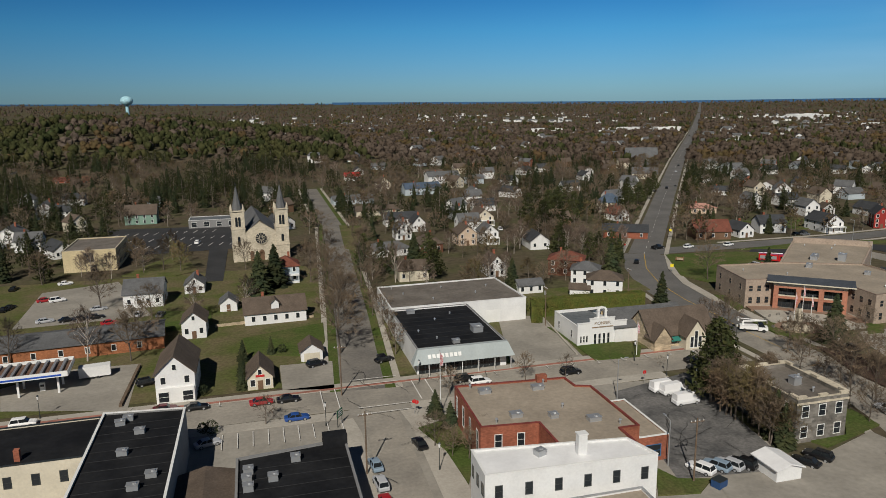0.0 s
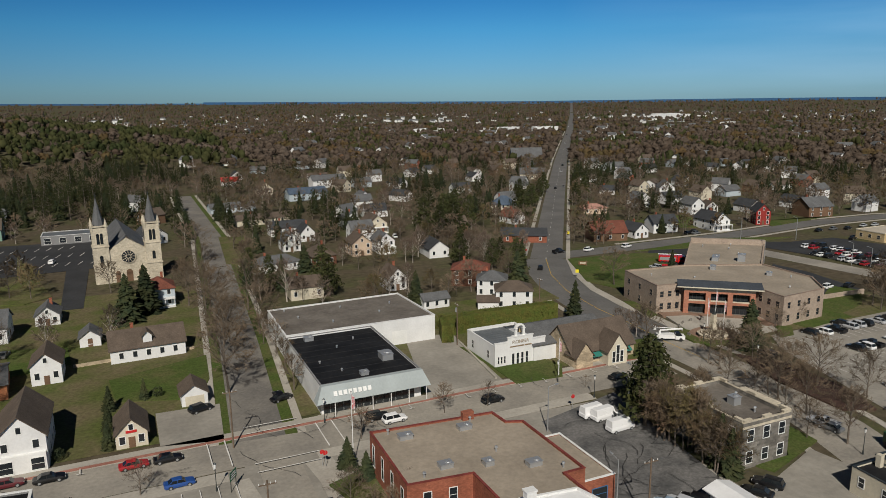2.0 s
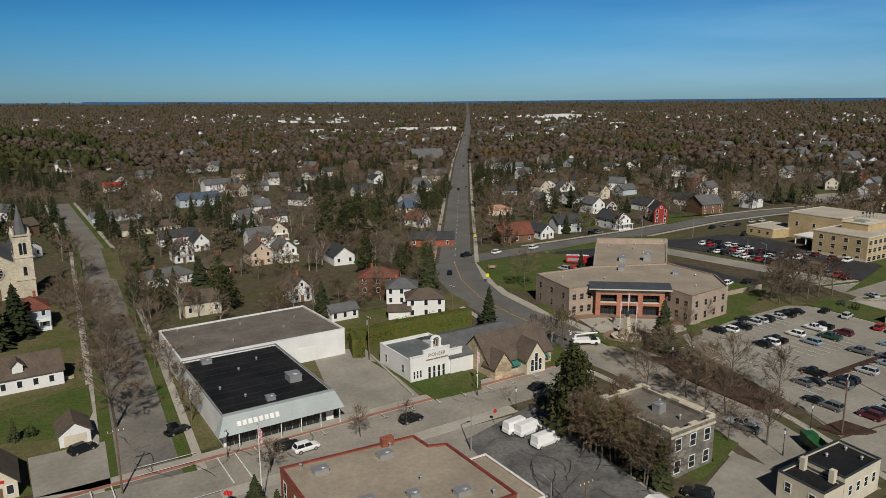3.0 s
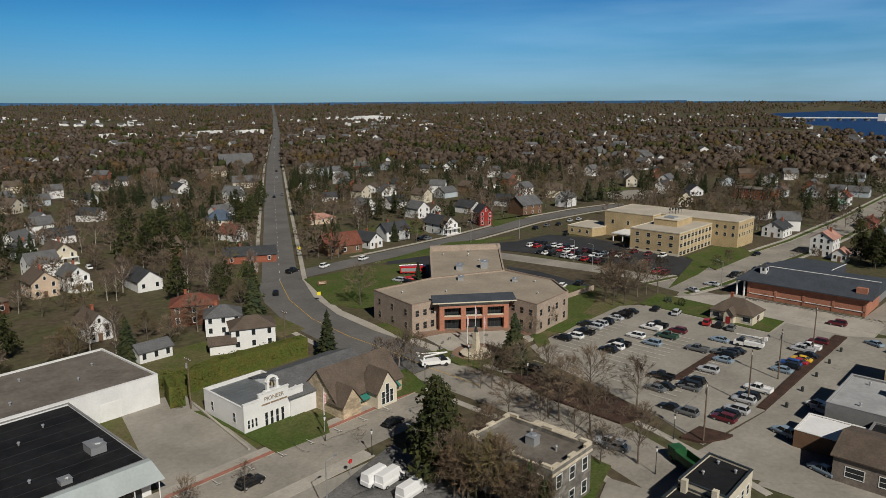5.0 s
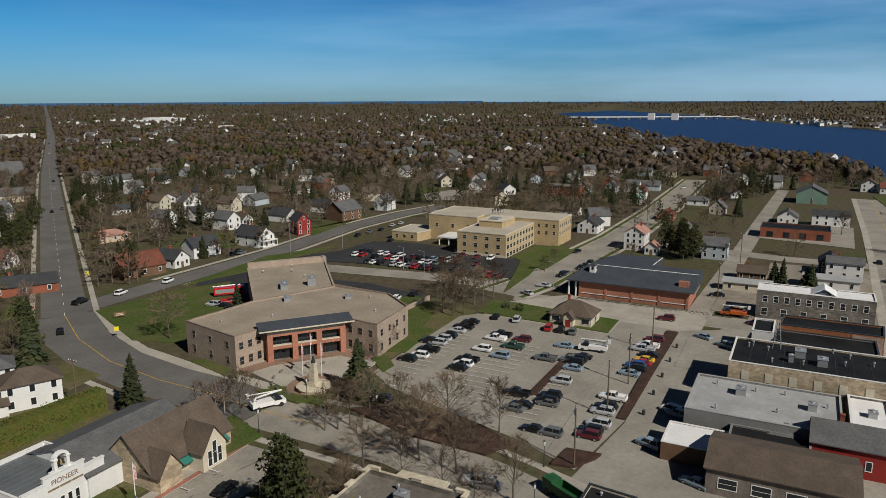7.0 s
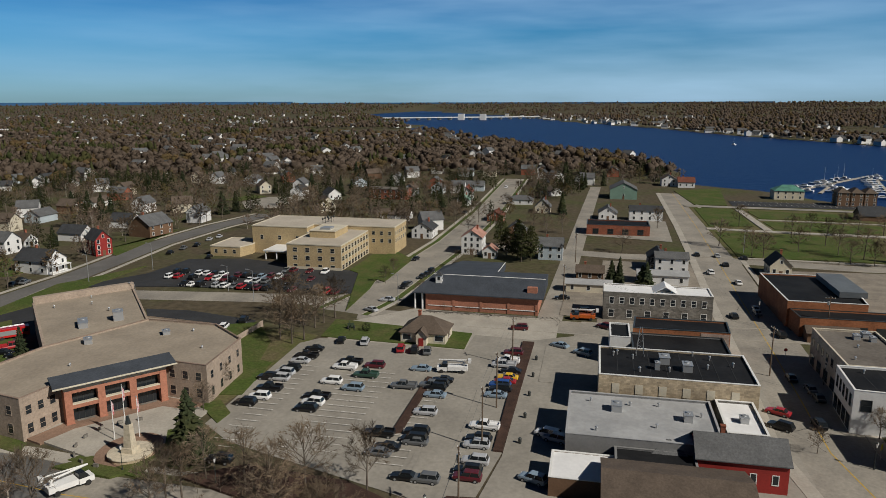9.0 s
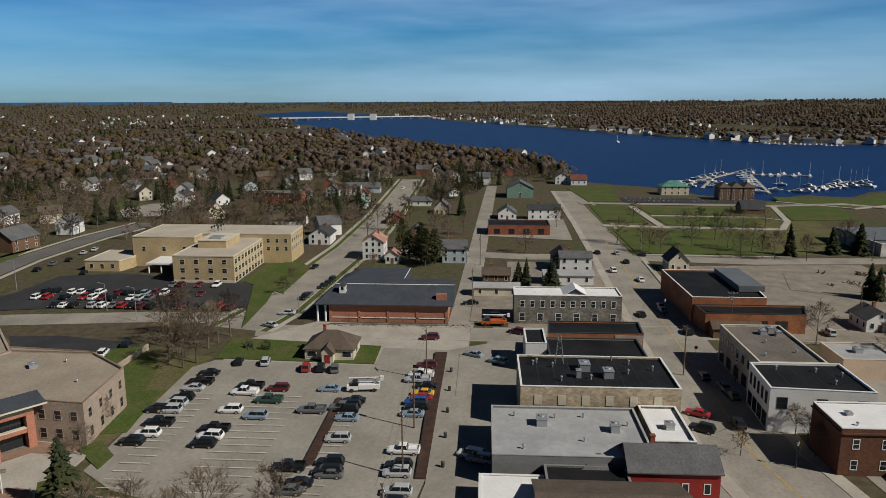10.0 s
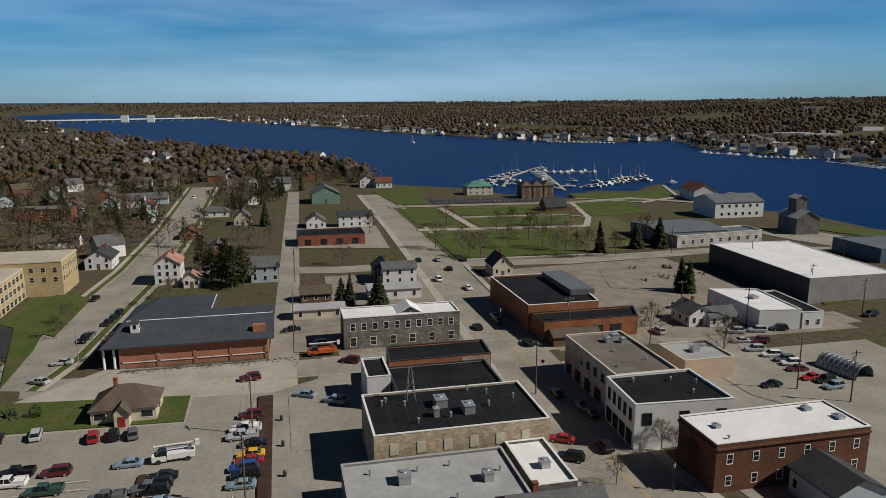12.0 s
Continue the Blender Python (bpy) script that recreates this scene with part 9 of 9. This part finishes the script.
# ---- poles, wires, lamps ----
def utility_pole(x, y, h=11.0, turn=0.0, can=False):
    ob = thing("utility_pole", "brown wooden utility pole with a crossarm", "utility pole", pose(x, y, 0, 0, 0, turn), "utility poles")
    part("pole", Shape().tube((0, 0, -0.3), (0, 0, h), 0.16, 0.11, 8), POLEWOOD, ob)
    part("crossarm", Shape().box(-1.2, -0.06, h - 0.7, 1.2, 0.06, h - 0.55), POLEWOOD, ob)
    for k in (-1.1, -0.4, 0.4, 1.1):
        part("insulator", Shape().tube((k, 0, h - 0.55), (k, 0, h - 0.3), 0.06, 0.04, 6), TRIM, ob)
    if can:
        part("transformer", Shape().tube((0.35, 0, h - 2.4), (0.35, 0, h - 1.4), 0.28, 0.28, 10), STEEL, ob, "grey transformer can")
    return ob


def wire(a, b, sag=0.7):
    """One hanging line, a thin three-sided tube."""
    s = Shape()
    a, b = Vector(a), Vector(b)
    rings = []
    for k in range(9):
        t = k / 8
        p = a.lerp(b, t) - Vector((0, 0, 4 * sag * t * (1 - t)))
        rings.append([(p.x + 0.018, p.y, p.z), (p.x - 0.01, p.y + 0.016, p.z), (p.x - 0.01, p.y - 0.016, p.z + 0.01)])
    loft(s, rings)
    tagged(new("power_line", s.mesh("power_line", DARKMETAL)), "thin black overhead power line", "power line", "power lines")


POLES = [(126.2, 89.2), (147.9, 89.2), (165.5, 89.1), (189.0, 88.7), (194.5, 32.7), (244.8, 79.9), (299.5, 78.0)]
POLES2 = [(14.3, 105.9), (14.3, 139.2), (63.4, 89.0)]
for p in POLES:
    utility_pole(*p, 11.5, 20, TREES.random() < 0.4)
for p in POLES2:
    utility_pole(*p, 11.0, 0)
for p, q in zip(POLES[:4], POLES[1:4]):
    for o in (-1.0, 0.0, 1.0):
        wire((p[0], p[1] + o, 11.0), (q[0], q[1] + o, 11.0))
for p in ((319.3, -41.6), (313.2, -67.9), (234.1, -24.0), (225.5, 12.6), (280.9, -80.0), (243.2, -73.1), (224.9, -74.8), (184.4, -21.1), (176.5, -27.1), (223.4, -37.0), (279.5, -117.0), (103.7, 182.1), (72.5, 169.9)):
    utility_pole(*p, 11.0, 90, TREES.random() < 0.3)
for p, q in (((194.5, 32.7), (244.8, 79.9)), ((244.8, 79.9), (299.5, 78.0)), ((225.5, 12.6), (234.1, -24.0)), ((234.1, -24.0), (243.2, -73.1)), ((319.3, -41.6), (313.2, -67.9)), ((126.2, 89.2), (63.4, 89.0))):
    for o in (-0.8, 0.8):
        wire((p[0] + o, p[1], 10.6), (q[0] + o, q[1], 10.6), 1.0)


def street_lamp(x, y, h=4.6):
    ob = thing("street_lamp", "dark green ornamental street lamp", "street lamp", pose(x, y, 0.1), "street lamps")
    s = Shape()
    s.tube((0, 0, 0), (0, 0, 0.7), 0.16, 0.12, 8)
    s.tube((0, 0, 0.7), (0, 0, h - 0.7), 0.07, 0.05, 8)
    part("post", s, DARKMETAL, ob)
    part("lantern", Shape().tube((0, 0, h - 0.7), (0, 0, h), 0.12, 0.22, 8), TRIM, ob)
    part("cap", Shape().tube((0, 0, h), (0, 0, h + 0.3), 0.26, 0.03, 8), DARKMETAL, ob)


for p in ((9.7, 125.5), (26.0, 104.0), (-43.3, 144.4), (31.4, 142.0), (112.2, 144.0), (81.8, 139.6), (83.8, 129.4), (127.5, 128.3), (123.8, 93.6), (110.4, 90.5), (154.5, 25.2), (128.1, 145.3), (174.3, 16.4), (191.5, 22.6), (239.1, 26.2)):
    street_lamp(*p)


def light_mast(x, y, h=9.0, turn=0):
    ob = thing("light_mast", "tall grey steel light mast with an arm", "light mast", pose(x, y, 0, 0, 0, turn), "light masts")
    part("mast", Shape().tube((0, 0, 0), (0, 0, h), 0.12, 0.07, 8), STEEL, ob)
    part("arm", Shape().tube((0, 0, h), (1.6, 0, h + 0.3), 0.05, 0.04, 6), STEEL, ob)
    part("lamp_head", Shape().box(1.4, -0.15, h + 0.22, 2.1, 0.15, h + 0.36), STEEL, ob)


for p in ((83.6, 118.6), (62.5, 94.8), (67.1, 120.6), (205.1, 196.0), (235.9, 235.5), (235.3, 184.5), (226.3, 171.3), (256.6, 225.5), (232.3, 127.8), (87.1, 121.5), (330.0, 13.6)):
    light_mast(*p, TREES.uniform(8, 9.5), TREES.choice((0, 90, 180)))

# flagpoles
for x, y, h in ((31.5, 124.2, 13.0), (83.9, 142.4, 8.5), (138.0, 151.6, 10.5), (137.2, 153.4, 8.0), (139.2, 149.8, 8.0)):
    ob = thing("flagpole", "white flagpole with a small hanging flag", "flagpole", pose(x, y, 0))
    part("pole", Shape().tube((0, 0, 0), (0, 0, h), 0.1, 0.05, 8), TRIM, ob)
    part("ball", Shape().tube((0, 0, h), (0, 0, h + 0.2), 0.12, 0.1, 8), STEEL, ob)
    s = Shape()
    for k in range(5):
        s.face((0.05 + k * 0.12, 0.08 * (k % 2), h - 3.0), (0.17 + k * 0.12, 0.08 * ((k + 1) % 2), h - 3.0), (0.17 + k * 0.12, 0.08 * ((k + 1) % 2), h - 0.4 - k * 0.2), (0.05 + k * 0.12, 0.08 * (k % 2), h - 0.2 - k * 0.2))
    part("flag", s, surface("red_white_flag", (0.45, 0.08, 0.09), 0.8, 0.4, 0.2, other=(0.6, 0.55, 0.55)), ob, "furled red and white flag")

# monument before the town hall
mon = thing("monument", "pale stone monument shaft on a round walled base", "monument", pose(133.0, 147.2, 0.05))
s = Shape()
s.tube((0, 0, 0), (0, 0, 0.9), 3.6, 3.6, 20)
part("base_wall", s, TANSTONE, mon, "round tan stone retaining wall")
part("coping", Shape().tube((0, 0, 0.9), (0, 0, 1.02), 3.75, 3.75, 20), LIMESTONE, mon, "pale coping stones")
s = Shape()
s.prism(rect(-1.1, -1.1, 1.1, 1.1), 1.0, 1.9)
part("plinth", s, LIMESTONE, mon)
s = Shape()
loft(s, [[(-0.75, -0.75, 1.9), (0.75, -0.75, 1.9), (0.75, 0.75, 1.9), (-0.75, 0.75, 1.9)], [(-0.5, -0.5, 6.0), (0.5, -0.5, 6.0), (0.5, 0.5, 6.0), (-0.5, 0.5, 6.0)]])
part("shaft", s, LIMESTONE, mon)
part("finial", Shape().tube((0, 0, 6.0), (0, 0, 7.4), 0.5, 0.2, 8), DARKMETAL, mon, "dark bronze finial")
for k in range(8):
    t = radians(25 + k * 22)
    ob = thing("memorial_stone", "small grey memorial stone on the plaza", "memorial", pose(137.0 + 9 * math.cos(t), 150.0 + 9 * math.sin(t), 0.12, 0, 0, math.degrees(t)), "memorial stones")
    part("stone", Shape().box(-0.15, -0.45, 0, 0.15, 0.45, 0.9), STONE, ob)
gun = thing("field_gun", "dark green field gun displayed on the lawn", "field gun", pose(206.5, 133.5, 0.05, 0, 0, 30))
part("barrel", Shape().tube((-0.6, 0, 1.1), (2.8, 0, 1.5), 0.14, 0.09, 8), surface("army_green", (0.05, 0.075, 0.04), 0.7, 1, 0.2), gun)
part("shield", Shape().box(0.1, -0.9, 0.6, 0.16, 0.9, 1.7), MATS["army_green"], gun)
for sy in (-1, 1):
    part("wheel", TYRE, None, gun, at=pose(0, sy * 0.8, 0.5) @ Matrix.Scale(1.4, 4))
    part("trail", Shape().tube((0, sy * 0.2, 0.7), (-2.6, sy * 0.8, 0.1), 0.08, 0.06, 6), MATS["army_green"], gun)
sign = thing("town_sign", "wooden town sign between short posts", "sign", pose(149.6, 226.3, 0.03, 0, 0, -30))
part("board", Shape().box(-1.5, -0.08, 0.6, 1.5, 0.08, 1.7), surface("brown_sign_board", (0.25, 0.13, 0.06), 0.7, 1, 0.2), sign)
for x in (-1.3, 1.3):
    part("post", Shape().box(x - 0.1, -0.1, 0, x + 0.1, 0.1, 2.0), POLEWOOD, sign)
for k in range(2):
    part("sign_bar", Shape().box(-1.0, -0.1, 0.85 + k * 0.4, 1.0, -0.082, 1.05 + k * 0.4), CREAM, sign)
tr = thing("white_trailer", "white box trailer on the forecourt", "trailer", pose(-37.2, 164.8, 0, 0, 0, 8))
part("box", Shape().box(-3.2, -1.2, 0.6, 3.2, 1.2, 2.9), WHITE, tr)
for sx in (-0.6, 0.6):
    for sy in (-1, 1):
        part("wheel", TYRE, None, tr, at=pose(sx, sy * 1.1, 0.36))
du = thing("dumpster", "blue steel dumpster with a lid", "dumpster", pose(66.5, 86.9, 0, 0, 0, 20))
part("bin", Shape().box(-1.0, -0.8, 0.1, 1.0, 0.8, 1.3), paint("dumpster_blue", (0.02, 0.06, 0.16), 0.5), du)
part("lid", Shape().box(-1.05, -0.85, 1.32, 1.05, 0.85, 1.4), DARKMETAL, du)

# low timber and stone walls, fences
def low_wall(label, pts, h, w, material, name="low_wall"):
    left, right = strip(pts, w)
    s = Shape()
    for k in range(len(pts) - 1):
        s.prism([right[k], right[k + 1], left[k + 1], left[k]], -0.1, h)
    ob = thing(name, label, "wall", Matrix())
    part("wall_body", s, material, ob)


low_wall("low pale block retaining wall", [(-13.1, 194.6), (0.3, 195.8), (13.4, 196.1)], 0.8, 0.4, TANSTONE)
low_wall("dark timber retaining kerb", [(-29.1, 145.6), (-28.6, 168.7)], 0.7, 0.6, POLEWOOD)
low_wall("tan brick yard wall behind the town hall", [(185.2, 158.3), (204.2, 157.6)], 1.6, 0.3, TAN)
low_wall("pale kerb wall along the empty lot", [(73.9, 171.5), (70.7, 146.7)], 0.5, 0.4, CONCRETE)
low_wall("low stone kerb round the chapel bed", [(226.6, 86.5), (226.6, 118.0)], 0.35, 0.5, STONE)
for k in range(60):
    ob = thing("rock", "pale landscape rock beside the chapel", "rock", pose(226.0 + TREES.uniform(-0.8, 1.6), 80 + k * 0.65, 0.02, TREES.uniform(0, 90), TREES.uniform(0, 90), TREES.uniform(0, 90)), "rocks round the chapel")
    s = Shape()
    s.tube((0, 0, -0.2), (0, 0, 0.22), TREES.uniform(0.2, 0.45), TREES.uniform(0.1, 0.3), 6)
    part("stone", s, STONE, ob)

# scrap yard and boats on land
for k in range(14):
    ob = thing("scrap_pile", "rusty heap of scrap on gravel", "scrap", pose(278.6, -45.8, 0.02) @ pose(TREES.uniform(-10, 14), TREES.uniform(-16, 12), 0, 0, 0, TREES.uniform(0, 180)), "scrap heaps")
    for q in range(6):
        a = Vector((TREES.uniform(-1.4, 1.4), TREES.uniform(-1, 1), 0.05))
        part("scrap_bar", Shape().tube(a, a + Vector((TREES.uniform(-1, 1), TREES.uniform(-1, 1), TREES.uniform(0.3, 1.3))), 0.2, 0.14, 5), surface("rust", (0.16, 0.10, 0.07), 0.9, 1, 0.2, 0.4, 0.3), ob)

# ---- the marina ----
def boat_model(length, mast, label):
    ob = thing("sailing_boat" if mast else "motor_boat", label, "boat", pose(0, 0, 0), "boats")
    s = Shape()
    h = length / 2
    rings = []
    for x, w, lo in ((-h, 0.30, 0.0), (-h * 0.4, 0.34, -0.1), (h * 0.3, 0.30, 0.0), (h * 0.75, 0.15, 0.3), (h, 0.01, 0.7)):
        w *= length * 0.5
        rings.append([(x, -w * 0.6, lo), (x, w * 0.6, lo), (x, w, 1.2), (x, -w, 1.2)])
    loft(s, rings)
    part("hull", s, paint("gelcoat_white", (0.8, 0.8, 0.8), 0.25), ob)
    s = Shape()
    loft(s, [[(-h * 0.5, -0.9, 1.2), (h * 0.35, -0.8, 1.2), (h * 0.35, 0.8, 1.2), (-h * 0.5, 0.9, 1.2)], [(-h * 0.4, -0.7, 2.3), (h * 0.1, -0.6, 2.3), (h * 0.1, 0.6, 2.3), (-h * 0.4, 0.7, 2.3)]])
    part("cabin", s, TRIM, ob)
    s = Shape()
    s.box(-h * 0.3, -0.86, 1.5, h * 0.2, 0.86, 1.9)
    part("cabin_window", s, CARGLASS, ob)
    if mast:
        part("mast", Shape().tube((0, 0, 1), (0, 0, length * 1.3), 0.1, 0.06, 6), TRIM, ob)
    return ob


BOATS = [boat_model(9.0, False, "white motor boat moored at a dock"), boat_model(9.5, True, "white sailing boat with a bare mast"), boat_model(12.0, False, "large white cabin cruiser at a dock")]
bx, by = (578.8, -115.3)
BOATS[0].matrix_basis, BOATS[1].matrix_basis, BOATS[2].matrix_basis = pose(bx, by, -1.2), pose(bx - 12, by - 18, -1.2, 0, 0, 60), pose(bx - 6, by + 22, -1.2, 0, 0, 30)
BRD = random.Random(2)


def dock(a, b, width=2.4, boats=0, side=1):
    a, b = Vector(a), Vector(b)
    d = (b - a)
    left, right = strip([tuple(a), tuple(b)], width)
    ob = thing("dock", "pale wooden floating dock", "dock", Matrix(), "docks")
    part("deck", Shape().prism([right[0], right[1], left[1], left[0]], -1.3, -0.6, True, True), surface("dock_boards", (0.42, 0.38, 0.32), 0.9, 3, 0.3), ob)
    n = Vector((-d.y, d.x)).normalized()
    for k in range(boats):
        c = a + d * ((k + 0.5) / boats) + n * side * BRD.choice((-1, 1)) * 6.0
        copy_thing(BRD.choice(BOATS), pose(c.x, c.y, -1.2, 0, 0, math.degrees(math.atan2(n.y, n.x)) + BRD.choice((0, 180))))
    return ob


dock((554.4, -59.0), (675.9, -146.9), 2.6, 12)
dock((544.3, -72.6), (615.8, -102.7), 2.2, 3)
dock((516.4, -107.7), (640.6, -138.8), 2.2, 9)
dock((640.6, -138.8), (630.2, -183.4), 2.2, 8)
dock((529.1, -123.6), (592.4, -202.8), 2.2, 12)
dock((551.6, -149.1), (568.9, -192.7), 2.2, 8)
dock((481.0, -206.8), (467.1, -215.8), 2.2, 0)
dock((1237.7, -250.4), (1084.3, -312.4), 3.0, 14)
dock((1056.7, -301.8), (1007.8, -389.3), 3.0, 16)
dock((821.1, -401.2), (752.5, -430.2), 3.0, 9)
dock((732.0, -415.1), (695.6, -474.6), 3.0, 12)
dock((666.6, -449.3), (596.3, -441.0), 3.0, 6)
for p in ((1086.8, -110.7), (1081.8, -110.2), (539.5, -201.0)):
    copy_thing(BOATS[1], pose(*p, -1.2, 0, 0, BRD.uniform(0, 360)))

# ---- bridge, towers and far buildings ----
brg = thing("bridge", "long low white bridge with two lift towers", "bridge", Matrix())
p0, p1 = Vector((2116.1, 709.1)), Vector((2413.0, 246.8))
left, right = strip([tuple(p0), tuple(p1)], 14)
part("deck", Shape().prism([right[0], right[1], left[1], left[0]], 4.5, 7.5, True, True), surface("bridge_concrete", (0.60, 0.60, 0.58), 0.8, 30, 5, 0.1), brg)
for k in range(16):
    c = p0.lerp(p1, (k + 0.5) / 16)
    part("pier", Shape().box(c.x - 3, c.y - 6, -4, c.x + 3, c.y + 6, 4.6), CONCRETE, brg)
for c in (Vector((2221.0, 482.3)), Vector((2215.9, 414.2))):
    part("lift_tower", Shape().box(c.x - 8, c.y - 9, -4, c.x + 8, c.y + 9, 17.0), TRIM, brg, "white control tower")
wx, wy = -184.6, 1236.0
wat = thing("water_tower", "pale blue globe water tower on a slim stem", "water tower", pose(wx, wy, land_height(wx, wy)))
WB = surface("pale_blue_tank", (0.36, 0.60, 0.68), 0.5, 10, 2, 0.1)
part("stem", Shape().tube((0, 0, 0), (0, 0, 58 - land_height(wx, wy)), 3.4, 2.4, 14), WB, wat)
s = Shape()
for k in range(10):
    a0, a1 = -math.pi / 2 + math.pi * k / 10, -math.pi / 2 + math.pi * (k + 1) / 10
    s.tube((0, 0, 64 - land_height(wx, wy) + 7.4 * math.sin(a0)), (0, 0, 64 - land_height(wx, wy) + 7.4 * math.sin(a1)), 9.4 * math.cos(a0) + 0.01, 9.4 * math.cos(a1) + 0.01, 20, False)
part("tank", s, WB, wat)
FARB = flat_building("long low white commercial building far off", rect(-30, -10, 30, 10), 6.0, WHITE, WHITEROOF, 0.3, name="commercial_building", group="far commercial buildings")
FARB.matrix_basis = pose(532.4, 1170.4, 0, 0, 0, 8)
for x, y, sc, turn in ((498.1, 1190.1, 1.1, 5), (636.2, 1160.0, 1.2, 15), (547.3, 1071.7, 0.9, 10), (1530.4, 1748.0, 1.6, 10), (1320.2, 1565.8, 1.5, 10), (1399.1, 1501.3, 1.5, 10), (1427.1, 1609.1, 2.2, 10), (726.0, 1159.2, 0.8, 0), (1130.3, 1114.6, 0.9, 20), (-971.2, 3438.2, 0.8, 0), (484.7, 2035.1, 0.7, 20), (788.7, 2659.4, 1.0, 0), (201.6, 1069.1, 0.5, 10)):
    copy_thing(FARB, pose(x, y, 0, 0, 0, turn) @ Matrix.Diagonal((sc, sc, 1.0 + sc * 0.3, 1)))
for x, y, sc, turn in ((1282.8, -492.5, 1.0, 60), (853.7, -537.1, 0.8, 70), (1040.6, -754.0, 0.9, 75), (1262.6, -1006.9, 1.1, 80), (1578.9, -1054.1, 1.4, 80), (1822.1, -1436.6, 1.5, 80), (1101.2, -493.8, 0.6, 60), (848.3, -658.7, 0.7, 80)):
    copy_thing(FARB, pose(x, y, 0, 0, 0, turn) @ Matrix.Diagonal((sc, sc, 1.0 + sc * 0.2, 1)))
for x, y, sc, turn in FAR_SHEDS:
    copy_thing(FARB, pose(x, y, land_height(x, y), 0, 0, turn) @ Matrix.Diagonal((sc, sc, 0.9 + sc * 0.2, 1)))
rm = thing("radio_mast", "slim steel lattice radio mast", "radio mast", pose(-330.0, 690.0, land_height(-330.0, 690.0)))
s = Shape()
for k in range(3):
    t = 2.09 * k
    s.tube((math.cos(t) * 1.2, math.sin(t) * 1.2, 0), (math.cos(t) * 0.3, math.sin(t) * 0.3, 48), 0.14, 0.08, 5)
for k in range(14):
    f = 1 - k / 18
    s.tube((1.2 * f, 0, k * 3.4), (-0.6 * f, 1.0 * f, k * 3.4 + 3.0), 0.07, 0.07, 4)
    s.tube((-0.6 * f, -1.0 * f, k * 3.4), (1.2 * f, 0, k * 3.4 + 3.0), 0.07, 0.07, 4)
part("lattice", s, STEEL, rm)


# ---- signs at the corners ----
def stop_sign(x, y, turn):
    ob = thing("stop_sign", "red octagonal stop sign on a steel post", "stop sign", pose(x, y, 0.1, 0, 0, turn), "stop signs")
    part("post", Shape().tube((0, 0, 0), (0, 0, 2.9), 0.04, 0.04, 6), STEEL, ob)
    part("plate", Shape().tube((0, -0.03, 2.6), (0, 0.0, 2.6), 0.42, 0.42, 8), paint("sign_red", (0.5, 0.02, 0.02), 0.5), ob)


for x, y, t in ((27.1, 125.5, 0), (26.7, 126.0, 0), (76.8, 126.8, 0), (205.3, 27.1, -90), (139.7, 249.2, 0)):
    stop_sign(x, y, t)
ob = thing("guide_sign", "dark green guide sign on two posts", "sign", pose(12.2, 124.8, 0.1, 0, 0, 55) @ Matrix.Diagonal((0.7, 0.7, 0.8, 1)))
for x in (-1.2, 1.2):
    part("post", Shape().box(x - 0.07, -0.07, 0, x + 0.07, 0.07, 4.2), DARKMETAL, ob)
part("board", Shape().box(-1.5, -0.1, 2.4, 1.5, -0.02, 4.2), paint("sign_green", (0.01, 0.10, 0.05), 0.5), ob)
for k in range(3):
    part("sign_bar", Shape().box(-1.1, -0.13, 2.75 + k * 0.45, 1.1, -0.11, 2.95 + k * 0.45), TRIM, ob)
for x, y in ((174.9, 272.8), (137.8, 212.9), (158.3, 23.0)):
    ob = thing("warning_sign", "yellow warning sign on a thin post", "sign", pose(x, y, 0.05, 0, 0, -35), "warning signs")
    part("post", Shape().tube((0, 0, 0), (0, 0, 2.6), 0.04, 0.04, 6), STEEL, ob)
    part("plate", Shape().prism([(-0.55, -0.06), (0.55, -0.06), (0.55, -0.02), (-0.55, -0.02)], 1.8, 2.9, True, True), paint("sign_yellow", (0.75, 0.62, 0.03), 0.5), ob)
for k in range(5):
    x, y = 193.5 - k * 10.5, 83.6 - k * 0.15
    ob = thing("litter_bin", "small dark litter bin beside the mulch strip", "litter bin", pose(x, y, 0.02), "litter bins")
    part("bin", Shape().tube((0, 0, 0), (0, 0, 1.0), 0.28, 0.32, 10), DARKMETAL, ob)
    part("lid", Shape().tube((0, 0, 1.0), (0, 0, 1.2), 0.34, 0.12, 10), DARKMETAL, ob)
# seams on the black roofs
for ob, x0, y0, x1, y1, z in ((b2, -27.0, 90.5, -14.8, 121.0, 8.32), (b3, -5.4, 80.5, 10.8, 105.0, 5.72), (blk, 166.9, 41.4, 182.1, 69.2, 8.12), (store, 32.3, 146.2, 52.2, 176.0, 5.72), (wb2, 168.2, 7.4, 180.3, 23.6, 8.07)):
    n = int((y1 - y0) / 3.0)
    for k in range(1, n):
        y = y0 + k * (y1 - y0) / n
        part("roof_seam", Shape().box(x0, y - 0.06, z - 0.01, x1, y + 0.06, z + 0.015), surface("roof_seam_tape", (0.035, 0.036, 0.038), 0.8, 2, 0.3), ob)
